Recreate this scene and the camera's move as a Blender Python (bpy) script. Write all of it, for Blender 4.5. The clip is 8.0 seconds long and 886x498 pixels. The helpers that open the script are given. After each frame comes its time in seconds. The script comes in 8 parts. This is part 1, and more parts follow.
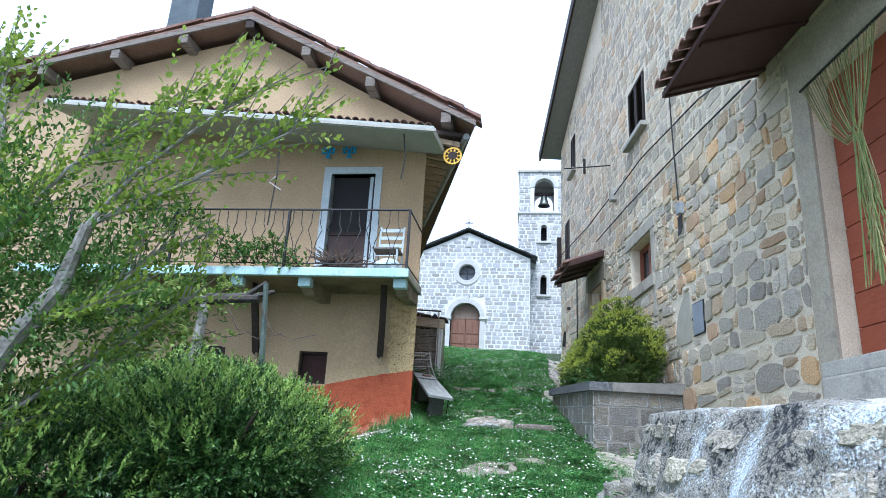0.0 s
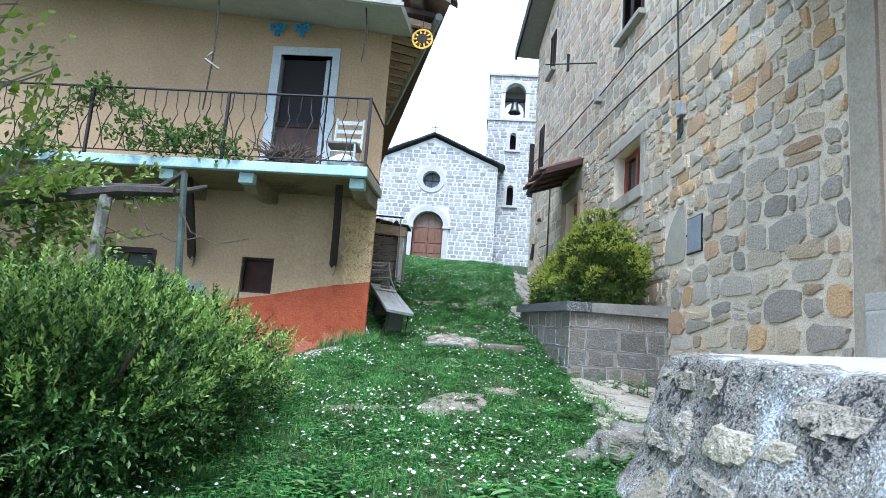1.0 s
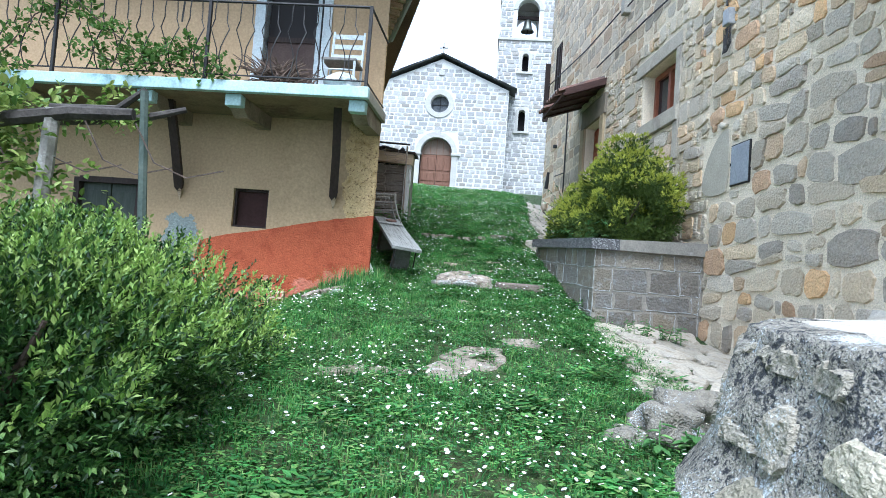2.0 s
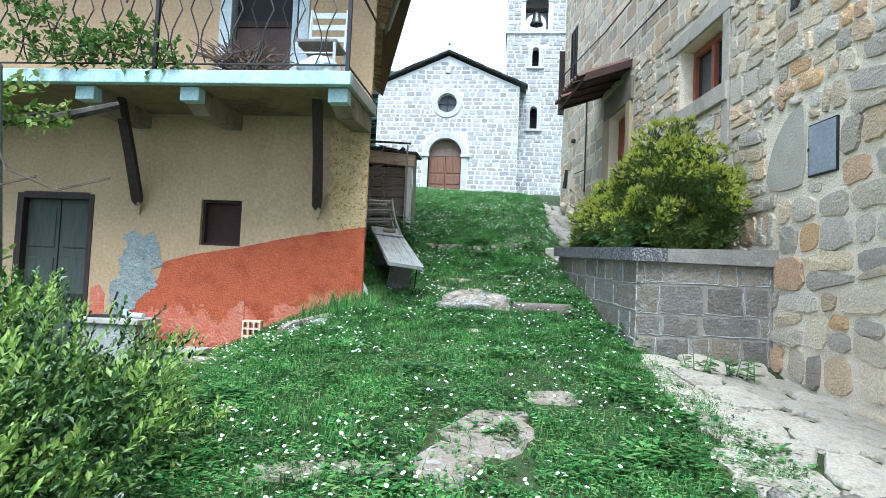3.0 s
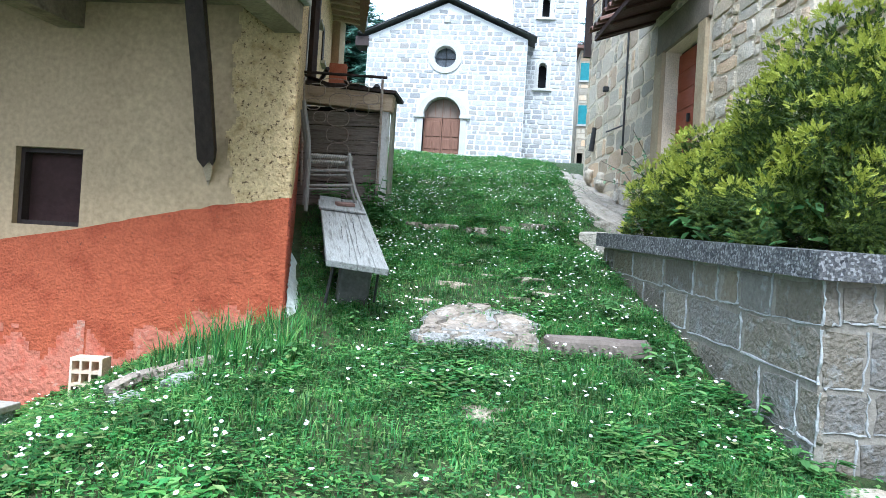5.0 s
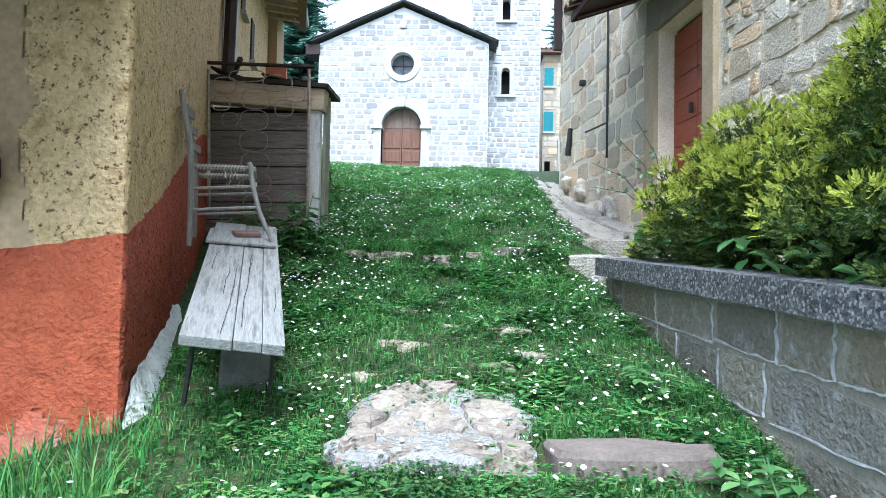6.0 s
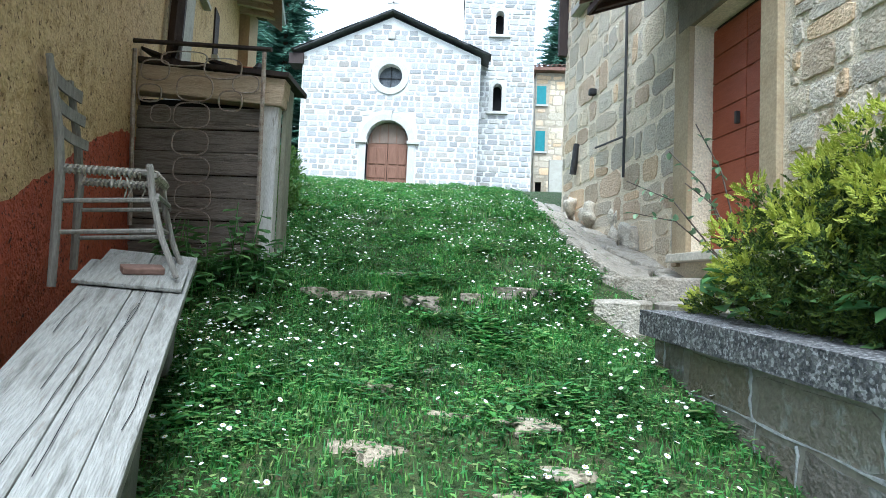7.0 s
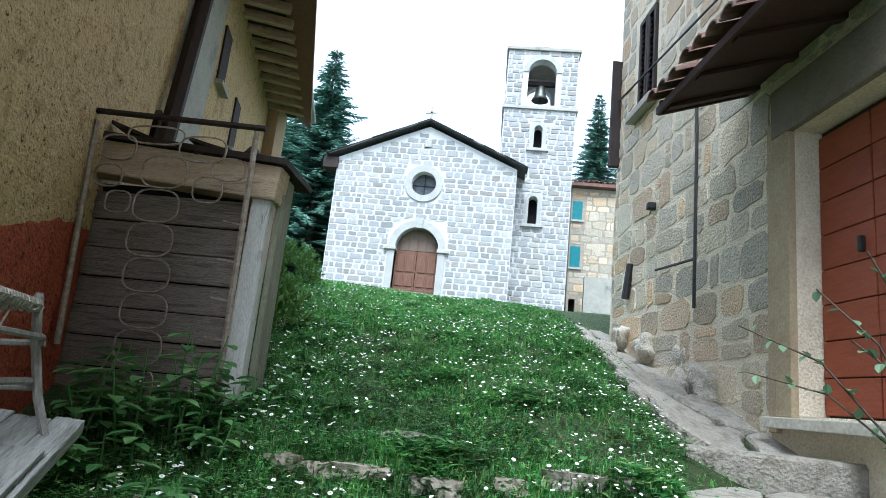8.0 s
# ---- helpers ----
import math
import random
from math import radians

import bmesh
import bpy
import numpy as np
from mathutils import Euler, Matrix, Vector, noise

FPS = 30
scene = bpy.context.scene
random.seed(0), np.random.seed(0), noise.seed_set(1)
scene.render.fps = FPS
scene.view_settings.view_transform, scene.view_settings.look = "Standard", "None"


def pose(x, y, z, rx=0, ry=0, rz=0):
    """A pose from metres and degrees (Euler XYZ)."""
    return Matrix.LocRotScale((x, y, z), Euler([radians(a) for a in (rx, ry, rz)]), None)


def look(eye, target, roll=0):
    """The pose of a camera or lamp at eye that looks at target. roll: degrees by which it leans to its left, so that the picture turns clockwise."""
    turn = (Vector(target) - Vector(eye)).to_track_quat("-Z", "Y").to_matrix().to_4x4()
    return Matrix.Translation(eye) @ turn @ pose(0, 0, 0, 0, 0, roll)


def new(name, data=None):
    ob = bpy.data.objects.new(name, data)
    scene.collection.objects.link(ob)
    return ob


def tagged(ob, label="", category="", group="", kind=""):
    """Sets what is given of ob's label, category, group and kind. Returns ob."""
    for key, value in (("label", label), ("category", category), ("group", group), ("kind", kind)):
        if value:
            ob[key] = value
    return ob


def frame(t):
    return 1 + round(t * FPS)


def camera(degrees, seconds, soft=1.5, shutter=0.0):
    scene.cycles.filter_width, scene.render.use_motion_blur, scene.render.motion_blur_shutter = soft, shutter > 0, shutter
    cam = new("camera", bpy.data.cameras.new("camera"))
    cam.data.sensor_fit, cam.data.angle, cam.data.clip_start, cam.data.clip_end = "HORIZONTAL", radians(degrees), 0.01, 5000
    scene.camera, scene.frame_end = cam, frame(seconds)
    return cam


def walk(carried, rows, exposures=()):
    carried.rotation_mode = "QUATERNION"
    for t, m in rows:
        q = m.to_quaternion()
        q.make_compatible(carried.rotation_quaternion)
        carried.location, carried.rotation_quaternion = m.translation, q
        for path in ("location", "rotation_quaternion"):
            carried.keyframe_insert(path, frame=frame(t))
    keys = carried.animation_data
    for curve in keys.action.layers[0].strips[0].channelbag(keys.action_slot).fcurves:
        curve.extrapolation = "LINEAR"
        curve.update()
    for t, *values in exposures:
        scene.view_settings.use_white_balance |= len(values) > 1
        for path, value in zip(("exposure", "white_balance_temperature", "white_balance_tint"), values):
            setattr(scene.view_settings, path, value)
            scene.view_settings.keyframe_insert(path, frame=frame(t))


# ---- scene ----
cam = camera(68.0, 8.0, soft=0.7)
PATH = [
    (0, (1.566, -1.864, 1.773), (1.279, 0.027, 2.357), 3.1),
    (0.5, (1.467, -1.252, 1.884), (1.205, 0.673, 2.36), 4.3),
    (1, (1.386, -0.674, 1.987), (1.222, 1.294, 2.31), 4.3),
    (1.5, (1.34, -0.366, 2.102), (1.189, 1.623, 2.242), 4.5),
    (1.7, (1.318, -0.2, 2.125), (1.153, 1.789, 2.24), 4.5),
    (2.8, (1.222, 1.255, 2.325), (1.012, 3.242, 2.418), 3.2),
    (3, (1.246, 1.54, 2.375), (1.028, 3.525, 2.483), 2.5),
    (3.5, (1.191, 2.328, 2.462), (1.032, 4.319, 2.568), 1.8),
    (4, (1.121, 3.043, 2.518), (0.913, 5.03, 2.595), 4.1),
    (4.2, (1.058, 3.385, 2.556), (0.846, 5.373, 2.624), 4.6),
    (5.3, (1.006, 5.082, 2.722), (0.829, 7.074, 2.734), 2.4),
    (5.5, (1.002, 5.402, 2.766), (0.876, 7.397, 2.797), 1.2),
    (6, (0.99, 6.216, 2.858), (0.877, 8.212, 2.921), 1.1),
    (6.5, (0.931, 6.867, 2.933), (0.8, 8.862, 2.97), 2.9),
    (7, (0.898, 7.461, 3.024), (0.83, 9.456, 3.145), 2.4),
    (7.5, (0.857, 7.982, 3.233), (0.738, 9.937, 3.634), 4.2),
    (8, (0.821, 8.6, 3.302), (0.648, 10.544, 3.742), 6.0),
]
EXPOSURES = [(0.0, 1.12, 4980, 9), (1.0, 1.16, 5030, 9), (1.5, 1.27, 5080, 9), (3.0, 1.32, 5150, 5), (4.0, 1.38, 5150, 5), (5.5, 1.61, 5050, 8), (6.5, 1.64, 5080, 8), (7.0, 1.55, 5200, 4), (7.5, 1.34, 5150, 6), (8.0, 1.25, 5180, 5)]
walk(cam, [(t, look(eye, target, roll)) for t, eye, target, roll in PATH], EXPOSURES)

# ---- light ----
world = bpy.data.worlds.new("sky")
scene.world = world
world.use_nodes = True
wn = world.node_tree.nodes
sky = wn.new("ShaderNodeTexSky")
sky.sky_type, sky.sun_disc = "NISHITA", False
sky.sun_elevation, sky.sun_rotation = radians(57), radians(181)
sky.air_density, sky.dust_density, sky.ozone_density = 1.0, 6.0, 1.0
pale = wn.new("ShaderNodeMixRGB")
pale.inputs["Fac"].default_value = 0.72
pale.inputs["Color2"].default_value = (9.0, 9.3, 9.8, 1)
world.node_tree.links.new(sky.outputs["Color"], pale.inputs["Color1"])
world.node_tree.links.new(pale.outputs["Color"], wn["Background"].inputs["Color"])
wn["Background"].inputs["Strength"].default_value = 0.097
sun_data = bpy.data.lights.new("sun", "SUN")
sun_data.energy, sun_data.angle, sun_data.color = 2.4, radians(28), (1.0, 0.95, 0.87)
sun = new("sun", sun_data)
sun.matrix_world = look((0, 0, 0), (-0.01, 0.54, -0.84))

# ---- tools ----
rnd = random.Random(7)


def lerp_table(rows, v):
    """Straight lines between rows of (v, value)."""
    if v <= rows[0][0]:
        return rows[0][1]
    for (a, p), (b, q) in zip(rows, rows[1:]):
        if v <= b:
            return p + (q - p) * (v - a) / (b - a)
    return rows[-1][1]


def mesh_of(bm, name):
    bmesh.ops.recalc_face_normals(bm, faces=bm.faces)
    me = bpy.data.meshes.new(name)
    bm.to_mesh(me)
    bm.free()
    return me


def part(name, bm, material, parent=None, label="", smooth=False):
    """Links a bmesh as one mesh object under a thing, in the thing's own space."""
    me = mesh_of(bm, name) if isinstance(bm, bmesh.types.BMesh) else bm
    if material:
        me.materials.append(material)
    if smooth:
        me.polygons.foreach_set("use_smooth", [True] * len(me.polygons))
    ob = new(name, me)
    if parent:
        ob.parent = parent
    if label:
        ob["label"] = label
    return ob


def thing(name, m, label, category, group="", kind=""):
    ob = new(name)
    ob.matrix_world = m
    ob.empty_display_size = 0.2
    return tagged(ob, label, category, group, kind)


def box(bm, x0, x1, y0, y1, z0, z1, bevel=0.0, m=None):
    made = bmesh.ops.create_cube(bm, size=1.0)["verts"]
    bmesh.ops.scale(bm, vec=(x1 - x0, y1 - y0, z1 - z0), verts=made)
    bmesh.ops.translate(bm, vec=((x0 + x1) / 2, (y0 + y1) / 2, (z0 + z1) / 2), verts=made)
    if m:
        bmesh.ops.transform(bm, matrix=m, verts=made)
    if bevel:
        edges = list({e for v in made for e in v.link_edges})
        bmesh.ops.bevel(bm, geom=edges, offset=bevel, segments=2, affect="EDGES", profile=0.6)
    return bm


def boxed(*a, **k):
    return box(bmesh.new(), *a, **k)


def prism(bm, outline, y0, y1, axis="y"):
    """A flat outline of (a, b) carried from y0 to y1. axis y: a is x, b is z; axis x: a is y, b is z; axis z: a is x, b is y."""
    def at(a, b, c):
        return {"y": (a, c, b), "x": (c, a, b), "z": (a, b, c)}[axis]
    one = [bm.verts.new(at(a, b, y0)) for a, b in outline]
    two = [bm.verts.new(at(a, b, y1)) for a, b in outline]
    bm.faces.new(one)
    bm.faces.new(two[::-1])
    for i in range(len(one)):
        j = (i + 1) % len(one)
        bm.faces.new((one[j], one[i], two[i], two[j]))
    return bm


def tube(bm, points, radii, sides=7, cap=True):
    """A round bar along points."""
    pts = [Vector(p) for p in points]
    radii = radii if isinstance(radii, (list, tuple)) else [radii] * len(pts)
    rings, side = [], None
    for i, p in enumerate(pts):
        way = (pts[min(i + 1, len(pts) - 1)] - pts[max(i - 1, 0)]).normalized()
        if side is None:
            side = way.orthogonal().normalized()
        else:
            side = (side - way * side.dot(way)).normalized()
        other = way.cross(side)
        rings.append([bm.verts.new(p + radii[i] * (math.cos(a) * side + math.sin(a) * other)) for a in (2 * math.pi * k / sides for k in range(sides))])
    for a, b in zip(rings, rings[1:]):
        for k in range(sides):
            bm.faces.new((a[k], a[(k + 1) % sides], b[(k + 1) % sides], b[k]))
    if cap:
        bm.faces.new(rings[0][::-1])
        bm.faces.new(rings[-1])
    return bm


def wall_bm(outline, holes, y0, y1):
    """An upright wall in local x and z, from depth y0 to y1, with openings that go through. holes: closed outlines."""
    bm = bmesh.new()
    edges = []
    for loop in [outline, *holes]:
        vs = [bm.verts.new((a, y1, b)) for a, b in loop]
        edges += [bm.edges.new((vs[i], vs[(i + 1) % len(vs)])) for i in range(len(vs))]
    bmesh.ops.triangle_fill(bm, edges=edges, use_beauty=True)
    drop = [f for f in bm.faces if any(inside(f.calc_center_median().xz, h) for h in holes)]
    if drop:
        bmesh.ops.delete(bm, geom=drop, context="FACES_ONLY")
    made = bmesh.ops.extrude_face_region(bm, geom=bm.faces[:])
    bmesh.ops.translate(bm, vec=(0, y0 - y1, 0), verts=[v for v in made["geom"] if isinstance(v, bmesh.types.BMVert)])
    return bm


def inside(p, loop):
    hit = False
    for (xa, ya), (xb, yb) in zip(loop, loop[1:] + loop[:1]):
        if (ya > p[1]) != (yb > p[1]) and p[0] < (xb - xa) * (p[1] - ya) / (yb - ya) + xa:
            hit = not hit
    return hit


def rect(a0, a1, b0, b1):
    return [(a0, b0), (a1, b0), (a1, b1), (a0, b1)]


def arch(a0, a1, b0, spring, n=10):
    r, c = (a1 - a0) / 2, (a0 + a1) / 2
    return [(a0, b0), (a1, b0)] + [(c + r * math.cos(math.pi * k / n), spring + r * math.sin(math.pi * k / n)) for k in range(n + 1)]


def circle(a, b, r, n=24):
    return [(a + r * math.cos(2 * math.pi * k / n), b + r * math.sin(2 * math.pi * k / n)) for k in range(n)]


def clipped(poly, a, b, c):
    """The part of a convex outline where a*x + b*y <= c."""
    out = []
    for p, q in zip(poly, poly[1:] + poly[:1]):
        dp, dq = a * p[0] + b * p[1] - c, a * q[0] + b * q[1] - c
        if dp <= 0:
            out.append(p)
        if (dp < 0 < dq) or (dq < 0 < dp):
            t = dp / (dp - dq)
            out.append((p[0] + t * (q[0] - p[0]), p[1] + t * (q[1] - p[1])))
    return out


def rubble(a0, a1, b0, b1, wide, high, r, wild=0.32):
    """Cells of a rubble wall: loosely coursed seeds, each with the ground nearer to it than to any other."""
    seeds, rows = [], max(1, round((b1 - b0) / high))
    for j in range(-1, rows + 1):
        x = a0 - wide * r.uniform(1, 2)
        while x < a1 + wide:
            w = wide * r.uniform(0.55, 1.6)
            seeds.append((x + w / 2, b0 + (j + 0.5 + r.uniform(-wild, wild)) * (b1 - b0) / rows, r.uniform(0, 0.3) * wide * wide))
            if w > 1.35 * wide and r.random() < 0.35:
                seeds.append((x + w * 0.8, seeds[-1][1] + high * 0.5, 0.0))
            x += w
    bins = {}
    for s in seeds:
        bins.setdefault((int(s[0] // wide), int(s[1] // high)), []).append(s)
    cells = []
    for s in seeds:
        if not (a0 - wide * 0.3 < s[0] < a1 + wide * 0.3 and b0 - high * 0.3 < s[1] < b1 + high * 0.3):
            continue
        poly = rect(max(a0, s[0] - 2 * wide), min(a1, s[0] + 2 * wide), max(b0, s[1] - 2 * high), min(b1, s[1] + 2 * high))
        i, j = int(s[0] // wide), int(s[1] // high)
        near = [o for u in range(-3, 4) for v in range(-3, 4) for o in bins.get((i + u, j + v), ()) if o is not s]
        for o in near:
            nx, ny = (o[0] - s[0]), (o[1] - s[1]) * (wide / high) ** 1.2
            poly = clipped(poly, nx, ny, nx * (o[0] + s[0]) / 2 + ny * (o[1] + s[1]) / 2 + (s[2] - o[2]) / 2)
            if len(poly) < 3:
                break
        if len(poly) >= 3:
            cells.append(poly)
    return cells


def coursed(a0, a1, b0, b1, wide, high, r, vary=0.35):
    """Cells of a coursed wall: level rows of squared stones."""
    cells, rows = [], max(1, round((b1 - b0) / high))
    cuts = [b0 + (b1 - b0) * (j + (r.uniform(-0.16, 0.16) if 0 < j < rows else 0)) / rows for j in range(rows + 1)]
    for low, top in zip(cuts, cuts[1:]):
        x = a0 - wide * r.random() * 0.8
        while x < a1:
            w = wide * r.uniform(1 - vary, 1 + vary * 1.4)
            p, q = max(a0, x), min(a1, x + w)
            if q - p > 0.05:
                e = 0.02
                cells.append([(p + r.uniform(0, e), low + r.uniform(0, e)), (q - r.uniform(0, e), low + r.uniform(0, e)), (q - r.uniform(0, e), top - r.uniform(0, e)), (p + r.uniform(0, e), top - r.uniform(0, e))])
            x += w
    return cells


def squared_rubble(a0, a1, b0, b1, wide, high, r, wave=0.07):
    """Cells of rough squared rubble: wavering courses, some stones stacked two high, some thin chips between."""
    def bent(x, z):
        return (x + wave * noise.noise(Vector((x * 1.9, z * 1.9, 3.0))) + 0.4 * wave * noise.noise(Vector((x * 5, z * 5, 8.0))), z + wave * noise.noise(Vector((x * 1.7, z * 1.7, 13.0))) + 0.5 * wave * noise.noise(Vector((x * 5, z * 5, 18.0))))
    cells, z = [], b0
    while z < b1 - 0.08:
        h = high * r.uniform(0.75, 1.45)
        top = min(b1, z + h)
        x = a0 - wide * r.random()
        while x < a1:
            w = wide * r.choice((0.35, 0.6, 0.8, 1.0, 1.2, 1.7))
            parts = [(z, top)]
            if h > high * 1.05 and r.random() < 0.45:
                m = z + h * r.uniform(0.35, 0.65)
                parts = [(z, m), (m, top)]
            for low, up in parts:
                p, q = max(a0, x), min(a1, x + w)
                if q - p > 0.06:
                    cut = [(p, low), (q, low), (q, up), (p, up)]
                    cells.append([(u + r.uniform(-0.016, 0.016), v + r.uniform(-0.016, 0.016)) for u, v in (bent(*c) for c in cut)])
            x += w
        z = top
    return cells


def area(poly):
    return abs(sum(p[0] * q[1] - q[0] * p[1] for p, q in zip(poly, poly[1:] + poly[:1]))) / 2


def stone_verts(poly, gap, proud, r, round_off=0.22):
    """Rings of one stone on a wall in local x, z with y outwards: foot, edge of the face, and its middle."""
    cx, cy = sum(p[0] for p in poly) / len(poly), sum(p[1] for p in poly) / len(poly)
    size = math.sqrt(area(poly))
    k = max(0.3, 1 - 2 * gap / size)
    soft = []
    for p, q in zip(poly, poly[1:] + poly[:1]):
        long = math.dist(p, q)
        if long < 0.012:
            continue
        for t in ((round_off, 0.5, 1 - round_off) if long > 0.5 * size else (round_off, 1 - round_off)):
            soft.append((p[0] + t * (q[0] - p[0]), p[1] + t * (q[1] - p[1])))
    if len(soft) < 4:
        soft = poly
    ring = [(cx + (x - cx) * k + r.uniform(-1, 1) * 0.045 * size, cy + (y - cy) * k + r.uniform(-1, 1) * 0.045 * size) for x, y in soft]
    foot = [(x, -0.03, y) for x, y in ring]
    tilt_a, tilt_b = r.uniform(-0.3, 0.3), r.uniform(-0.3, 0.3)
    face = [(cx + (x - cx) * 0.93, proud * (r.uniform(0.75, 1.05) + tilt_a * (x - cx) / size + tilt_b * (y - cy) / size), cy + (y - cy) * 0.93) for x, y in ring]
    return foot, face, (cx + r.uniform(-0.1, 0.1) * size, proud * r.uniform(0.95, 1.3), cy + r.uniform(-0.1, 0.1) * size)


def add_stone(verts, faces, poly, gap, proud, r, round_off=0.22):
    foot, face, top = stone_verts(poly, gap, proud, r, round_off)
    base, n = len(verts), len(foot)
    verts += foot + face + [top]
    for i in range(n):
        j = (i + 1) % n
        faces.append((base + i, base + j, base + n + j, base + n + i))
        faces.append((base + n + i, base + n + j, base + 2 * n))


def lay_stones(cells, parent, material, gap, proud, r, near=None, limit=300, name="stone", round_off=0.22):
    """Stones on a wall: those nearest to the point near as pieces of their own, the rest joined."""
    if near:
        cells = sorted(cells, key=lambda c: math.dist(c[0], near))
    else:
        limit = 0
    for poly in cells[:limit]:
        verts, faces = [], []
        add_stone(verts, faces, poly, gap * r.uniform(0.5, 1.35), proud * r.uniform(0.6, 1.4), r, round_off)
        me = bpy.data.meshes.new(name)
        me.from_pydata(verts, [], faces)
        me.materials.append(material)
        new(name, me).parent = parent
    verts, faces = [], []
    for poly in cells[limit:]:
        add_stone(verts, faces, poly, gap * r.uniform(0.5, 1.35), proud * r.uniform(0.6, 1.4), r, round_off)
    if verts:
        me = bpy.data.meshes.new("stonework")
        me.from_pydata(verts, [], faces)
        me.materials.append(material)
        ob = new("stonework", me)
        ob.parent = parent
        ob["kind"] = "stuff"


def free_of(cells, holes):
    """Cells outside every opening; a cell that reaches into one is cut back along the opening's nearest side."""
    kept = []
    boxes = [(min(p[0] for p in h), max(p[0] for p in h), min(p[1] for p in h), max(p[1] for p in h), h) for h in holes]
    for poly in cells:
        for x0, x1, z0, z1, h in boxes:
            if max(p[0] for p in poly) <= x0 or min(p[0] for p in poly) >= x1 or max(p[1] for p in poly) <= z0 or min(p[1] for p in poly) >= z1:
                continue
            if len(h) > 8 and not any(inside(p, h) for p in poly):
                continue
            cuts = [c for c in (clipped(poly, 1, 0, x0), clipped(poly, -1, 0, -x1), clipped(poly, 0, 1, z0), clipped(poly, 0, -1, -z1)) if len(c) > 2]
            poly = max(cuts, key=area) if cuts else []
            if len(poly) < 3 or area(poly) < 0.006:
                poly = None
                break
        if poly:
            kept.append(poly)
    return kept


def smoothed(outline, times=2):
    """A closed outline with its corners cut off again and again."""
    for _ in range(times):
        outline = [q for a, b in zip(outline, outline[1:] + outline[:1]) for q in ((0.75 * a[0] + 0.25 * b[0], 0.75 * a[1] + 0.25 * b[1]), (0.25 * a[0] + 0.75 * b[0], 0.25 * a[1] + 0.75 * b[1]))]
    return outline


def rows_mesh(name, verts, faces, material, smooth=False):
    me = bpy.data.meshes.new(name)
    me.from_pydata(verts, [], faces)
    me.materials.append(material)
    if smooth:
        me.polygons.foreach_set("use_smooth", [True] * len(me.polygons))
    return me

# ---- materials ----
def material(name, base, rough=0.8, metal=0.0):
    m = bpy.data.materials.new(name)
    m.use_nodes = True
    b = m.node_tree.nodes["Principled BSDF"]
    b.inputs["Base Color"].default_value = (*base, 1)
    b.inputs["Roughness"].default_value, b.inputs["Metallic"].default_value = rough, metal
    b.inputs["Specular IOR Level"].default_value = 0.3
    return m


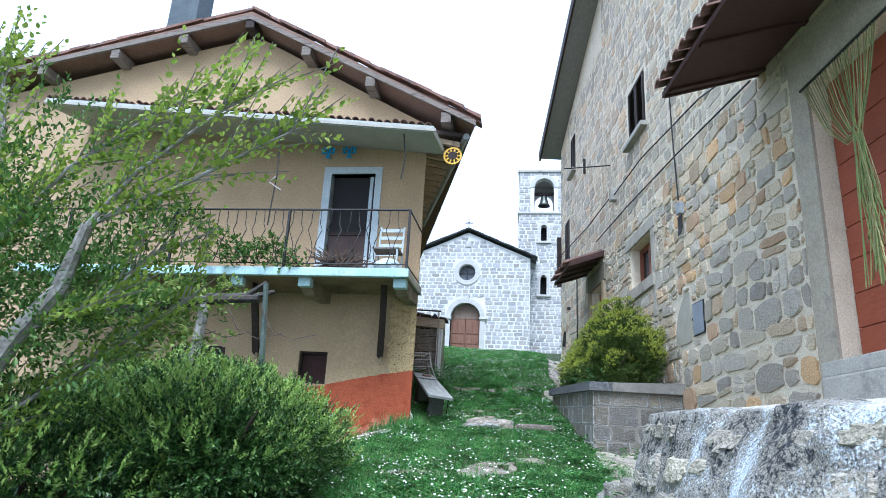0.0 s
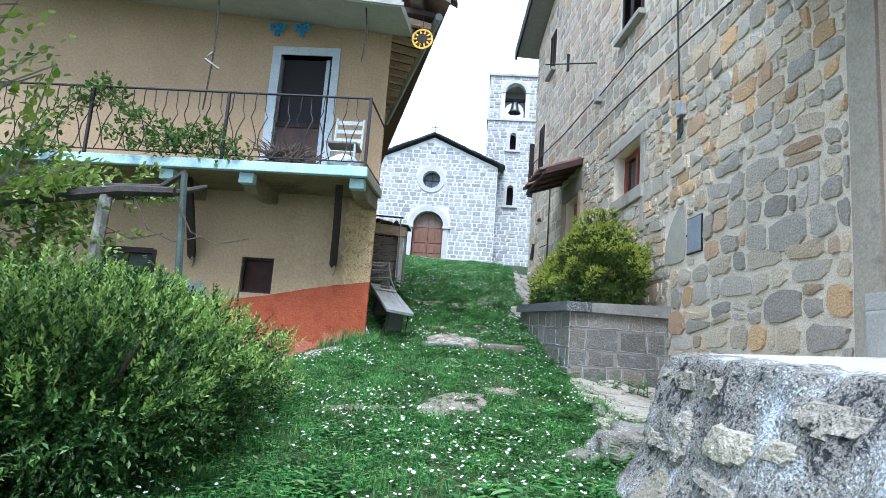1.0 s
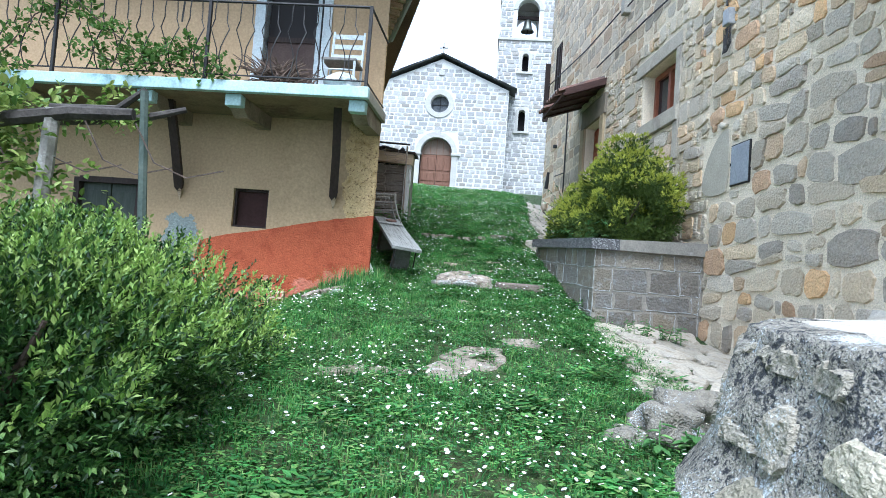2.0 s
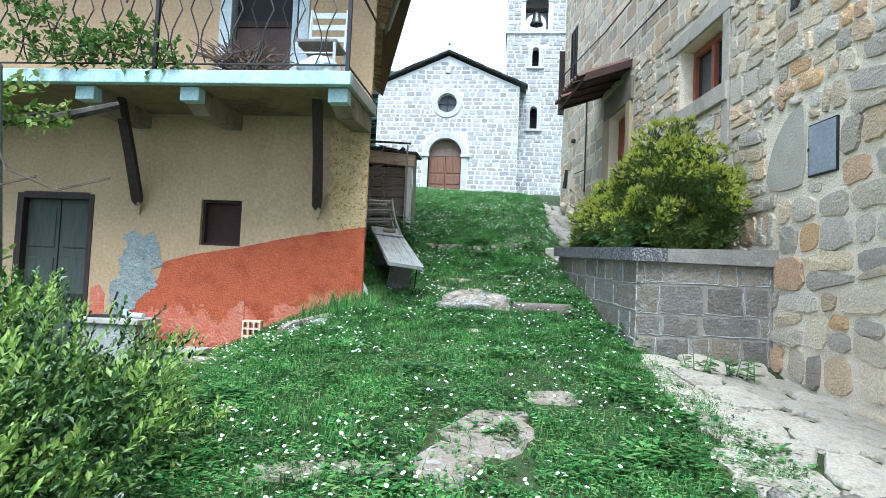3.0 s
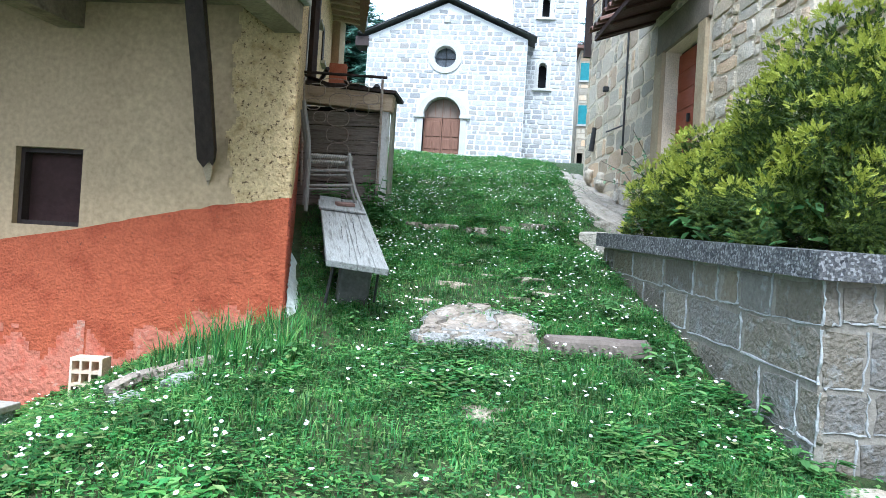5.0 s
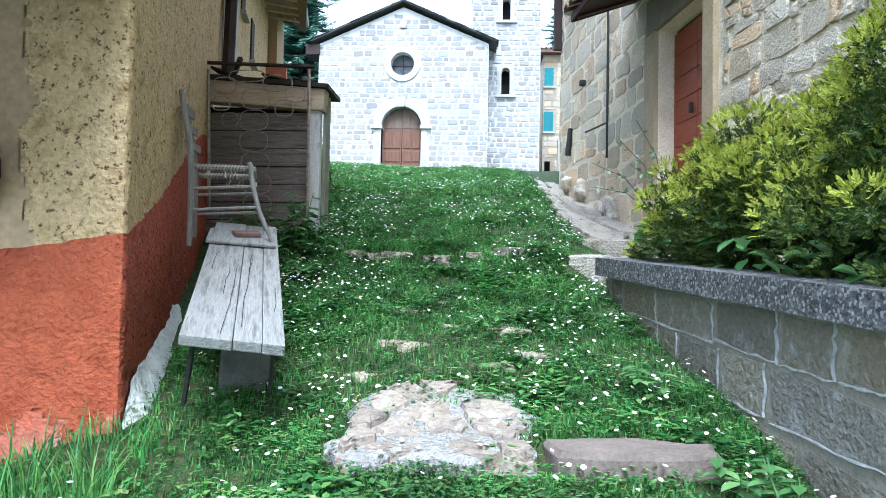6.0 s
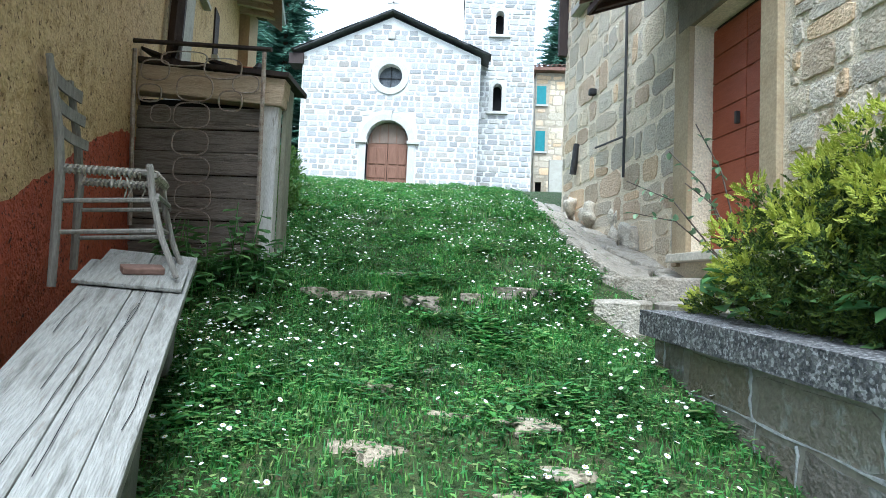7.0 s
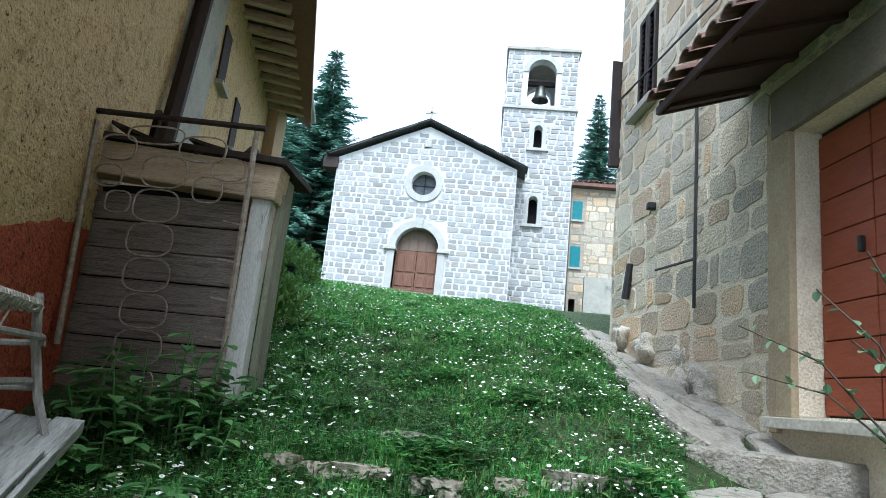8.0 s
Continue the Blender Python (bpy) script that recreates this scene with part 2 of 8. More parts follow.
def grain(name, colours, scale=6.0, rough=0.85, bump=0.4, fine=60.0, stretch=(1, 1, 1), per="", vary=0.25, stain=None, stain_scale=1.2, stain_at=0.55, stain_soft=0.12, metal=0.0, dist=0.01):
    """A surface with a coarse mottle between colours, fine grain in tone and relief, a tone for each piece, and stains."""
    m = material(name, colours[0], rough, metal)
    t = m.node_tree
    n, l, b = t.nodes, t.links, t.nodes["Principled BSDF"]
    co, mp = n.new("ShaderNodeTexCoord"), n.new("ShaderNodeMapping")
    mp.inputs["Scale"].default_value = stretch
    l.new(co.outputs["Object"], mp.inputs["Vector"])
    geo = n.new("ShaderNodeNewGeometry")
    info = n.new("ShaderNodeObjectInfo")
    vec = mp.outputs["Vector"]
    if per:
        shift = n.new("ShaderNodeVectorMath")
        shift.operation = "MULTIPLY_ADD"
        shift.inputs[1].default_value = (37, 23, 51)
        l.new((info.outputs["Random"] if per == "object" else geo.outputs["Random Per Island"]), shift.inputs[0])
        l.new(vec, shift.inputs[2])
        vec = shift.outputs[0]
    big = n.new("ShaderNodeTexNoise")
    big.inputs["Scale"].default_value, big.inputs["Detail"].default_value, big.inputs["Roughness"].default_value = scale, 6, 0.62
    l.new(vec, big.inputs["Vector"])
    ramp = n.new("ShaderNodeValToRGB")
    l.new(big.outputs["Fac"], ramp.inputs["Fac"])
    ramp.color_ramp.elements[0].position, ramp.color_ramp.elements[1].position = 0.32, 0.68
    ramp.color_ramp.elements[0].color, ramp.color_ramp.elements[1].color = (*colours[0], 1), (*colours[-1], 1)
    for i, c in enumerate(colours[1:-1]):
        ramp.color_ramp.elements.new(0.32 + 0.36 * (i + 1) / (len(colours) - 1)).color = (*c, 1)
    colour = ramp.outputs["Color"]
    if stain:
        st = n.new("ShaderNodeTexNoise")
        st.inputs["Scale"].default_value, st.inputs["Detail"].default_value, st.inputs["Roughness"].default_value = stain_scale, 8, 0.7
        l.new(mp.outputs["Vector"], st.inputs["Vector"])
        sr = n.new("ShaderNodeValToRGB")
        sr.color_ramp.elements[0].position, sr.color_ramp.elements[1].position = stain_at, stain_at + stain_soft
        l.new(st.outputs["Fac"], sr.inputs["Fac"])
        mx = n.new("ShaderNodeMixRGB")
        l.new(sr.outputs["Color"], mx.inputs["Fac"])
        l.new(colour, mx.inputs["Color1"])
        mx.inputs["Color2"].default_value = (*stain, 1)
        colour = mx.outputs["Color"]
    fin = n.new("ShaderNodeTexNoise")
    fin.inputs["Scale"].default_value, fin.inputs["Detail"].default_value = fine, 4
    l.new(vec, fin.inputs["Vector"])
    tone = n.new("ShaderNodeMapRange")
    tone.inputs["From Min"].default_value, tone.inputs["From Max"].default_value = 0.25, 0.75
    tone.inputs["To Min"].default_value, tone.inputs["To Max"].default_value = 0.8, 1.2
    l.new(fin.outputs["Fac"], tone.inputs["Value"])
    hsv = n.new("ShaderNodeHueSaturation")
    l.new(colour, hsv.inputs["Color"])
    value = tone.outputs["Result"]
    if per:
        own = n.new("ShaderNodeMapRange")
        own.inputs["To Min"].default_value, own.inputs["To Max"].default_value = 1 - vary, 1 + vary
        l.new((info.outputs["Random"] if per == "object" else geo.outputs["Random Per Island"]), own.inputs["Value"])
        mul = n.new("ShaderNodeMath")
        mul.operation = "MULTIPLY"
        l.new(value, mul.inputs[0])
        l.new(own.outputs["Result"], mul.inputs[1])
        value = mul.outputs["Value"]
    l.new(value, hsv.inputs["Value"])
    l.new(hsv.outputs["Color"], b.inputs["Base Color"])
    if bump:
        add = n.new("ShaderNodeMath")
        add.operation = "ADD"
        l.new(big.outputs["Fac"], add.inputs[0])
        l.new(fin.outputs["Fac"], add.inputs[1])
        bp = n.new("ShaderNodeBump")
        bp.inputs["Strength"].default_value, bp.inputs["Distance"].default_value = bump, dist
        l.new(add.outputs["Value"], bp.inputs["Height"])
        l.new(bp.outputs["Normal"], b.inputs["Normal"])
    return m


def pieces(name, tones, **k):
    """Stones of several tones: grain, with each piece's own colour out of tones mixed in."""
    per = k.pop("per", "object")
    m = grain(name, [tones[0], tones[1]], per=per, **k)
    t = m.node_tree
    n, l = t.nodes, t.links
    src = n["Object Info"].outputs["Random"] if per == "object" else n["Geometry"].outputs["Random Per Island"]
    own = n.new("ShaderNodeValToRGB")
    own.color_ramp.interpolation = "CONSTANT"
    own.color_ramp.elements[0].color = (*tones[0], 1)
    own.color_ramp.elements[1].position, own.color_ramp.elements[1].color = 1 / len(tones), (*tones[1], 1)
    for i, c in enumerate(tones[2:]):
        own.color_ramp.elements.new((i + 2) / len(tones)).color = (*c, 1)
    scr = n.new("ShaderNodeMath")
    scr.operation = "FRACT"
    mul = n.new("ShaderNodeMath")
    mul.operation, mul.inputs[1].default_value = "MULTIPLY", 17.31
    l.new(src, mul.inputs[0])
    l.new(mul.outputs[0], scr.inputs[0])
    l.new(scr.outputs[0], own.inputs["Fac"])
    hsv = n["Hue/Saturation/Value"]
    old = hsv.inputs["Color"].links[0].from_socket
    mx = n.new("ShaderNodeMixRGB")
    mx.inputs["Fac"].default_value = 0.7
    l.new(old, mx.inputs["Color1"])
    l.new(own.outputs["Color"], mx.inputs["Color2"])
    l.new(mx.outputs["Color"], hsv.inputs["Color"])
    return m


def leafy(name, colours, rough=0.55, light=0.35, patch=0.0):
    """Leaves: a colour for each leaf, and light coming through."""
    m = material(name, colours[0], rough)
    t = m.node_tree
    n, l, b = t.nodes, t.links, t.nodes["Principled BSDF"]
    geo, ramp = n.new("ShaderNodeNewGeometry"), n.new("ShaderNodeValToRGB")
    ramp.color_ramp.elements[0].color, ramp.color_ramp.elements[1].color = (*colours[0], 1), (*colours[-1], 1)
    for i, c in enumerate(colours[1:-1]):
        ramp.color_ramp.elements.new((i + 1) / (len(colours) - 1)).color = (*c, 1)
    l.new(geo.outputs["Random Per Island"], ramp.inputs["Fac"])
    colour = ramp.outputs["Color"]
    if patch:
        # plants that grow in patches of lighter and darker green
        co, no, rng, hsv = n.new("ShaderNodeTexCoord"), n.new("ShaderNodeTexNoise"), n.new("ShaderNodeMapRange"), n.new("ShaderNodeHueSaturation")
        no.inputs["Scale"].default_value, no.inputs["Detail"].default_value, no.inputs["Roughness"].default_value = patch, 5, 0.65
        l.new(co.outputs["Object"], no.inputs["Vector"])
        rng.inputs["From Min"].default_value, rng.inputs["From Max"].default_value = 0.36, 0.64
        rng.inputs["To Min"].default_value, rng.inputs["To Max"].default_value = 0.5, 1.45
        l.new(no.outputs["Fac"], rng.inputs["Value"])
        l.new(rng.outputs["Result"], hsv.inputs["Value"])
        l.new(colour, hsv.inputs["Color"])
        colour = hsv.outputs["Color"]
    l.new(colour, b.inputs["Base Color"])
    tr, mix = n.new("ShaderNodeBsdfTranslucent"), n.new("ShaderNodeMixShader")
    l.new(colour, tr.inputs["Color"])
    mix.inputs["Fac"].default_value = light
    l.new(b.outputs["BSDF"], mix.inputs[1])
    l.new(tr.outputs["BSDF"], mix.inputs[2])
    l.new(mix.outputs["Shader"], n["Material Output"].inputs["Surface"])
    return m


# dark stain specks on the next four plasters colour in small shaded pits
OCHRE = grain("ochre_plaster", [(0.365, 0.262, 0.152), (0.43, 0.315, 0.185)], scale=1.3, fine=30, bump=0.45, stain=(0.17, 0.115, 0.07), stain_scale=13, stain_at=0.70, stain_soft=0.04, dist=0.012)
SIDE_PLASTER = grain("rough_ochre_plaster", [(0.36, 0.245, 0.105), (0.57, 0.42, 0.22), (0.46, 0.325, 0.16)], scale=8, fine=55, bump=1.0, stain=(0.11, 0.065, 0.03), stain_scale=40, stain_at=0.565, stain_soft=0.05, dist=0.016)
RED_PAINT = grain("red_plinth_paint", [(0.29, 0.060, 0.024), (0.40, 0.10, 0.042), (0.34, 0.078, 0.032)], scale=3.2, fine=55, bump=1.0, stain=(0.18, 0.055, 0.03), stain_scale=24, stain_at=0.63, stain_soft=0.05, dist=0.016)
# RED_PAINT's tones with denser dark specks, darkening the shaded side wall in colour
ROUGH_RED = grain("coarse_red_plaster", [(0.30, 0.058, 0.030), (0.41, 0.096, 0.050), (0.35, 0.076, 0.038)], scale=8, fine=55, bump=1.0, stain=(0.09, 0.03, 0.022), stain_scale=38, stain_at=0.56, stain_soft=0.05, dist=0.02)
PATCH = grain("bare_cement", [(0.20, 0.235, 0.23), (0.29, 0.325, 0.305)], scale=6, fine=45, bump=0.9, stain=(0.40, 0.26, 0.15), stain_scale=7, stain_at=0.62, dist=0.025)
WORN = grain("worn_pink_plinth", [(0.47, 0.105, 0.055), (0.45, 0.16, 0.10), (0.50, 0.13, 0.075)], scale=6, fine=40, bump=0.8, stain=(0.42, 0.31, 0.23), stain_scale=6, stain_at=0.57, dist=0.02)
FOOT = grain("pale_damp_cement", [(0.64, 0.66, 0.61), (0.80, 0.81, 0.76)], scale=7, fine=40, bump=1.0, stain=(0.40, 0.30, 0.22), stain_scale=6, stain_at=0.66, dist=0.02)
CEMENT = grain("weathered_concrete", [(0.33, 0.315, 0.27), (0.42, 0.40, 0.35)], scale=4, fine=50, bump=0.4, stain=(0.22, 0.22, 0.20), stain_scale=2)
PALE_SLAB = grain("pale_blue_painted_concrete", [(0.34, 0.50, 0.52), (0.46, 0.60, 0.60)], scale=4, fine=40, bump=0.3, stain=(0.30, 0.33, 0.32), stain_scale=3, stain_at=0.6)
DARK_WOOD = grain("dark_stained_wood", [(0.022, 0.015, 0.013), (0.045, 0.030, 0.025)], scale=5, fine=50, stretch=(6, 6, 1), bump=0.4, rough=0.7)
GREY_WOOD = grain("weathered_grey_wood", [(0.12, 0.117, 0.104), (0.285, 0.285, 0.265), (0.195, 0.192, 0.177)], scale=2.4, fine=20, stretch=(10, 1, 10), bump=0.8, stain=(0.15, 0.135, 0.11), stain_scale=5, stain_at=0.585, stain_soft=0.10)
SHED_WOOD = grain("old_brown_boards", [(0.085, 0.07, 0.06), (0.235, 0.20, 0.17), (0.15, 0.125, 0.105)], scale=3, fine=26, stretch=(1, 12, 12), bump=0.9, stain=(0.30, 0.275, 0.24), stain_scale=4, stain_at=0.62)
BEAM_WOOD = grain("sawn_tan_beam", [(0.40, 0.305, 0.21), (0.53, 0.42, 0.30)], scale=3, fine=30, stretch=(1, 10, 10), bump=0.6, stain=(0.18, 0.14, 0.10), stain_scale=2)
CANOPY_WOOD = grain("dark_red_brown_boards", [(0.045, 0.022, 0.018), (0.075, 0.038, 0.030)], scale=4, fine=35, stretch=(12, 1, 12), bump=0.4, rough=0.7)
RED_WOOD = grain("red_brown_painted_boards", [(0.25, 0.06, 0.025), (0.32, 0.085, 0.04)], scale=3, fine=35, stretch=(2, 2, 12), bump=0.35, rough=0.6)
DOOR_WOOD = grain("oiled_church_door_wood", [(0.13, 0.065, 0.04), (0.20, 0.10, 0.065)], scale=3, fine=30, stretch=(8, 8, 1), bump=0.4, rough=0.6)
FRAME_RED = grain("red_brown_window_frame", [(0.22, 0.07, 0.035), (0.28, 0.10, 0.05)], scale=4, fine=40, bump=0.2, rough=0.55)
TILE = grain("terracotta_roof_tile", [(0.15, 0.085, 0.065), (0.23, 0.13, 0.10), (0.11, 0.09, 0.08)], scale=5, fine=40, per="island", vary=0.3, bump=0.5)
MORTAR = grain("lime_mortar", [(0.68, 0.59, 0.44), (0.80, 0.715, 0.555)], scale=5, fine=55, bump=0.9, stain=(0.54, 0.455, 0.33), stain_scale=2.5, stain_at=0.55, dist=0.02)
PALE_MORTAR = grain("pale_mortar", [(0.50, 0.495, 0.475), (0.60, 0.595, 0.575)], scale=3, fine=40, bump=0.4)
RUBBLE_TONES = [(0.599, 0.482, 0.321), (0.417, 0.369, 0.289), (0.653, 0.514, 0.326), (0.503, 0.455, 0.374), (0.642, 0.385, 0.161), (0.417, 0.385, 0.321), (0.621, 0.524, 0.374), (0.514, 0.369, 0.225), (0.289, 0.262, 0.225), (0.578, 0.498, 0.369), (0.482, 0.289, 0.155), (0.492, 0.449, 0.369)]
RUBBLE = pieces("rubble_stone", RUBBLE_TONES, scale=11, fine=48, bump=1.0, vary=0.2, dist=0.022, stain=(0.62, 0.55, 0.43), stain_scale=7, stain_at=0.55, stain_soft=0.08)
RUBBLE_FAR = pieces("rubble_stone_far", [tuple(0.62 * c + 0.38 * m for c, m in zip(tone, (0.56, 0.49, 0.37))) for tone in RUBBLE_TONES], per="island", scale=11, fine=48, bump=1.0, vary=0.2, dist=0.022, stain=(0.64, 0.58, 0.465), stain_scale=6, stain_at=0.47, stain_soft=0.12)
ASHLAR_TONES = [(0.31, 0.31, 0.305), (0.37, 0.365, 0.355), (0.23, 0.23, 0.225), (0.35, 0.335, 0.305), (0.41, 0.405, 0.39), (0.29, 0.29, 0.295), (0.27, 0.245, 0.21), (0.36, 0.355, 0.34)]
ASHLAR = pieces("church_stone", ASHLAR_TONES, scale=6, fine=30, bump=0.8, vary=0.15, stain=(0.17, 0.165, 0.155), stain_scale=5, stain_at=0.62, stain_soft=0.08)
ASHLAR_FAR = pieces("church_stone_far", ASHLAR_TONES, per="island", scale=6, fine=30, bump=0.8, vary=0.15, stain=(0.17, 0.165, 0.155), stain_scale=5, stain_at=0.62, stain_soft=0.08)
PLANTER_STONE = pieces("planter_stone", [(0.20, 0.175, 0.135), (0.235, 0.21, 0.17), (0.16, 0.145, 0.125), (0.25, 0.21, 0.15), (0.19, 0.18, 0.165)], scale=9, fine=45, bump=1.0, vary=0.16, stain=(0.44, 0.465, 0.465), stain_scale=8, stain_at=0.53, stain_soft=0.08, dist=0.02)
def lichen_rock(name, tones, white=0.53, dark=0.60):
    """Bare grey-brown rock under pale crusts of lichen and black blotches, which come and go over the face."""
    m = grain(name, tones, scale=9, fine=70, bump=1.0, dist=0.022)
    t = m.node_tree
    n, l = t.nodes, t.links
    co, hsv = n["Texture Coordinate"], n["Hue/Saturation/Value"]
    def field(scale, detail, rough, seed):
        mp, no = n.new("ShaderNodeMapping"), n.new("ShaderNodeTexNoise")
        mp.inputs["Location"].default_value = (seed, seed * 0.7, -seed)
        no.inputs["Scale"].default_value, no.inputs["Detail"].default_value, no.inputs["Roughness"].default_value = scale, detail, rough
        l.new(co.outputs["Object"], mp.inputs["Vector"])
        l.new(mp.outputs["Vector"], no.inputs["Vector"])
        return no.outputs["Fac"]
    where = field(2.6, 4, 0.55, 3.0)
    colour = hsv.inputs["Color"].links[0].from_socket
    for source, gain, at, soft, tone in ((field(26, 9, 0.76, 11.0), -0.55, dark, 0.05, (0.035, 0.037, 0.042)), (field(64, 9, 0.84, 5.0), 0.70, white, 0.03, (0.56, 0.605, 0.63)), (field(95, 6, 0.8, 17.0), -0.2, dark + 0.01, 0.03, (0.05, 0.052, 0.055))):
        mad, sub, ramp, mx = n.new("ShaderNodeMath"), n.new("ShaderNodeMath"), n.new("ShaderNodeMapRange"), n.new("ShaderNodeMixRGB")
        sub.operation, sub.inputs[1].default_value = "SUBTRACT", 0.5
        l.new(where, sub.inputs[0])
        mad.operation, mad.inputs[1].default_value = "MULTIPLY_ADD", gain
        l.new(sub.outputs[0], mad.inputs[0])
        l.new(source, mad.inputs[2])
        ramp.inputs["From Min"].default_value, ramp.inputs["From Max"].default_value = at, at + soft
        l.new(mad.outputs[0], ramp.inputs["Value"])
        l.new(ramp.outputs["Result"], mx.inputs["Fac"])
        l.new(colour, mx.inputs["Color1"])
        mx.inputs["Color2"].default_value = (*tone, 1)
        colour = mx.outputs["Color"]
    l.new(colour, hsv.inputs["Color"])
    return m


LICHEN = lichen_rock("lichen_stone", [(0.18, 0.17, 0.15), (0.32, 0.295, 0.24), (0.25, 0.235, 0.205)], 0.55, 0.54)
GROUND = grain("grassy_soil", [(0.022, 0.045, 0.012), (0.055, 0.095, 0.026), (0.085, 0.07, 0.038)], scale=14, fine=90, bump=1.0, stain=(0.12, 0.095, 0.06), stain_scale=1.1, stain_at=0.66, dist=0.03)
PAVING = grain("worn_paving_stone", [(0.31, 0.265, 0.20), (0.47, 0.42, 0.335), (0.37, 0.335, 0.28)], scale=7, fine=55, bump=1.0, stain=(0.47, 0.45, 0.41), stain_scale=5, stain_at=0.58, per="object", vary=0.2, dist=0.02)
DARK_PAVING = grain("dull_brown_paving", [(0.22, 0.195, 0.15), (0.40, 0.36, 0.295), (0.29, 0.265, 0.225)], scale=7, fine=55, bump=1.0, stain=(0.42, 0.40, 0.36), stain_scale=5, stain_at=0.60, per="object", vary=0.15, dist=0.02)
IRON = grain("dark_iron", [(0.03, 0.03, 0.032), (0.05, 0.048, 0.045)], scale=20, fine=80, bump=0.2, rough=0.6, metal=0.6)
ZINC = grain("grey_sheet_metal", [(0.27, 0.28, 0.29), (0.34, 0.35, 0.36)], scale=6, fine=40, bump=0.15, rough=0.5, stain=(0.30, 0.22, 0.15), stain_scale=4, stain_at=0.62)
WHITE_PAINT = grain("pale_blue_white_paint", [(0.42, 0.48, 0.50), (0.52, 0.57, 0.58)], scale=6, fine=40, bump=0.2)
TAN_CEMENT = grain("tan_cement", [(0.37, 0.33, 0.26), (0.46, 0.415, 0.335)], scale=4, fine=50, bump=0.6, stain=(0.28, 0.25, 0.20), stain_scale=3)
SOFFIT = grain("pale_plaster_soffit", [(0.34, 0.36, 0.33), (0.42, 0.43, 0.39)], scale=3, fine=40, bump=0.25)
SHEET = grain("dark_sheet_metal", [(0.22, 0.24, 0.265), (0.30, 0.32, 0.345)], scale=6, fine=40, bump=0.15, rough=0.5, stain=(0.20, 0.15, 0.11), stain_scale=4, stain_at=0.62)
CHIMNEY = grain("dark_blue_grey_sheet", [(0.06, 0.075, 0.085), (0.09, 0.11, 0.12)], scale=4, fine=30, bump=0.2, rough=0.6)
# near-black colour put in for unlit insides; cracks and keyhole use it too
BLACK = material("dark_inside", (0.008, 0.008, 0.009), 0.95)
GLASS = material("dark_window_glass", (0.02, 0.025, 0.03), 0.08)
SHUTTER = grain("turquoise_shutter", [(0.02, 0.17, 0.20), (0.035, 0.23, 0.25)], scale=8, fine=40, bump=0.2, rough=0.5)
BRONZE = material("bell_bronze", (0.16, 0.17, 0.15), 0.45, 0.8)

# ---- ground ----
RISE = [(-40, -1.6), (-12, -0.3), (-1.9, 0.70), (1.5, 1.20), (5.4, 1.68), (8.4, 2.06), (8.75, 2.16), (11.35, 2.86), (11.6, 3.02), (14.6, 3.86), (20, 4.95), (26, 5.85), (30.2, 6.42), (34, 6.6), (60, 7.4), (160, 9)]


def ground_z(x, y):
    z = lerp_table(RISE, y)
    low = max(0.0, min(1.0, (10.0 - y) / 1.2)) * max(0.0, min(1.0, (y + 1) / 4))
    if x < -0.45:
        d = -0.45 - x
        z -= low * min(1.45, 0.25 * d + 0.10 * d * d)
        z += max(0.0, min(1.0, (y - 16) / 8)) * min(0.5, 0.05 * (-0.45 - x))
    if x > 1.5:
        z -= max(0.0, min(1.0, (8.6 - y) / 1.0)) * min(0.3, 0.12 * (x - 1.5))
        z -= max(0.0, min(1.0, (y - 10.6) / 0.8)) * max(0.0, min(1.0, (18.5 - y) / 2.5)) * min(0.30, 0.36 * (x - 1.5))
    return z + 0.03 * noise.noise(Vector((x * 0.9, y * 0.9, 0))) + 0.015 * noise.noise(Vector((x * 3, y * 3, 4)))


def build_ground():
    xs = sorted({round(v, 3) for v in [*np.arange(-7, 7.01, 0.14), *np.arange(-20, 20.1, 1.0), *np.arange(-160, 161, 20)]})
    ys = sorted({round(v, 3) for v in [*np.arange(-3, 16, 0.14), *np.arange(16, 33, 0.4), *np.arange(-40, 60, 4), 80, 120, 200]})
    bm = bmesh.new()
    grid = [[bm.verts.new((x, y, ground_z(x, y))) for x in xs] for y in ys]
    for j in range(len(ys) - 1):
        for i in range(len(xs) - 1):
            bm.faces.new((grid[j][i], grid[j][i + 1], grid[j + 1][i + 1], grid[j + 1][i]))
    ob = part("ground", bm, GROUND, smooth=True)
    tagged(ob, "sloping green meadow ground with bare soil patches", "ground", kind="structure")


build_ground()

# ---- the ochre house: local x runs left along the front, y out to the front, z up ----
HOUSE = Matrix(((-1, 0, 0, -0.446), (0, -1, 0, 8.792), (0, 0, 1, 0), (0, 0, 0, 1)))
house = thing("ochre_house", HOUSE, "ochre plastered old house with a red plinth and a balcony", "house", kind="structure")
SIDE = Vector((0.33, -1.0)).normalized()
APEX = (3.55, 9.45)
CELLAR_WINDOW, LOW_DOOR, BALCONY_DOOR = rect(1.46, 1.95, 2.71, 3.24), rect(3.32, 4.22, 0.9, 3.24), rect(0.90, 1.72, 4.36, 6.47)


SIDE_FAR = Vector((0.22, -1.0)).normalized()
BEND = 4.6


def side_at(k, out=0.0):
    """A place k metres along the side wall from the corner, out metres off it, in the house's own space. The wall bends a little."""
    way = SIDE if k <= BEND else SIDE_FAR
    p = SIDE * min(k, BEND) + SIDE_FAR * max(0.0, k - BEND) + Vector((way.y, -way.x)) * out
    return p.x, p.y


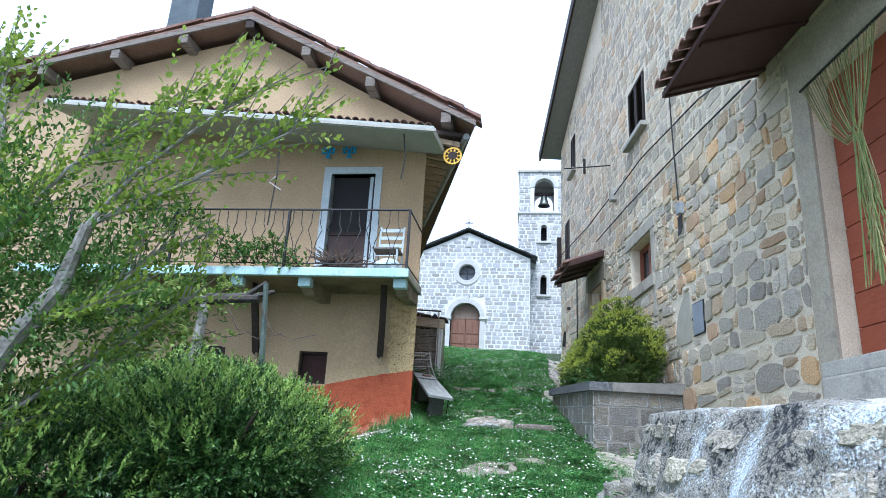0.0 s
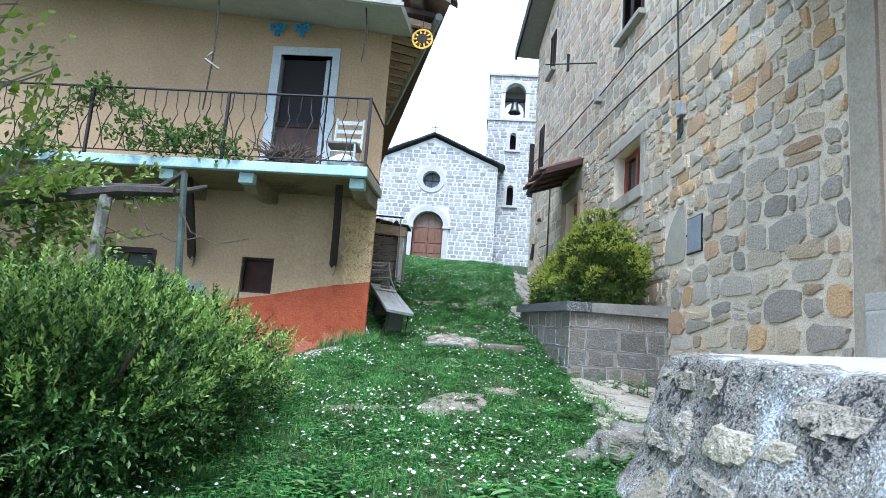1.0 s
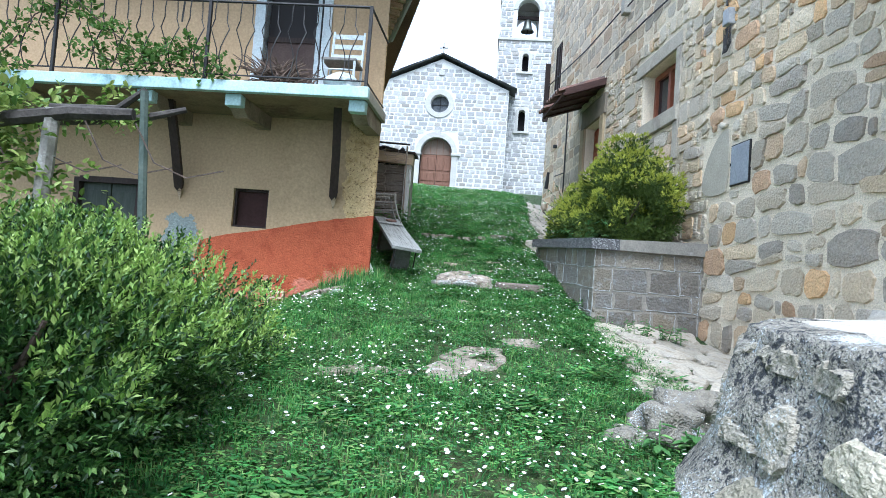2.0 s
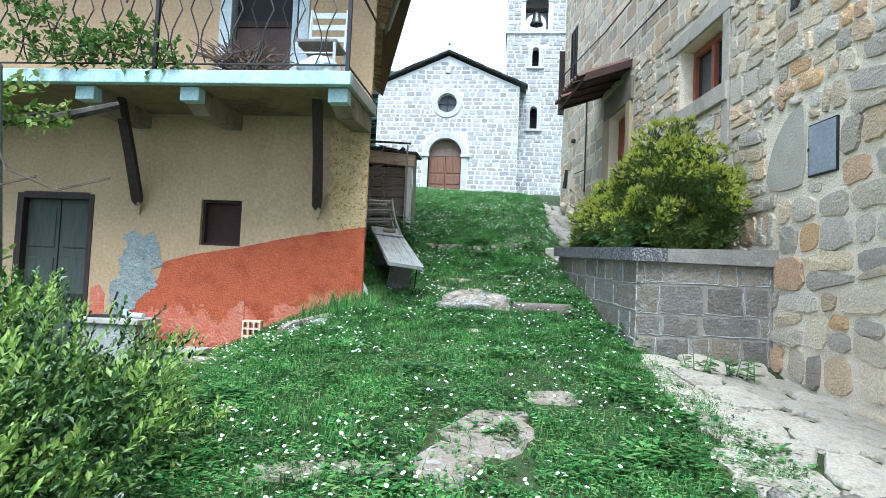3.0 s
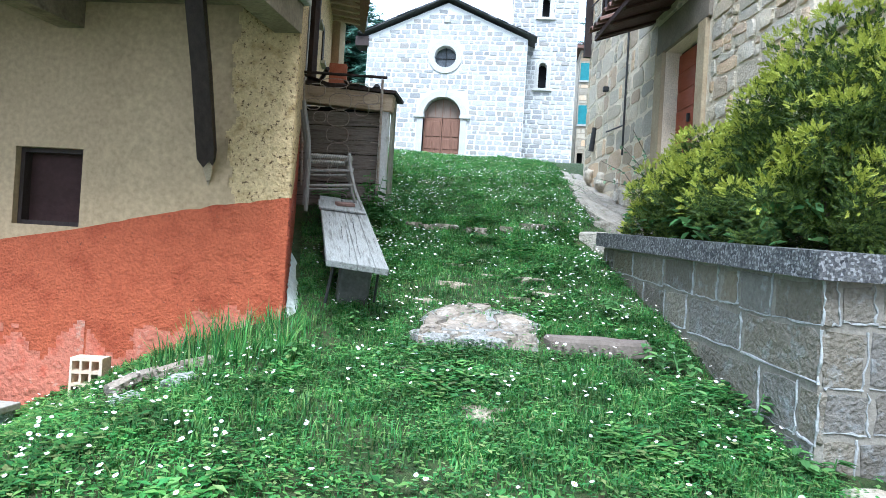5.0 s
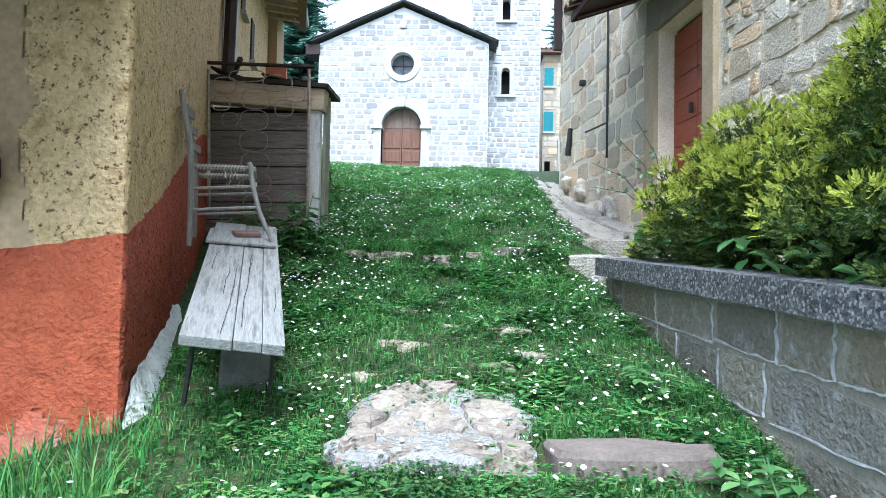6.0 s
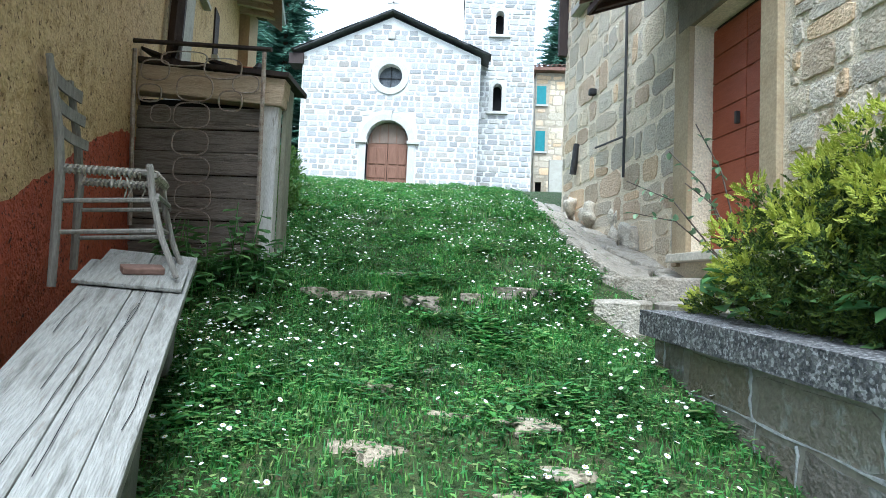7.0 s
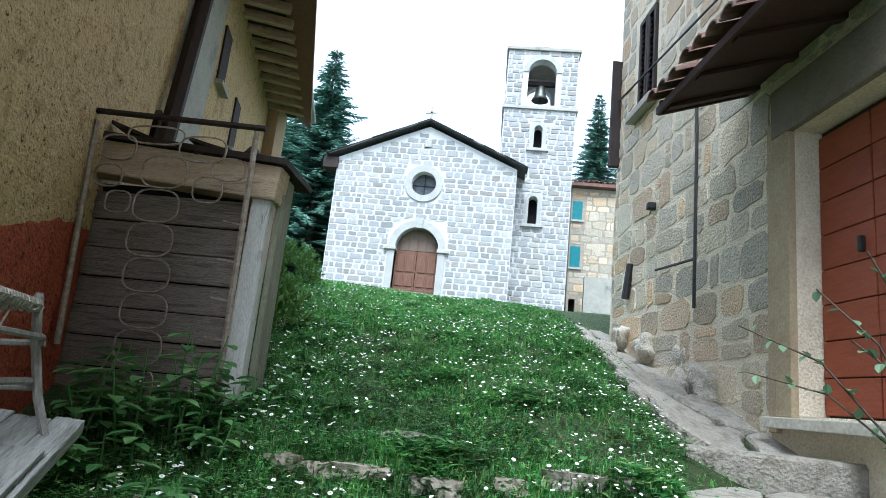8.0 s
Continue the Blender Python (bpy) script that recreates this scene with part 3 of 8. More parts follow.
def side_prism(outline, out0, out1):
    """An outline of (metres along the side wall, height), carried from out0 to out1 off the wall."""
    bm = bmesh.new()
    one = [bm.verts.new((*side_at(k, out0), z)) for k, z in outline]
    two = [bm.verts.new((*side_at(k, out1), z)) for k, z in outline]
    bm.faces.new(one)
    bm.faces.new(two[::-1])
    for i in range(len(one)):
        j = (i + 1) % len(one)
        bm.faces.new((one[j], one[i], two[i], two[j]))
    return bm


def tile_row(bm, a, b, out, drop, n, r=0.085, long=0.42):
    """Half-round cover tiles side by side along the eave from a to b; each points along out and falls by drop."""
    a, b, out = Vector(a), Vector(b), Vector(out).normalized()
    way = (b - a) / n
    side = way.normalized()
    for i in range(n):
        p = a + way * (i + 0.5)
        for lift, back in ((0.0, 0.0), (0.03, -0.3)):
            front, rear = p + out * (0.03 + back), p - out * (long - back)
            r2, tilt = r * rnd.uniform(0.92, 1.06), rnd.uniform(-0.02, 0.02)
            rings = []
            for q, rr in ((front, r2), (rear, r2 * 0.85)):
                z = lift + (0 if q is front else drop)
                rings.append([[bm.verts.new(q + side * (rr * k * math.cos(t)) + Vector((0, 0, rr * k * 0.8 * math.sin(t) + z + tilt))) for t in (math.pi * m / 5 for m in range(6))] for k in (1.0, 0.82)])
            (fo, fi), (ro, ri) = rings
            for m in range(5):
                bm.faces.new((fo[m], fo[m + 1], ro[m + 1], ro[m]))
                bm.faces.new((fi[m + 1], fi[m], ri[m], ri[m + 1]))
                bm.faces.new((fo[m + 1], fo[m], fi[m], fi[m + 1]))
            bm.faces.new((fo[0], ro[0], ri[0], fi[0]))
            bm.faces.new((ro[5], fo[5], fi[5], ri[5]))
    return bm


def rough_sheet(place, k0, k1, z0, z1, keep, closed, step=0.028, coarse=1.0, under=None, over=None):
    """Coarse plaster thrown on a wall: a fine lumpy coat with pits. place(k, z, out) gives a point; keep(k, z) picks the coat's area."""
    bm = bmesh.new()
    n, m = int((k1 - k0) / step), int((z1 - z0) / step)
    cols = []
    for i in range(n + 1):
        k = k0 + step * i
        soft = max(0.15, min(1.0, (k1 - k) / 0.5))
        col = []
        low, top = (over(k) if over else z0), (under(k) if under else z1)
        for j in range(m + 1):
            z = low + (top - low) * j / m
            q = Vector((k + (40 if closed else 0), 0, z))
            lump = noise.noise(q * 17) + 0.7 * noise.noise(q * 36) - 1.3 * max(0.0, noise.noise(q * 12 + Vector((5, 5, 5))) - 0.28)
            col.append(bm.verts.new(place(k, z, 0.011 + (0.009 if closed else 0.0055 * coarse) * soft * lump)))
        cols.append(col)
    if closed:
        cols.insert(0, [bm.verts.new((-0.002, 0.0135, v.co.z)) for v in cols[0]])
    for i, (a, b) in enumerate(zip(cols, cols[1:])):
        for j in range(m):
            if keep is None or keep(k0 + step * max(0, i - closed), (a[j].co.z + a[j + 1].co.z) / 2):
                bm.faces.new((a[j], b[j], b[j + 1], a[j + 1]))
    bmesh.ops.delete(bm, geom=[v for v in bm.verts if not v.link_faces], context="VERTS")
    return bm


def build_house():
    outline = [(0, 0.2), (0, 7.42), APEX, (9.2, 8.2), (9.2, 0.2)]
    bm = wall_bm(outline, [CELLAR_WINDOW, LOW_DOOR, BALCONY_DOOR], -0.35, 0.0)
    for v in bm.verts:
        if abs(v.co.x) < 1e-4 and v.co.y < -0.3:
            v.co.x = 0.14
    part("front_wall", bm, OCHRE, house)
    part("side_wall", prism(bmesh.new(), [(0.0, -0.0005), side_at(BEND, -0.002), side_at(BEND, -0.35), side_at(0.2, -0.35)], 0.2, 7.3, axis="z"), SIDE_PLASTER, house)
    part("side_wall", side_prism(rect(BEND + 0.001, 9.3, 0.2, 7.75), -0.002, -0.35), SIDE_PLASTER, house)
    part("back_wall", boxed(2.3, 9.2, -9.4, -9.0, 0.2, 8), OCHRE, house)
    part("left_wall", boxed(8.85, 9.2, -9.0, -0.35, 0.2, 8.2), OCHRE, house)
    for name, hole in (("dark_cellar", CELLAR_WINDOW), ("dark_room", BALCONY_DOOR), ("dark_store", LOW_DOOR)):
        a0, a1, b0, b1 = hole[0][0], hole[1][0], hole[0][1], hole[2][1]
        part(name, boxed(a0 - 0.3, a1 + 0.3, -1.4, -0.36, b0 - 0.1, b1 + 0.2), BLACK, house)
    # red plinth paint and bare patches, thin coats on the plaster
    red = [(0, 0.3), (0, 2.98), (0.5, 2.905), (0.97, 2.81), (1.5, 2.69), (2.0, 2.60), (2.36, 2.50), (2.42, 2.3), (2.62, 2.08), (2.74, 1.9), (2.95, 1.6), (3.2, 0.3)]
    part("plinth_paint", prism(bmesh.new(), red, 0.0, 0.006), RED_PAINT, house, "red painted plinth")
    def red_line(k):
        return lerp_table([(0, 2.98), (0.8, 3.2), (1.6, 3.5), (2.3, 3.78), (3.0, 3.98), (4.2, 4.1)], k) + 0.02 * noise.noise(Vector((k * 9, 0, 2)))

    def front_line(k):
        return lerp_table([(0, 2.98), (0.5, 2.905), (0.97, 2.81), (1.5, 2.69)], k) + 0.012 * noise.noise(Vector((k * 9, 0, 5)))
    side, front = (lambda k, z, out: (*side_at(k, out), z)), (lambda k, z, out: (k, out, z))
    def worn(k, z):
        edge = lerp_table([(0, 2.28), (0.6, 2.18), (1.2, 1.95), (1.6, 1.98), (2.0, 1.95), (2.7, 1.9), (2.75, 1.0)], k)
        return z < edge + 0.20 * noise.noise(Vector((k * 4, z * 4, 1))) + 0.12 * noise.noise(Vector((k * 13, z * 13, 2)))

    # a sloping skirt of pale cement at the foot of the side wall
    bm, rows = bmesh.new(), []
    for i in range(121):
        k = 3.0 * i / 120
        top = lerp_table([(0, 2.20), (0.12, 2.32), (0.4, 2.41), (1.3, 2.56), (3.0, 2.82)], k) + 0.09 * noise.noise(Vector((k * 2.5, 0, 3))) + 0.02 * noise.noise(Vector((k * 9, 0, 3)))
        rows.append([bm.verts.new((*side_at(k, 0.016 + 0.62 * (top - z) + 0.012 * noise.noise(Vector((k * 11, 0, z * 11)))), z)) for z in (top - (top - 1.8) * j / 30 for j in range(31))])
    for a, b in zip(rows, rows[1:]):
        for j in range(30):
            bm.faces.new((a[j], b[j], b[j + 1], a[j + 1]))
    part("bare_foot", bm, FOOT, house, "bare pale cement foot of the wall", smooth=True)
    part("worn_plinth", rough_sheet(front, 0.0, 1.36, 1.4, 2.6, worn, False), WORN, house, "worn pinkish foot of the plinth")
    part("worn_plinth", rough_sheet(front, 1.36, 2.8, 1.0, 2.4, worn, False), WORN, house, "worn pinkish foot of the plinth")
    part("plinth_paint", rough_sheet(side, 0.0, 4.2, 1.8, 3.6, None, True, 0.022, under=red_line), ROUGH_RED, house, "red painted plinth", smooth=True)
    part("rough_plaster", rough_sheet(side, 0.0, 4.2, 3.4, 5.6, None, True, 0.022, over=red_line), SIDE_PLASTER, house, "coarse ochre plaster", smooth=True)
    part("plinth_paint", rough_sheet(front, 0.0, 1.36, 1.5, 2.9, lambda k, z: not worn(k, z), False, 0.022, under=front_line), RED_PAINT, house, "red painted plinth", smooth=True)
    def corner_band(k, z):
        return k < 0.40 + 0.07 * noise.noise(Vector((k * 3, z * 2.2, 6))) + 0.05 * noise.noise(Vector((k * 9, z * 9, 8)))
    part("rough_plaster", rough_sheet(front, 0.0, 0.56, 2.9, 4.22, corner_band, False, 0.022, 1.7, over=front_line), SIDE_PLASTER, house, "coarse pale yellow plaster at the corner", smooth=True)
    part("rough_plaster", rough_sheet(front, 0.2, 1.36, 2.9, 4.22, lambda k, z: not corner_band(k, z), False, over=front_line), OCHRE, house, "coarse ochre plaster", smooth=True)
    patch = [(2.36, 2.50), (2.44, 2.62), (2.42, 2.74), (2.52, 2.82), (2.66, 2.80), (2.74, 2.86), (2.84, 2.76), (2.83, 2.62), (2.93, 2.5), (2.90, 2.34), (3.0, 2.2), (2.97, 2.0), (2.90, 1.84), (2.80, 1.9), (2.70, 1.92), (2.62, 2.06), (2.54, 2.10), (2.44, 2.28), (2.46, 2.4)]
    def patched(k, z):
        wob = Vector((k * 7, z * 7, 3))
        return inside((k + 0.07 * noise.noise(wob) + 0.03 * noise.noise(wob * 3), z + 0.07 * noise.noise(wob + Vector((9, 9, 9))) + 0.03 * noise.noise(wob * 3 + Vector((5, 0, 5)))), patch)
    part("cement_patch", rough_sheet(front, 2.25, 3.15, 1.7, 3.0, patched, False, 0.02, 1.3), PATCH, house, "grey cement patch")
    part("plinth_paint", prism(bmesh.new(), [(3.05, 0.6), (3.25, 0.6), (3.25, 2.16), (3.14, 2.2), (3.07, 2.1)], 0.0, 0.005), WORN, house, "red painted plinth")
    # cellar window: near-black panel set back, in place of the unlit inside
    surround = bmesh.new()
    for q in ((1.46, 1.49, 2.71, 3.24), (1.92, 1.95, 2.71, 3.24), (1.49, 1.92, 3.21, 3.24), (1.49, 1.92, 2.71, 2.74)):
        box(surround, q[0], q[1], -0.16, -0.05, q[2], q[3])
    win = part("cellar_window", surround, DARK_WOOD, house)
    part("shutter_board", boxed(1.49, 1.92, -0.15, -0.12, 2.74, 3.21), grain("unlit_brown_black", [(0.03, 0.014, 0.012), (0.045, 0.02, 0.017)], scale=4, fine=30), win)
    # old grey-green door under the balcony
    door = part("store_door", boxed(3.34, 3.75, -0.14, -0.09, 0.95, 3.2), grain("grey_green_old_door", [(0.045, 0.055, 0.046), (0.075, 0.085, 0.072)], scale=4, fine=40, stretch=(8, 8, 1)), house, "old grey-green plank door")
    part("door_leaf", boxed(3.77, 4.18, -0.14, -0.09, 0.95, 3.2), door.data.materials[0], door)
    for a in (3.38, 3.81):
        for low, top in ((1.1, 1.75), (1.9, 2.5), (2.62, 3.1)):
            part("panel", boxed(a, a + 0.33, -0.095, -0.075, low, top, bevel=0.012), door.data.materials[0], door)
    part("lock_plate", boxed(3.40, 3.60, -0.075, -0.06, 1.98, 2.08, bevel=0.006), IRON, door)
    bm = bmesh.new()
    box(bm, 3.28, 3.34, -0.10, 0.012, 0.9, 3.26)
    box(bm, 4.18, 4.26, -0.10, 0.012, 0.9, 3.26)
    box(bm, 3.34, 4.18, -0.10, 0.012, 3.2, 3.28)
    part("door_frame", bm, DARK_WOOD, door)
    # balcony door with a pale blue surround
    bm = bmesh.new()
    box(bm, 0.78, 0.90, -0.2, 0.025, 4.37, 6.60)
    box(bm, 1.72, 1.86, -0.2, 0.025, 4.37, 6.60)
    box(bm, 0.90, 1.72, -0.2, 0.025, 6.47, 6.60)
    bdoor = part("balcony_door", bm, WHITE_PAINT, house, "dark glazed balcony door in a pale blue surround")
    part("leaf", boxed(0.92, 1.70, -0.16, -0.12, 4.37, 5.35), grain("brown_door_panel", [(0.06, 0.04, 0.035), (0.09, 0.065, 0.055)], scale=4, fine=40), bdoor)
    part("insect_screen", boxed(0.92, 1.70, -0.15, -0.13, 5.38, 6.45), material("dark_screen", (0.022, 0.02, 0.02), 0.8), bdoor)
    part("mid_rail", boxed(0.92, 1.70, -0.16, -0.10, 5.33, 5.40), DARK_WOOD, bdoor)
    part("stile", boxed(0.96, 1.02, -0.16, -0.09, 4.37, 6.45), WHITE_PAINT, bdoor)
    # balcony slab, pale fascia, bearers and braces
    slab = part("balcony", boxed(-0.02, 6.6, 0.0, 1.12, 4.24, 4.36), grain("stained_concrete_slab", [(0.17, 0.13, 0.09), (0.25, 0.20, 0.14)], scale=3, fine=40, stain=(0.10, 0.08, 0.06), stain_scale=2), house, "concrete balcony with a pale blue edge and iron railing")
    bm = bmesh.new()
    box(bm, -0.07, 6.6, 1.12, 1.22, 4.24, 4.375, bevel=0.012)
    part("fascia", bm, PALE_SLAB, slab, "pale blue painted edge")
    part("end_edge", boxed(-0.065, -0.02, 0.0, 1.118, 4.24, 4.37, bevel=0.01), CEMENT, slab)
    for s in (0.08, 1.60, 2.72, 4.4, 5.9):
        bm = bmesh.new()
        prism(bm, [(0.0, 4.06), (0.0, 4.24), (1.0, 4.24), (1.0, 4.12), (0.8, 4.02)], s - 0.09, s + 0.09, axis="x")
        part("bearer", bm, grain("old_brown_bearer", [(0.19, 0.15, 0.105), (0.28, 0.23, 0.17)], scale=4, fine=40, bump=0.5, stain=(0.11, 0.09, 0.07), stain_scale=3), slab)
        part("bearer_cap", boxed(s - 0.10, s + 0.10, 0.96, 1.10, 4.10, 4.24, bevel=0.01), PALE_SLAB, slab)
    for s, t in ((0.55, 0.42), (2.70, 2.62)):
        bm = bmesh.new()
        way = Vector((t - s, 0.62, 4.26 - 3.16))
        turn = way.to_track_quat("Z", "Y").to_matrix().to_4x4()
        place = Matrix.Translation((s, 0.05, 3.16)) @ turn
        prism(bm, [(-0.055, 0.06), (-0.02, 0.0), (0.02, 0.05), (0.04, 0.02), (0.055, 0.10), (0.06, 0.5 * way.length), (0.05, way.length), (-0.05, way.length), (-0.045, 0.5 * way.length)], -0.04, 0.04)
        bmesh.ops.transform(bm, matrix=place, verts=bm.verts)
        brace = part("brace", bm, DARK_WOOD, slab, "dark slanting wooden brace")
        bm = prism(bmesh.new(), [(-0.03, 0.02), (0.0, -0.14), (0.03, -0.03), (0.035, 0.04)], -0.03, 0.025)
        bmesh.ops.transform(bm, matrix=place, verts=bm.verts)
        part("split_foot", bm, BEAM_WOOD, brace, "split pale wooden foot")
    # railing with curved bars
    rail = part("railing", tube(bmesh.new(), [(-0.02, 1.16, 5.34), (6.6, 1.16, 5.36)], 0.018, 6), IRON, slab, "dark wrought-iron railing with curved bars")
    part("low_bar", tube(bmesh.new(), [(-0.02, 1.16, 4.45), (6.6, 1.16, 4.45)], 0.010, 5), IRON, rail)
    part("side_bar", tube(bmesh.new(), [(-0.02, 1.16, 5.34), (-0.02, 0.02, 5.34)], 0.014, 5), IRON, rail)
    part("side_bar", tube(bmesh.new(), [(-0.02, 1.16, 4.45), (-0.02, 0.02, 4.45)], 0.010, 5), IRON, rail)
    for s in (-0.02, 1.95, 3.9, 5.8):
        part("post", boxed(s - 0.018, s + 0.018, 1.14, 1.18, 4.3, 5.35), IRON, rail)
    bar = tube(bmesh.new(), [(0.05 * math.sin(k * math.pi / 4) * (1 if k < 6 else 0.3) + 0.03 * (k > 5), 0.04 * math.sin(k * math.pi / 5), 0.90 * k / 8) for k in range(9)], 0.0075, 4)
    me = mesh_of(bar, "bar")
    me.materials.append(IRON)
    for i in range(40):
        s = 0.15 + i * 0.158
        ob = new("bar", me)
        ob.parent = rail
        ob.matrix_local = Matrix.Translation((s, 1.16, 4.44)) @ Matrix.Rotation(math.pi * (i % 2), 4, "Z")
    # narrow tiled roof over the balcony
    def sloping_slab(outline, y0, y1, drop):
        bm = prism(bmesh.new(), outline, y0, y1)
        for vert in bm.verts:
            vert.co.z -= drop * (vert.co.y - y0) / (y1 - y0)
        return bm

    pent = part("balcony_roof", sloping_slab([(-0.32, 6.84), (6.8, 7.54), (6.8, 7.66), (-0.32, 6.96)], 0.0, 1.22, 0.19), SOFFIT, house, "narrow tiled roof with a pale soffit over the balcony")
    part("edge_board", prism(bmesh.new(), [(-0.36, 6.66), (6.8, 7.36), (6.8, 7.41), (-0.36, 6.71)], 1.222, 1.25), CEMENT, pent)
    bm = tile_row(bmesh.new(), (-0.30, 1.20, 6.79), (6.8, 1.20, 7.49), (0, 1, 0), 0.05, 52, r=0.06)
    part("tiles", bm, TILE, pent)["kind"] = "stuff"
    # main roof
    t = 0.12
    apex, right, left = Vector((3.55, 9.62)), Vector((-0.92, 7.22)), Vector((9.6, 8.36))
    for name, end in (("roof_slope", right), ("roof_slope", left)):
        bm = bmesh.new()
        far_end = Vector((side_at(9.7, 0.66)[0], end.y)) if end is right else end
        far_apex = Vector((5.0, apex.y))
        rings = [[bm.verts.new((p.x, y, p.y + up)) for p, up in ((a, 0.0), (e, 0.0), (e, t * 0.6), (a, t))] for a, e, y in ((apex, end, 0.42), (far_apex, far_end, -9.4))]
        for i in range(4):
            bm.faces.new((rings[0][i], rings[0][(i + 1) % 4], rings[1][(i + 1) % 4], rings[1][i]))
        bm.faces.new(rings[0])
        bm.faces.new(rings[1][::-1])
        roof = part(name, bm, grain("old_roof_boards", [(0.16, 0.10, 0.075), (0.24, 0.15, 0.11)], scale=4, fine=30, stretch=(1, 8, 8)), house, "old brown boarded roof with terracotta tiles")
        way = end - apex
        n = int(way.length / 0.33)
        bm = bmesh.new()
        for i in range(n):
            p, q = apex + way * (i / n), apex + way * ((i + 1.25) / n)
            for row in range(2):
                yy = 0.40 - 0.16 * row
                lift = t + 0.02 + 0.02 * rnd.random() + (0.05 if row == 0 else 0)
                prism(bm, [(p.x, p.y + lift), (q.x, q.y + lift - 0.02), (q.x, q.y + lift + 0.05), (p.x, p.y + lift + 0.045)], yy - 0.15 + rnd.uniform(-0.02, 0.02), yy + rnd.uniform(-0.03, 0.05))
        part("verge_tiles", bm, TILE, roof, "weathered terracotta verge tiles")["kind"] = "stuff"
        part("verge_board", prism(bmesh.new(), [(apex.x, apex.y - 0.07), (end.x, end.y - 0.05), (end.x, end.y + 0.04), (apex.x, apex.y + 0.03)], 0.40, 0.46), SHED_WOOD, roof)
        for k in ((0.0, 0.27, 0.56, 0.88) if end is right else (0.22, 0.45, 0.7)):
            p = apex + way * k
            part("purlin_end", boxed(p.x - 0.09, p.x + 0.09, -0.1, 0.44, p.y - 0.26, p.y - 0.06, bevel=0.015), SHED_WOOD if k else DARK_WOOD, roof)
    # eave along the side: rafters and gutter
    for k0, k1, z in ((-0.35, BEND, 7.10), (BEND + 0.001, 9.7, 7.42)):
        eave = part("side_eave", side_prism([(k0, z), (k1, z), (k1, z + 0.08), (k0, z + 0.08)], 0.0, 0.58), DARK_WOOD, house, "dark boarded eave with rafters and a gutter")
        for i in range(int((k1 - k0) / 0.32)):
            k = k0 + 0.16 + i * 0.32
            p, q = side_at(k, 0.0), side_at(k, 0.56)
            bm = bmesh.new()
            way = Vector((q[0] - p[0], q[1] - p[1], -0.05))
            box(bm, -0.04, 0.04, -0.05, 0.05, 0, way.length, m=Matrix.Translation((p[0], p[1], z - 0.04)) @ way.to_track_quat("Z", "Y").to_matrix().to_4x4())
            part("rafter", bm, BEAM_WOOD, eave)
        p, q = side_at(k0 - 0.05, 0.64), side_at(k1, 0.64)
        part("gutter", tube(bmesh.new(), [(*p, z), (*q, z)], 0.06, 8), ZINC, eave, "grey metal gutter")
    # side wall: slanting dark post, pale patch, two narrow window slits
    p, q = side_at(4.45, 0.10), side_at(5.1, 0.06)
    part("slanting_post", tube(bmesh.new(), [(*p, 4.7), (*q, 7.3)], 0.07, 6), DARK_WOOD, house, "dark slanting timber post")
    part("pale_patch", side_prism([(4.72, 4.3), (4.75, 7.4), (5.95, 7.4), (5.6, 4.3)], 0.0, 0.012), CEMENT, house, "pale grey cement patch")
    for k, z in ((6.0, 6.2), (7.0, 5.85)):
        slit = part("side_window", side_prism(rect(k, k + 0.3, z, z + 0.62), 0.0, 0.02), DARK_WOOD, house, "small dark shuttered window")
        part("sill", side_prism(rect(k - 0.04, k + 0.34, z - 0.05, z), 0.0, 0.08), CEMENT, slit)
    # brick chimney that stands behind the ridge
    bm = boxed(5.9, 6.6, -2.0, -1.4, 8.3, 12.4, bevel=0.01)
    part("chimney", bm, CHIMNEY, house, "grey sheet-clad chimney")
    part("brick_pier", side_prism(rect(9.05, 9.28, 3.5, 6.4), 0.0, 0.35), grain("red_brick_pier", [(0.35, 0.10, 0.06), (0.42, 0.15, 0.09)], scale=8, fine=40), house)


build_house()

# ---- the stone house: local x runs along its wall away from the camera, y out into the lane, z up ----
SD = Vector((-0.149, 1, 0)).normalized()
STONE = Matrix(((SD.x, -SD.y, 0, 4.0), (SD.y, SD.x, 0, 4.893), (0, 0, 1, 0), (0, 0, 0, 1)))
stone_house = thing("stone_house", STONE, "tall rubble stone house with two red doors and tiled door canopies", "house", kind="structure")
RED_WINDOW, METER_BOX = rect(3.95, 5.15, 4.66, 5.44), rect(2.0, 2.35, 3.40, 3.81)
DOOR_NEAR, DOOR_FAR = rect(-2.0, -0.80, 2.63, 5.3), rect(7.2, 8.22, 3.42, 5.36)
UPPER_A, UPPER_B, UPPER_D = rect(4.0, 5.0, 7.45, 8.55), rect(9.9, 10.5, 9.2, 10.3), rect(10.75, 11.35, 6.85, 8.1)
STONE_HOLES = [RED_WINDOW, DOOR_NEAR, DOOR_FAR, UPPER_A, UPPER_B, UPPER_D]
WALL_LINE = [(-9, 0.5), (-9, 11.5), (2.0, 14.2), (12.0, 10.7), (12.0, 0.5)]


def frame_bm(a0, a1, b0, b1, w, y0, y1):
    """Four bars round an opening in local x and z."""
    bm = bmesh.new()
    box(bm, a0, a0 + w, y0, y1, b0, b1)
    box(bm, a1 - w, a1, y0, y1, b0, b1)
    box(bm, a0 + w, a1 - w, y0, y1, b0, b0 + w)
    box(bm, a0 + w, a1 - w, y0, y1, b1 - w, b1)
    return bm


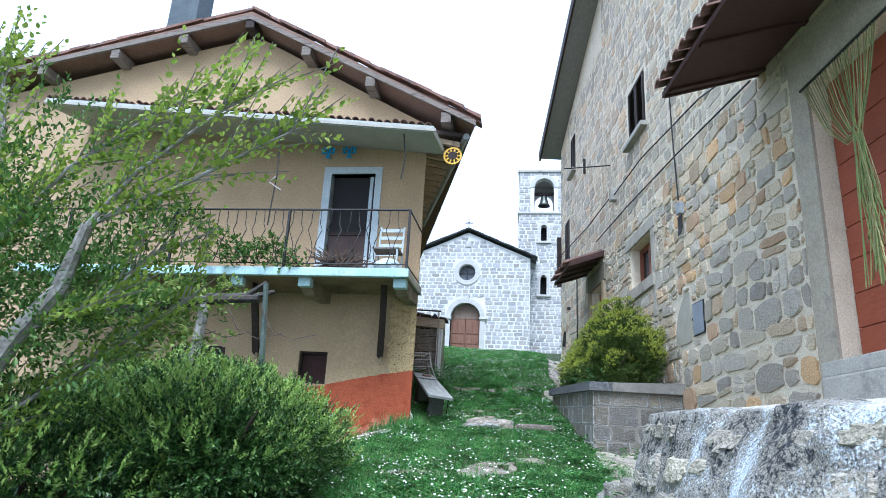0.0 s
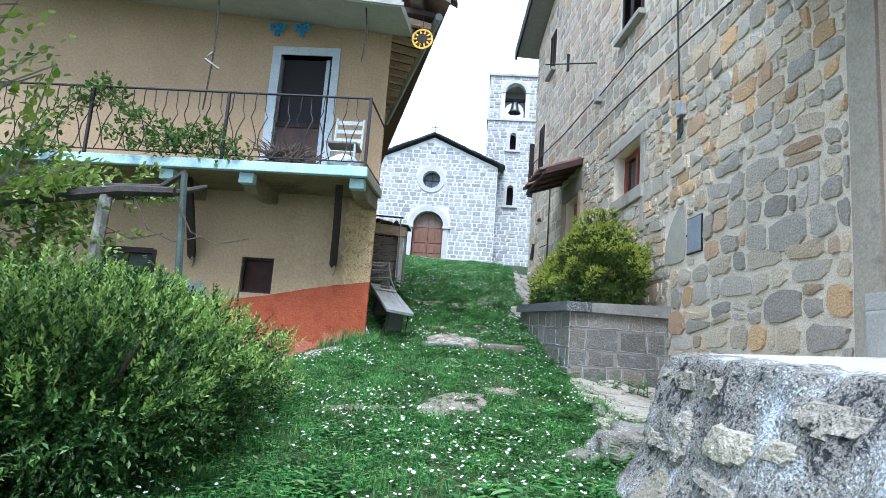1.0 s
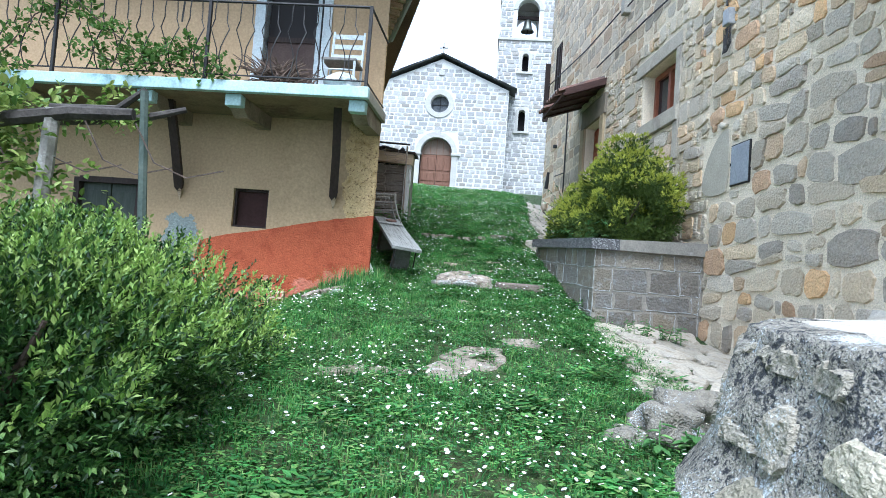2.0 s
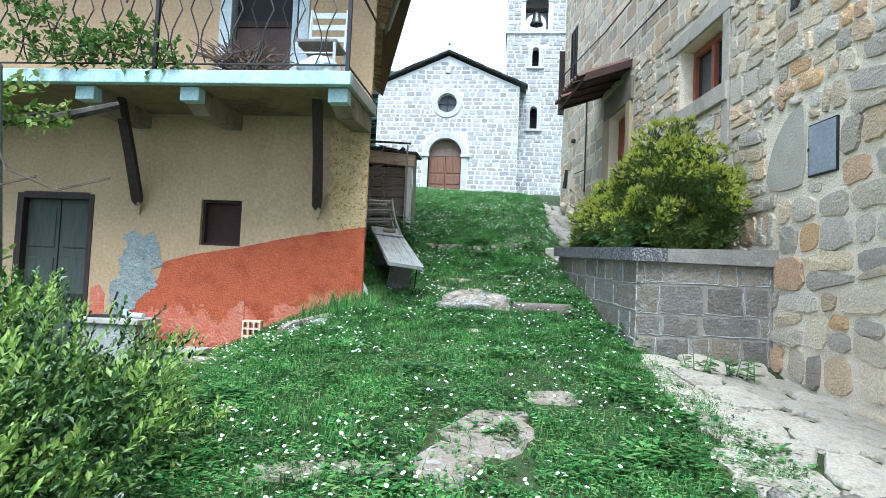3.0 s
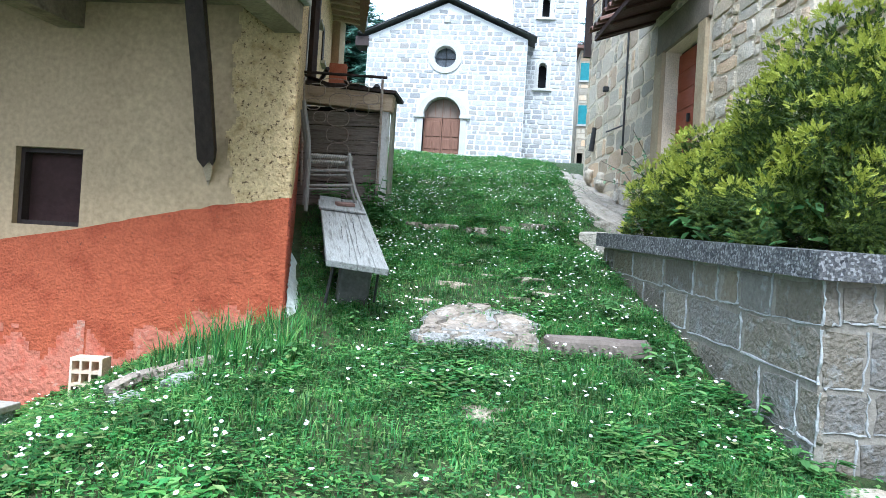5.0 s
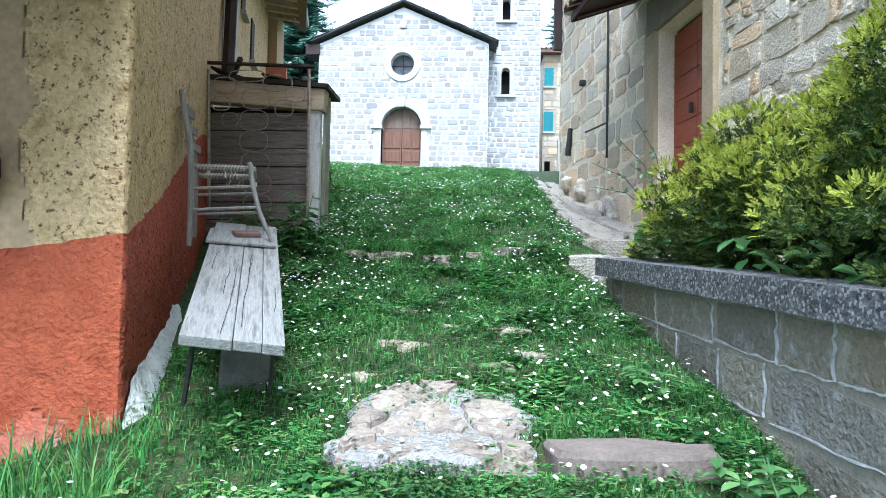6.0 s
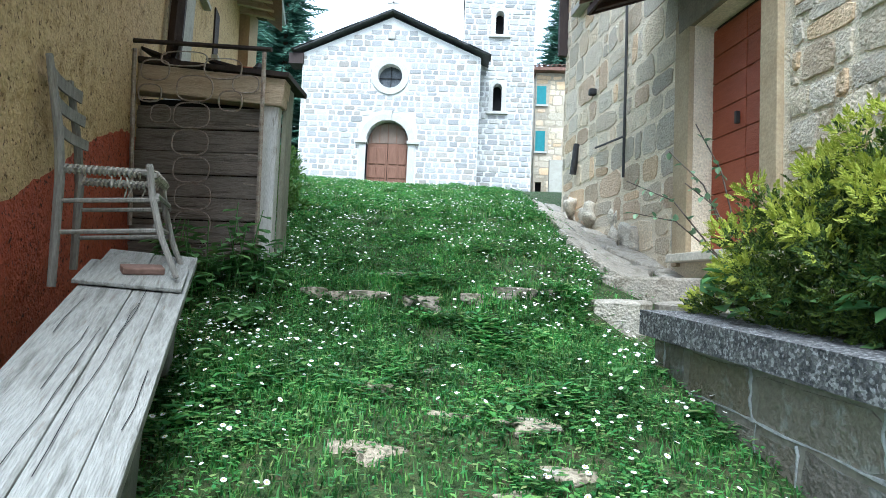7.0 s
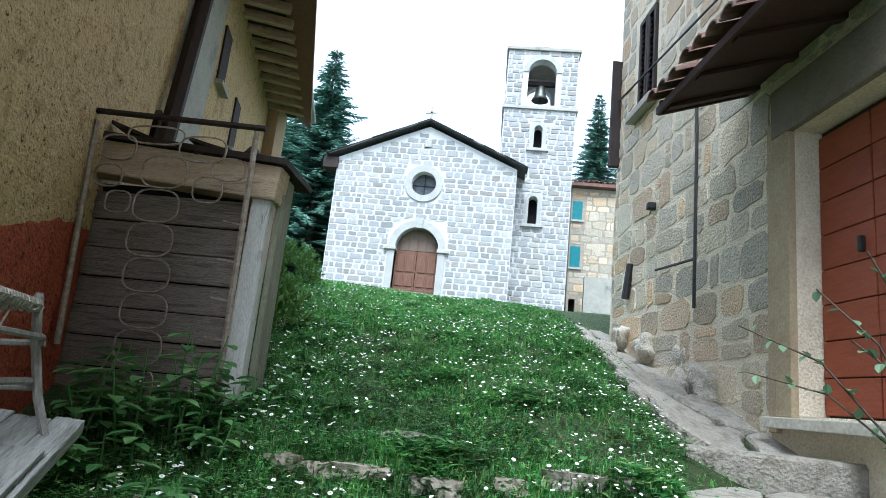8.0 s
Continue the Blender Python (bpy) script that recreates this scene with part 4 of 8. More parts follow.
def shuttered_window(name, hole, parent, group=""):
    """A tall window with dark louvred shutters, a stone sill and a lintel."""
    a0, a1, b0, b1 = hole[0][0], hole[1][0], hole[0][1], hole[2][1]
    win = part(name, frame_bm(a0, a1, b0, b1, 0.05, -0.14, -0.06), DARK_WOOD, parent, "dark shuttered window with a stone sill")
    mid = (a0 + a1) / 2
    for p, q in ((a0 + 0.05, mid - 0.01), (mid + 0.01, a1 - 0.05)):
        sh = part("shutter", frame_bm(p, q, b0 + 0.05, b1 - 0.05, 0.05, -0.08, 0.02), DARK_WOOD, win)
        bm = bmesh.new()
        n = 14
        for i in range(n):
            z = b0 + 0.12 + (b1 - b0 - 0.24) * i / n
            prism(bm, [(-0.06, z + 0.05), (-0.05, z + 0.055), (0.01, z), (0.0, z - 0.005)], p + 0.05, q - 0.05, axis="x")
        part("louvres", bm, DARK_WOOD, sh)
    part("sill", boxed(a0 - 0.08, a1 + 0.08, -0.05, 0.12, b0 - 0.09, b0, bevel=0.012), CEMENT, win)
    part("backing", boxed(a0, a1, -0.3, -0.2, b0, b1), BLACK, win)


def door_canopy(name, s0, s1, depth, z_wall, z_out, label):
    """A small tiled roof over a door, with a boarded soffit."""
    can = part(name, prism(bmesh.new(), [(0.0, z_wall), (depth, z_out), (depth, z_out + 0.05), (0.0, z_wall + 0.05)], s0, s1, axis="x"), CANOPY_WOOD, stone_house, label)
    part("edge_board", boxed(s0, s1, depth, depth + 0.025, z_out - 0.03, z_out + 0.03), CANOPY_WOOD, can)
    for s in (s0, s1):
        part("verge_board", prism(bmesh.new(), [(0.0, z_wall - 0.02), (depth, z_out - 0.03), (depth, z_out + 0.09), (0.0, z_wall + 0.10)], s - 0.015, s + 0.015, axis="x"), CANOPY_WOOD, can)
    n = max(3, round((s1 - s0) / 0.19))
    rows = max(1, round(depth / 0.36))
    for k in range(rows):
        t = 1 - k / rows
        zz = z_wall + (z_out - z_wall) * t + 0.06
        bm = tile_row(bmesh.new(), (s0, depth * t + 0.08, zz), (s1, depth * t + 0.08, zz), (0, 1, 0), (z_wall - z_out) * 0.42 / depth + 0.03, n, r=0.085)
        part("tile_row", bm, TILE, can)["kind"] = "stuff"
    for s in [s0 + 0.12 + i * (s1 - s0 - 0.24) / 3 for i in range(4)]:
        part("rafter", prism(bmesh.new(), [(0.0, z_wall - 0.035), (depth - 0.02, z_out - 0.03), (depth - 0.02, z_out - 0.002), (0.0, z_wall - 0.002)], s - 0.035, s + 0.035, axis="x"), CANOPY_WOOD, can)
    return can


def board_door(name, hole, board, label, handle):
    """A red door of level boards in two leaves."""
    a0, a1, b0, b1 = hole[0][0], hole[1][0], hole[0][1], hole[2][1]
    door = part(name, boxed(a0, a1, -0.24, -0.20, b0, b1), DARK_WOOD, stone_house, label)
    mid = (a0 + a1) / 2 if handle else a0
    for p, q in (((a0 + 0.01, mid - 0.006), (mid + 0.006, a1 - 0.01)) if handle else ((a0 + 0.01, a1 - 0.01),)):
        z = b0 + 0.02
        while z < b1 - 0.05:
            part("board", boxed(p, q, -0.20, -0.165, z, min(z + board - 0.008, b1 - 0.01), bevel=0.005), RED_WOOD, door)
            z += board
    part("handle", boxed(mid + 0.08, mid + 0.11, -0.165, -0.13, b0 + 1.0, b0 + 1.10, bevel=0.006), IRON, door)
    return door


def build_stone_house():
    part("wall", wall_bm(WALL_LINE, STONE_HOLES, -0.5, 0.0), MORTAR, stone_house)
    part("end_wall", boxed(11.5, 12.0, -7, -0.5, 0.5, 10.7), MORTAR, stone_house)
    part("back_wall", boxed(-9, 12.0, -7.5, -7, 0.5, 11), MORTAR, stone_house)
    roof = part("roof", prism(bmesh.new(), [(12.45, 10.62), (2.0, 14.08), (-9.5, 11.2), (-9.5, 11.4), (2.0, 14.3), (12.5, 10.8)], -7.9, 0.55), grain("grey_soffit_boards", [(0.20, 0.20, 0.19), (0.27, 0.27, 0.25)], scale=3, fine=30, stretch=(1, 8, 8)), stone_house, "wide grey soffit and dark roof edge")
    part("verge_board", prism(bmesh.new(), [(12.5, 10.56), (2.0, 14.02), (2.0, 14.36), (12.55, 10.86)], 0.55, 0.60), DARK_WOOD, roof)
    part("verge_board", prism(bmesh.new(), [(2.0, 14.02), (-9.5, 11.14), (-9.5, 11.46), (2.0, 14.36)], 0.55, 0.60), DARK_WOOD, roof)
    # red framed window
    a0, a1, b0, b1 = 3.95, 5.15, 4.66, 5.44
    win = part("red_window", frame_bm(a0 + 0.02, a1 - 0.02, b0 + 0.02, b1 - 0.02, 0.07, -0.24, -0.16), FRAME_RED, stone_house, "red-brown framed window with two dark panes")
    part("mullion", boxed(4.52, 4.60, -0.24, -0.15, b0 + 0.09, b1 - 0.09), FRAME_RED, win)
    for p, q in ((a0 + 0.09, 4.52), (4.60, a1 - 0.09)):
        part("pane", boxed(p, q, -0.215, -0.205, b0 + 0.09, b1 - 0.09), GLASS, win)
    part("backing", boxed(a0, a1, -0.48, -0.44, b0, b1), BLACK, win)
    part("lintel", boxed(a0 - 0.2, a1 + 0.25, -0.02, 0.035, b1 + 0.002, b1 + 0.2, bevel=0.012), TAN_CEMENT, win)
    part("sill", boxed(a0 - 0.15, a1 + 0.05, -0.16, 0.06, b0 - 0.2, b0 - 0.002, bevel=0.012), TAN_CEMENT, win)
    part("jamb", boxed(a0 - 0.16, a0 - 0.003, -0.02, 0.03, b0 - 0.7, b1, bevel=0.01), TAN_CEMENT, win)
    # grey meter box let into the wall
    meter = part("meter_box", boxed(2.0, 2.35, 0.0, 0.026, 3.40, 3.81, bevel=0.006), SHEET, stone_house, "grey sheet-metal meter box door")
    part("keyhole", boxed(2.33, 2.35, 0.03, 0.035, 3.6, 3.63), BLACK, meter)
    part("frame", frame_bm(1.988, 2.362, 3.388, 3.822, 0.011, 0.0, 0.02), IRON, meter)
    # smooth mortar patches round the meter box
    for pts in ([(2.42, 3.36), (2.42, 4.02), (2.52, 4.04), (2.68, 3.98), (2.86, 3.82), (2.98, 3.62), (3.02, 3.42), (2.86, 3.34), (2.6, 3.33)],):
        part("mortar_patch", prism(bmesh.new(), smoothed(pts, 1), -0.01, 0.02), grain("smooth_tan_mortar", [(0.36, 0.33, 0.26), (0.43, 0.395, 0.315)], scale=4, fine=50, bump=0.6), stone_house, "smooth tan mortar patch")
    # near door: plaster surround, boards, sill step
    surround = bmesh.new()
    prism(surround, [(-0.80, 2.0), (-0.80, 5.86), (-0.40, 5.86)] + [(-0.50 + 0.06 * noise.noise(Vector((0, 0, 5.8 - 0.16 * k))) , 5.7 - 0.16 * k) for k in range(23)] + [(-0.48, 2.0)], 0.0, 0.03)
    box(surround, -2.6, -0.80, 0.0, 0.03, 5.3, 5.86)
    box(surround, -2.6, -2.0, 0.0, 0.03, 2.0, 5.3)
    part("plaster_surround", surround, grain("grey_brown_render", [(0.34, 0.295, 0.215), (0.43, 0.38, 0.29)], scale=3, fine=45, bump=0.6, stain=(0.22, 0.20, 0.17), stain_scale=1.5), stone_house, "grey-brown rendered door surround")
    board_door("near_door", DOOR_NEAR, 0.30, "red-brown door of broad level boards", False)
    part("door_sill", boxed(-2.2, -0.86, -0.2, 0.22, 2.50, 2.625, bevel=0.012), CEMENT, stone_house, "pale stone door sill")
    part("door_step", boxed(-2.3, -0.90, 0.0, 0.26, 2.02, 2.498, bevel=0.02), CEMENT, stone_house)
    door_canopy("near_canopy", -2.7, 0.06, 1.08, 5.95, 5.62, "tiled door canopy with a dark boarded soffit")
    # far door: stone jamb, boards, white threshold
    board_door("far_door", DOOR_FAR, 0.235, "red-brown two-leaf board door", True)
    jamb = grain("tan_dressed_stone", [(0.34, 0.26, 0.155), (0.41, 0.33, 0.21)], scale=4, fine=45, bump=0.4)
    bm = bmesh.new()
    box(bm, 8.222, 8.40, -0.22, 0.05, 3.40, 5.36, bevel=0.012)
    box(bm, 7.0, 7.198, -0.22, 0.05, 3.40, 5.36, bevel=0.012)
    part("door_jambs", bm, jamb, stone_house, "tan dressed stone door jambs")
    # lintel plaster coloured darker to stand for the canopy's shade
    part("door_lintel", boxed(6.95, 8.44, -0.22, 0.045, 5.362, 5.74, bevel=0.012), grain("shade_brown_lintel", [(0.17, 0.145, 0.11), (0.24, 0.205, 0.155)], scale=5, fine=45, bump=0.6), stone_house, "plastered lintel in shade-darkened brown")
    part("quoin_strip", boxed(8.405, 8.50, 0.0, 0.04, 3.3, 5.5, bevel=0.01), jamb, stone_house)
    part("threshold", boxed(6.9, 8.4, -0.2, 0.14, 3.33, 3.40, bevel=0.008), grain("cream_threshold", [(0.50, 0.46, 0.37), (0.60, 0.56, 0.47)], scale=5, fine=40, bump=0.3), stone_house, "cream stone threshold")
    door_canopy("far_canopy", 7.05, 8.80, 0.74, 5.92, 5.66, "small tiled door canopy with a dark soffit")
    for hole in (UPPER_A, UPPER_B, UPPER_D):
        shuttered_window("upper_window", hole, stone_house)
    # electric boxes, cables and pipes
    box_a = part("electric_box", boxed(2.44, 2.58, 0.0, 0.09, 5.18, 5.36, bevel=0.015), ZINC, stone_house, "grey electric junction box with loose cable")
    part("riser", tube(bmesh.new(), [(2.56, 0.05, 5.42), (2.66, 0.05, 6.6), (2.7, 0.05, 7.6)], 0.012, 5), IRON, box_a)
    for i in range(4):
        dx = 0.03 * i
        part("cable_loop", tube(bmesh.new(), [(2.44 + dx, 0.06, 5.16), (2.40 + dx, 0.07, 4.95), (2.44 + dx, 0.09, 4.86), (2.5 + dx * 0.6, 0.07, 4.95), (2.50 + dx, 0.06, 5.16)], 0.006, 4), IRON, box_a)
    box_b = part("electric_box", boxed(5.95, 6.12, 0.0, 0.12, 6.75, 7.0, bevel=0.015), CEMENT, stone_house, "pale insulator box")
    part("bracket_rod", tube(bmesh.new(), [(6.4, 0.0, 7.7), (6.8, 0.9, 7.75)], 0.014, 5), IRON, box_b)
    part("insulator", tube(bmesh.new(), [(6.62, 0.5, 7.58), (6.62, 0.5, 7.92)], 0.03, 6), IRON, box_b)
    for pts in (((-0.4, 0.05, 6.05), (1.65, 0.04, 6.55), (4.2, 0.04, 6.85), (6.0, 0.06, 6.85)), ((0.2, 0.05, 5.95), (2.6, 0.04, 6.15), (5.2, 0.04, 6.3), (7.6, 0.04, 6.38)), ((6.0, 0.06, 6.9), (8.5, 0.05, 7.0), (11.9, 0.05, 7.3))):
        part("cable", tube(bmesh.new(), pts, 0.012, 4), IRON, stone_house)
    pipe = part("thin_pipe", tube(bmesh.new(), [(9.62, 0.05, 4.28), (9.62, 0.05, 5.9), (9.66, 0.05, 6.6)], 0.016, 5), IRON, stone_house, "thin black iron pipe")
    part("branch_pipe", tube(bmesh.new(), [(9.62, 0.05, 4.72), (10.5, 0.05, 4.78)], 0.012, 5), IRON, pipe)
    part("wall_lamp", boxed(10.63, 10.72, 0.0, 0.09, 5.47, 5.55, bevel=0.02), IRON, stone_house, "small dark wall lamp")
    part("drain_spout", tube(bmesh.new(), [(11.3, 0.02, 5.0), (11.32, 0.06, 4.6)], 0.045, 7), IRON, stone_house)
    part("corner_shutter", prism(bmesh.new(), [(11.9, 6.4), (11.98, 6.4), (11.98, 7.9), (11.95, 7.9)], 0.0, 0.13), DARK_WOOD, stone_house, "open dark shutter at the corner")


build_stone_house()

# ---- church: local x runs to the left as one faces it, y out to the front ----
CHURCH = Matrix.Translation((-2.0, 30.2, 0)) @ Matrix.Rotation(math.pi, 4, "Z")
church = thing("church", CHURCH, "small pale stone church with a round window and wooden door", "church", kind="structure")
TOWER = Matrix.Translation((1.85, 31.32, 0)) @ Matrix.Rotation(math.pi, 4, "Z")
tower = thing("bell_tower", TOWER, "square pale stone bell tower with an open belfry", "bell tower", kind="structure")
C_DOOR, C_ROSE = arch(-0.74, 0.74, 6.0, 8.13), circle(0.0, 10.45, 0.43)
FACADE = [(-3.18, 5.6), (3.14, 5.6), (3.14, 11.2), (0, 12.58), (-3.18, 11.2)]
BELFRY = arch(-0.52, 0.52, 14.22, 15.55)
SLIT_LOW, SLIT_TOP = arch(-0.16, 0.16, 9.62, 10.5, 6), arch(-0.15, 0.15, 12.5, 13.25, 6)


def ring_bm(a, b, r0, r1, y0, y1, n=24, t0=0.0, t1=2 * math.pi):
    """A flat ring, or a part of one, in local x and z."""
    bm = bmesh.new()
    whole = t1 - t0 > 6.28
    rows = []
    for k in range(n + (not whole)):
        t = t0 + (t1 - t0) * k / n
        c, s = math.cos(t), math.sin(t)
        rows.append([bm.verts.new(p) for p in ((a + r0 * c, y0, b + r0 * s), (a + r1 * c, y0, b + r1 * s), (a + r1 * c, y1, b + r1 * s), (a + r0 * c, y1, b + r0 * s))])
    for p, q in zip(rows, rows[1:] + (rows[:1] if whole else [])):
        for i in range(4):
            bm.faces.new((p[i], p[(i + 1) % 4], q[(i + 1) % 4], q[i]))
    if not whole:
        bm.faces.new(rows[0][::-1])
        bm.faces.new(rows[-1])
    return bm


DRESSED = grain("pale_dressed_stone", [(0.38, 0.37, 0.345), (0.46, 0.45, 0.42)], scale=4, fine=40, bump=0.3)


def build_church():
    part("facade_wall", wall_bm(FACADE, [C_DOOR, C_ROSE], -0.6, 0), PALE_MORTAR, church)
    part("nave", prism(bmesh.new(), [(-3.05, 5.6), (3.0, 5.6), (3.0, 11.1), (0, 12.4), (-3.05, 11.1)], -12, -0.65), PALE_MORTAR, church)
    roof = part("roof", prism(bmesh.new(), [(-3.48, 11.22), (0, 12.73), (3.42, 11.22), (3.42, 11.26), (0, 12.77), (-3.48, 11.26)], -12.3, 0.24), grain("dark_slate_roof", [(0.06, 0.06, 0.065), (0.10, 0.10, 0.10)], scale=6, fine=30), church, "dark slab roof with a thin edge")
    bm = bmesh.new()
    for sign in (-1, 1):
        n = 9
        for i in range(n):
            x0, x1 = sign * 3.5 * i / n, sign * 3.5 * (i + 1.1) / n
            z0, z1 = 12.775 - abs(x0) * 0.434, 12.775 - abs(x1) * 0.434
            prism(bm, [(x0, z0), (x1, z1), (x1, z1 + 0.012), (x0, z0 + 0.006)], -0.5, 0.27 + rnd.uniform(-0.03, 0.03))
    part("edge_slabs", bm, roof.data.materials[0], roof)["kind"] = "stuff"
    part("eave_end", boxed(3.1, 3.62, -0.6, 0.1, 10.78, 11.16), DARK_WOOD, church)
    cross = bmesh.new()
    box(cross, -0.035, 0.035, 0.0, 0.06, 12.8, 13.32)
    box(cross, -0.2, 0.2, 0.0, 0.06, 13.06, 13.13)
    part("roof_cross", cross, DRESSED, church, "small stone cross")
    # round window
    rose = part("round_window", ring_bm(0, 10.45, 0.43, 0.66, -0.1, 0.05, 28), DRESSED, church, "round window in a pale stone ring")
    part("pane", prism(bmesh.new(), circle(0, 10.45, 0.44), -0.34, -0.32), grain("dull_dark_glass", [(0.06, 0.07, 0.08), (0.11, 0.12, 0.13)], scale=5, fine=20, rough=0.3), rose)
    bars = bmesh.new()
    box(bars, -0.012, 0.012, -0.31, -0.28, 10.03, 10.87)
    box(bars, -0.42, 0.42, -0.31, -0.28, 10.44, 10.46)
    part("bars", bars, IRON, rose)
    part("crest_stone", boxed(-0.13, 0.13, 0.0, 0.06, 11.78, 12.05, bevel=0.04), DRESSED, church, "small pale crest stone")
    # door: two panelled leaves under a boarded arch
    door_ring = part("door_surround", ring_bm(0, 8.13, 0.74, 0.98, -0.3, 0.05, 16, 0, math.pi), DRESSED, church, "pale stone door surround")
    for sign in (-1, 1):
        part("pier", boxed(min(sign * 0.74, sign * 0.98), max(sign * 0.74, sign * 0.98), -0.3, 0.05, 5.9, 8.02), DRESSED, door_ring)
        part("impost", boxed(min(sign * 0.70, sign * 1.12), max(sign * 0.70, sign * 1.12), -0.3, 0.12, 8.02, 8.14, bevel=0.02), DRESSED, door_ring)
    part("keystone", prism(bmesh.new(), [(-0.10, 8.84), (0.10, 8.84), (0.15, 9.2), (-0.15, 9.2)], -0.1, 0.09), DRESSED, door_ring)
    tymp = [(0.72 * math.cos(math.pi * k / 14), 8.10 + 0.74 * math.sin(math.pi * k / 14)) for k in range(15)]
    door = part("church_door", prism(bmesh.new(), tymp, -0.34, -0.28), grain("grey_brown_tympanum", [(0.15, 0.11, 0.085), (0.20, 0.15, 0.12)], scale=4, fine=30, stretch=(8, 8, 1)), church, "brown two-leaf panelled church door under an arch")
    for sign in (-1, 1):
        p, q = sorted((sign * 0.01, sign * 0.73))
        leaf = part("leaf", boxed(p, q, -0.36, -0.29, 5.95, 8.09), DOOR_WOOD, door)
        for low, top in ((6.15, 6.75), (6.85, 7.25), (7.35, 7.95)):
            for u, v in ((p + 0.06, (p + q) / 2 - 0.03), ((p + q) / 2 + 0.03, q - 0.06)):
                part("panel", boxed(u, v, -0.29, -0.262, low, top, bevel=0.018), DOOR_WOOD, leaf)
    for k in range(5):
        x = -0.6 + 0.3 * k
        part("arch_board", boxed(x - 0.012, x + 0.012, -0.28, -0.265, 8.12, 8.10 + math.sqrt(max(0.0, 0.70**2 - x * x))), DOOR_WOOD, door)
    # added black box behind the door, standing for the unlit nave
    part("door_stop", boxed(-1.4, 1.4, -1.2, -0.62, 5.7, 9.2), BLACK, church)


def build_tower():
    # four walls, hollow at the belfry
    front = wall_bm(rect(-1.32, 1.32, 5.6, 16.42), [BELFRY, SLIT_LOW, SLIT_TOP], -0.4, 0.0)
    part("front_wall", front, PALE_MORTAR, tower)
    part("back_wall", wall_bm(rect(-1.32, 1.32, 5.6, 16.42), [BELFRY], -2.64, -2.24), PALE_MORTAR, tower)
    for sign in (-1, 1):
        p, q = sorted((sign * 0.92, sign * 1.32))
        bm = wall_bm([(-2.24, 5.6), (-0.4, 5.6), (-0.4, 16.42), (-2.24, 16.42)], [arch(-1.75, -0.9, 14.22, 15.5)], p, q)
        bmesh.ops.transform(bm, matrix=Matrix(((0, 1, 0, 0), (1, 0, 0, 0), (0, 0, 1, 0), (0, 0, 0, 1))), verts=bm.verts)
        part("side_wall", bm, PALE_MORTAR, tower)
    part("belfry_floor", boxed(-0.92, 0.92, -2.24, -0.4, 13.95, 14.15), DARK_WOOD, tower)
    part("roof", boxed(-1.40, 1.40, -2.74, 0.09, 16.42, 16.54, bevel=0.02), CEMENT, tower, "thin flat stone roof slab")
    part("string_course", boxed(-1.40, 1.40, -2.7, 0.08, 14.02, 14.14, bevel=0.02), DRESSED, tower)
    for low, r, n in ((9.62, 0.16, "low"), (12.5, 0.15, "top")):
        part("slit_sill", boxed(-0.40, 0.40, -0.05, 0.12, low - 0.12, low - 0.01, bevel=0.015), DRESSED, tower)
        spring = 10.5 if n == "low" else 13.25
        bm = bmesh.new()
        box(bm, -r - 0.14, -r, -0.05, 0.035, low, spring)
        box(bm, r, r + 0.14, -0.05, 0.035, low, spring)
        part("slit_jamb", bm, DRESSED, tower)
        part("slit_arch", ring_bm(0, spring, r, r + 0.14, -0.05, 0.035, 8, 0, math.pi), DRESSED, tower)
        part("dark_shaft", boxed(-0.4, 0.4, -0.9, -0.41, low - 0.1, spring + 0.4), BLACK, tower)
    part("belfry_arch", ring_bm(0, 15.55, 0.52, 0.72, -0.1, 0.035, 12, 0, math.pi), DRESSED, tower)
    # bell on its beam
    prof = [(0.0, 0.52), (0.10, 0.52), (0.15, 0.46), (0.17, 0.30), (0.21, 0.14), (0.29, 0.0), (0.25, 0.0), (0.12, 0.35), (0.0, 0.38)]
    bm = bmesh.new()
    rings = [[bm.verts.new((r * math.cos(2 * math.pi * k / 16), r * math.sin(2 * math.pi * k / 16), z)) for k in range(16)] for r, z in prof[1:-1]]
    for p, q in zip(rings, rings[1:]):
        for k in range(16):
            bm.faces.new((p[k], p[(k + 1) % 16], q[(k + 1) % 16], q[k]))
    bm.faces.new(rings[0])
    bell = part("bell", bm, BRONZE, tower, "grey-green bronze bell", smooth=True)
    bell.location = (0.0, -0.75, 14.75)
    bell.scale = (1.15, 1.15, 1.15)
    part("bell_beam", boxed(-0.9, 0.9, -0.83, -0.67, 15.36, 15.52), DARK_WOOD, tower)
    part("clapper", tube(bmesh.new(), [(0, -0.75, 15.0), (0, -0.75, 14.68)], [0.02, 0.045], 6), IRON, tower)
    part("aerial", tube(bmesh.new(), [(0.05, -1.2, 16.5), (0.05, -1.2, 17.6)], 0.012, 4), ZINC, tower)
    part("aerial_arm", tube(bmesh.new(), [(-0.25, -1.2, 17.3), (0.4, -1.2, 17.3)], 0.012, 4), ZINC, tower)


build_church()
build_tower()

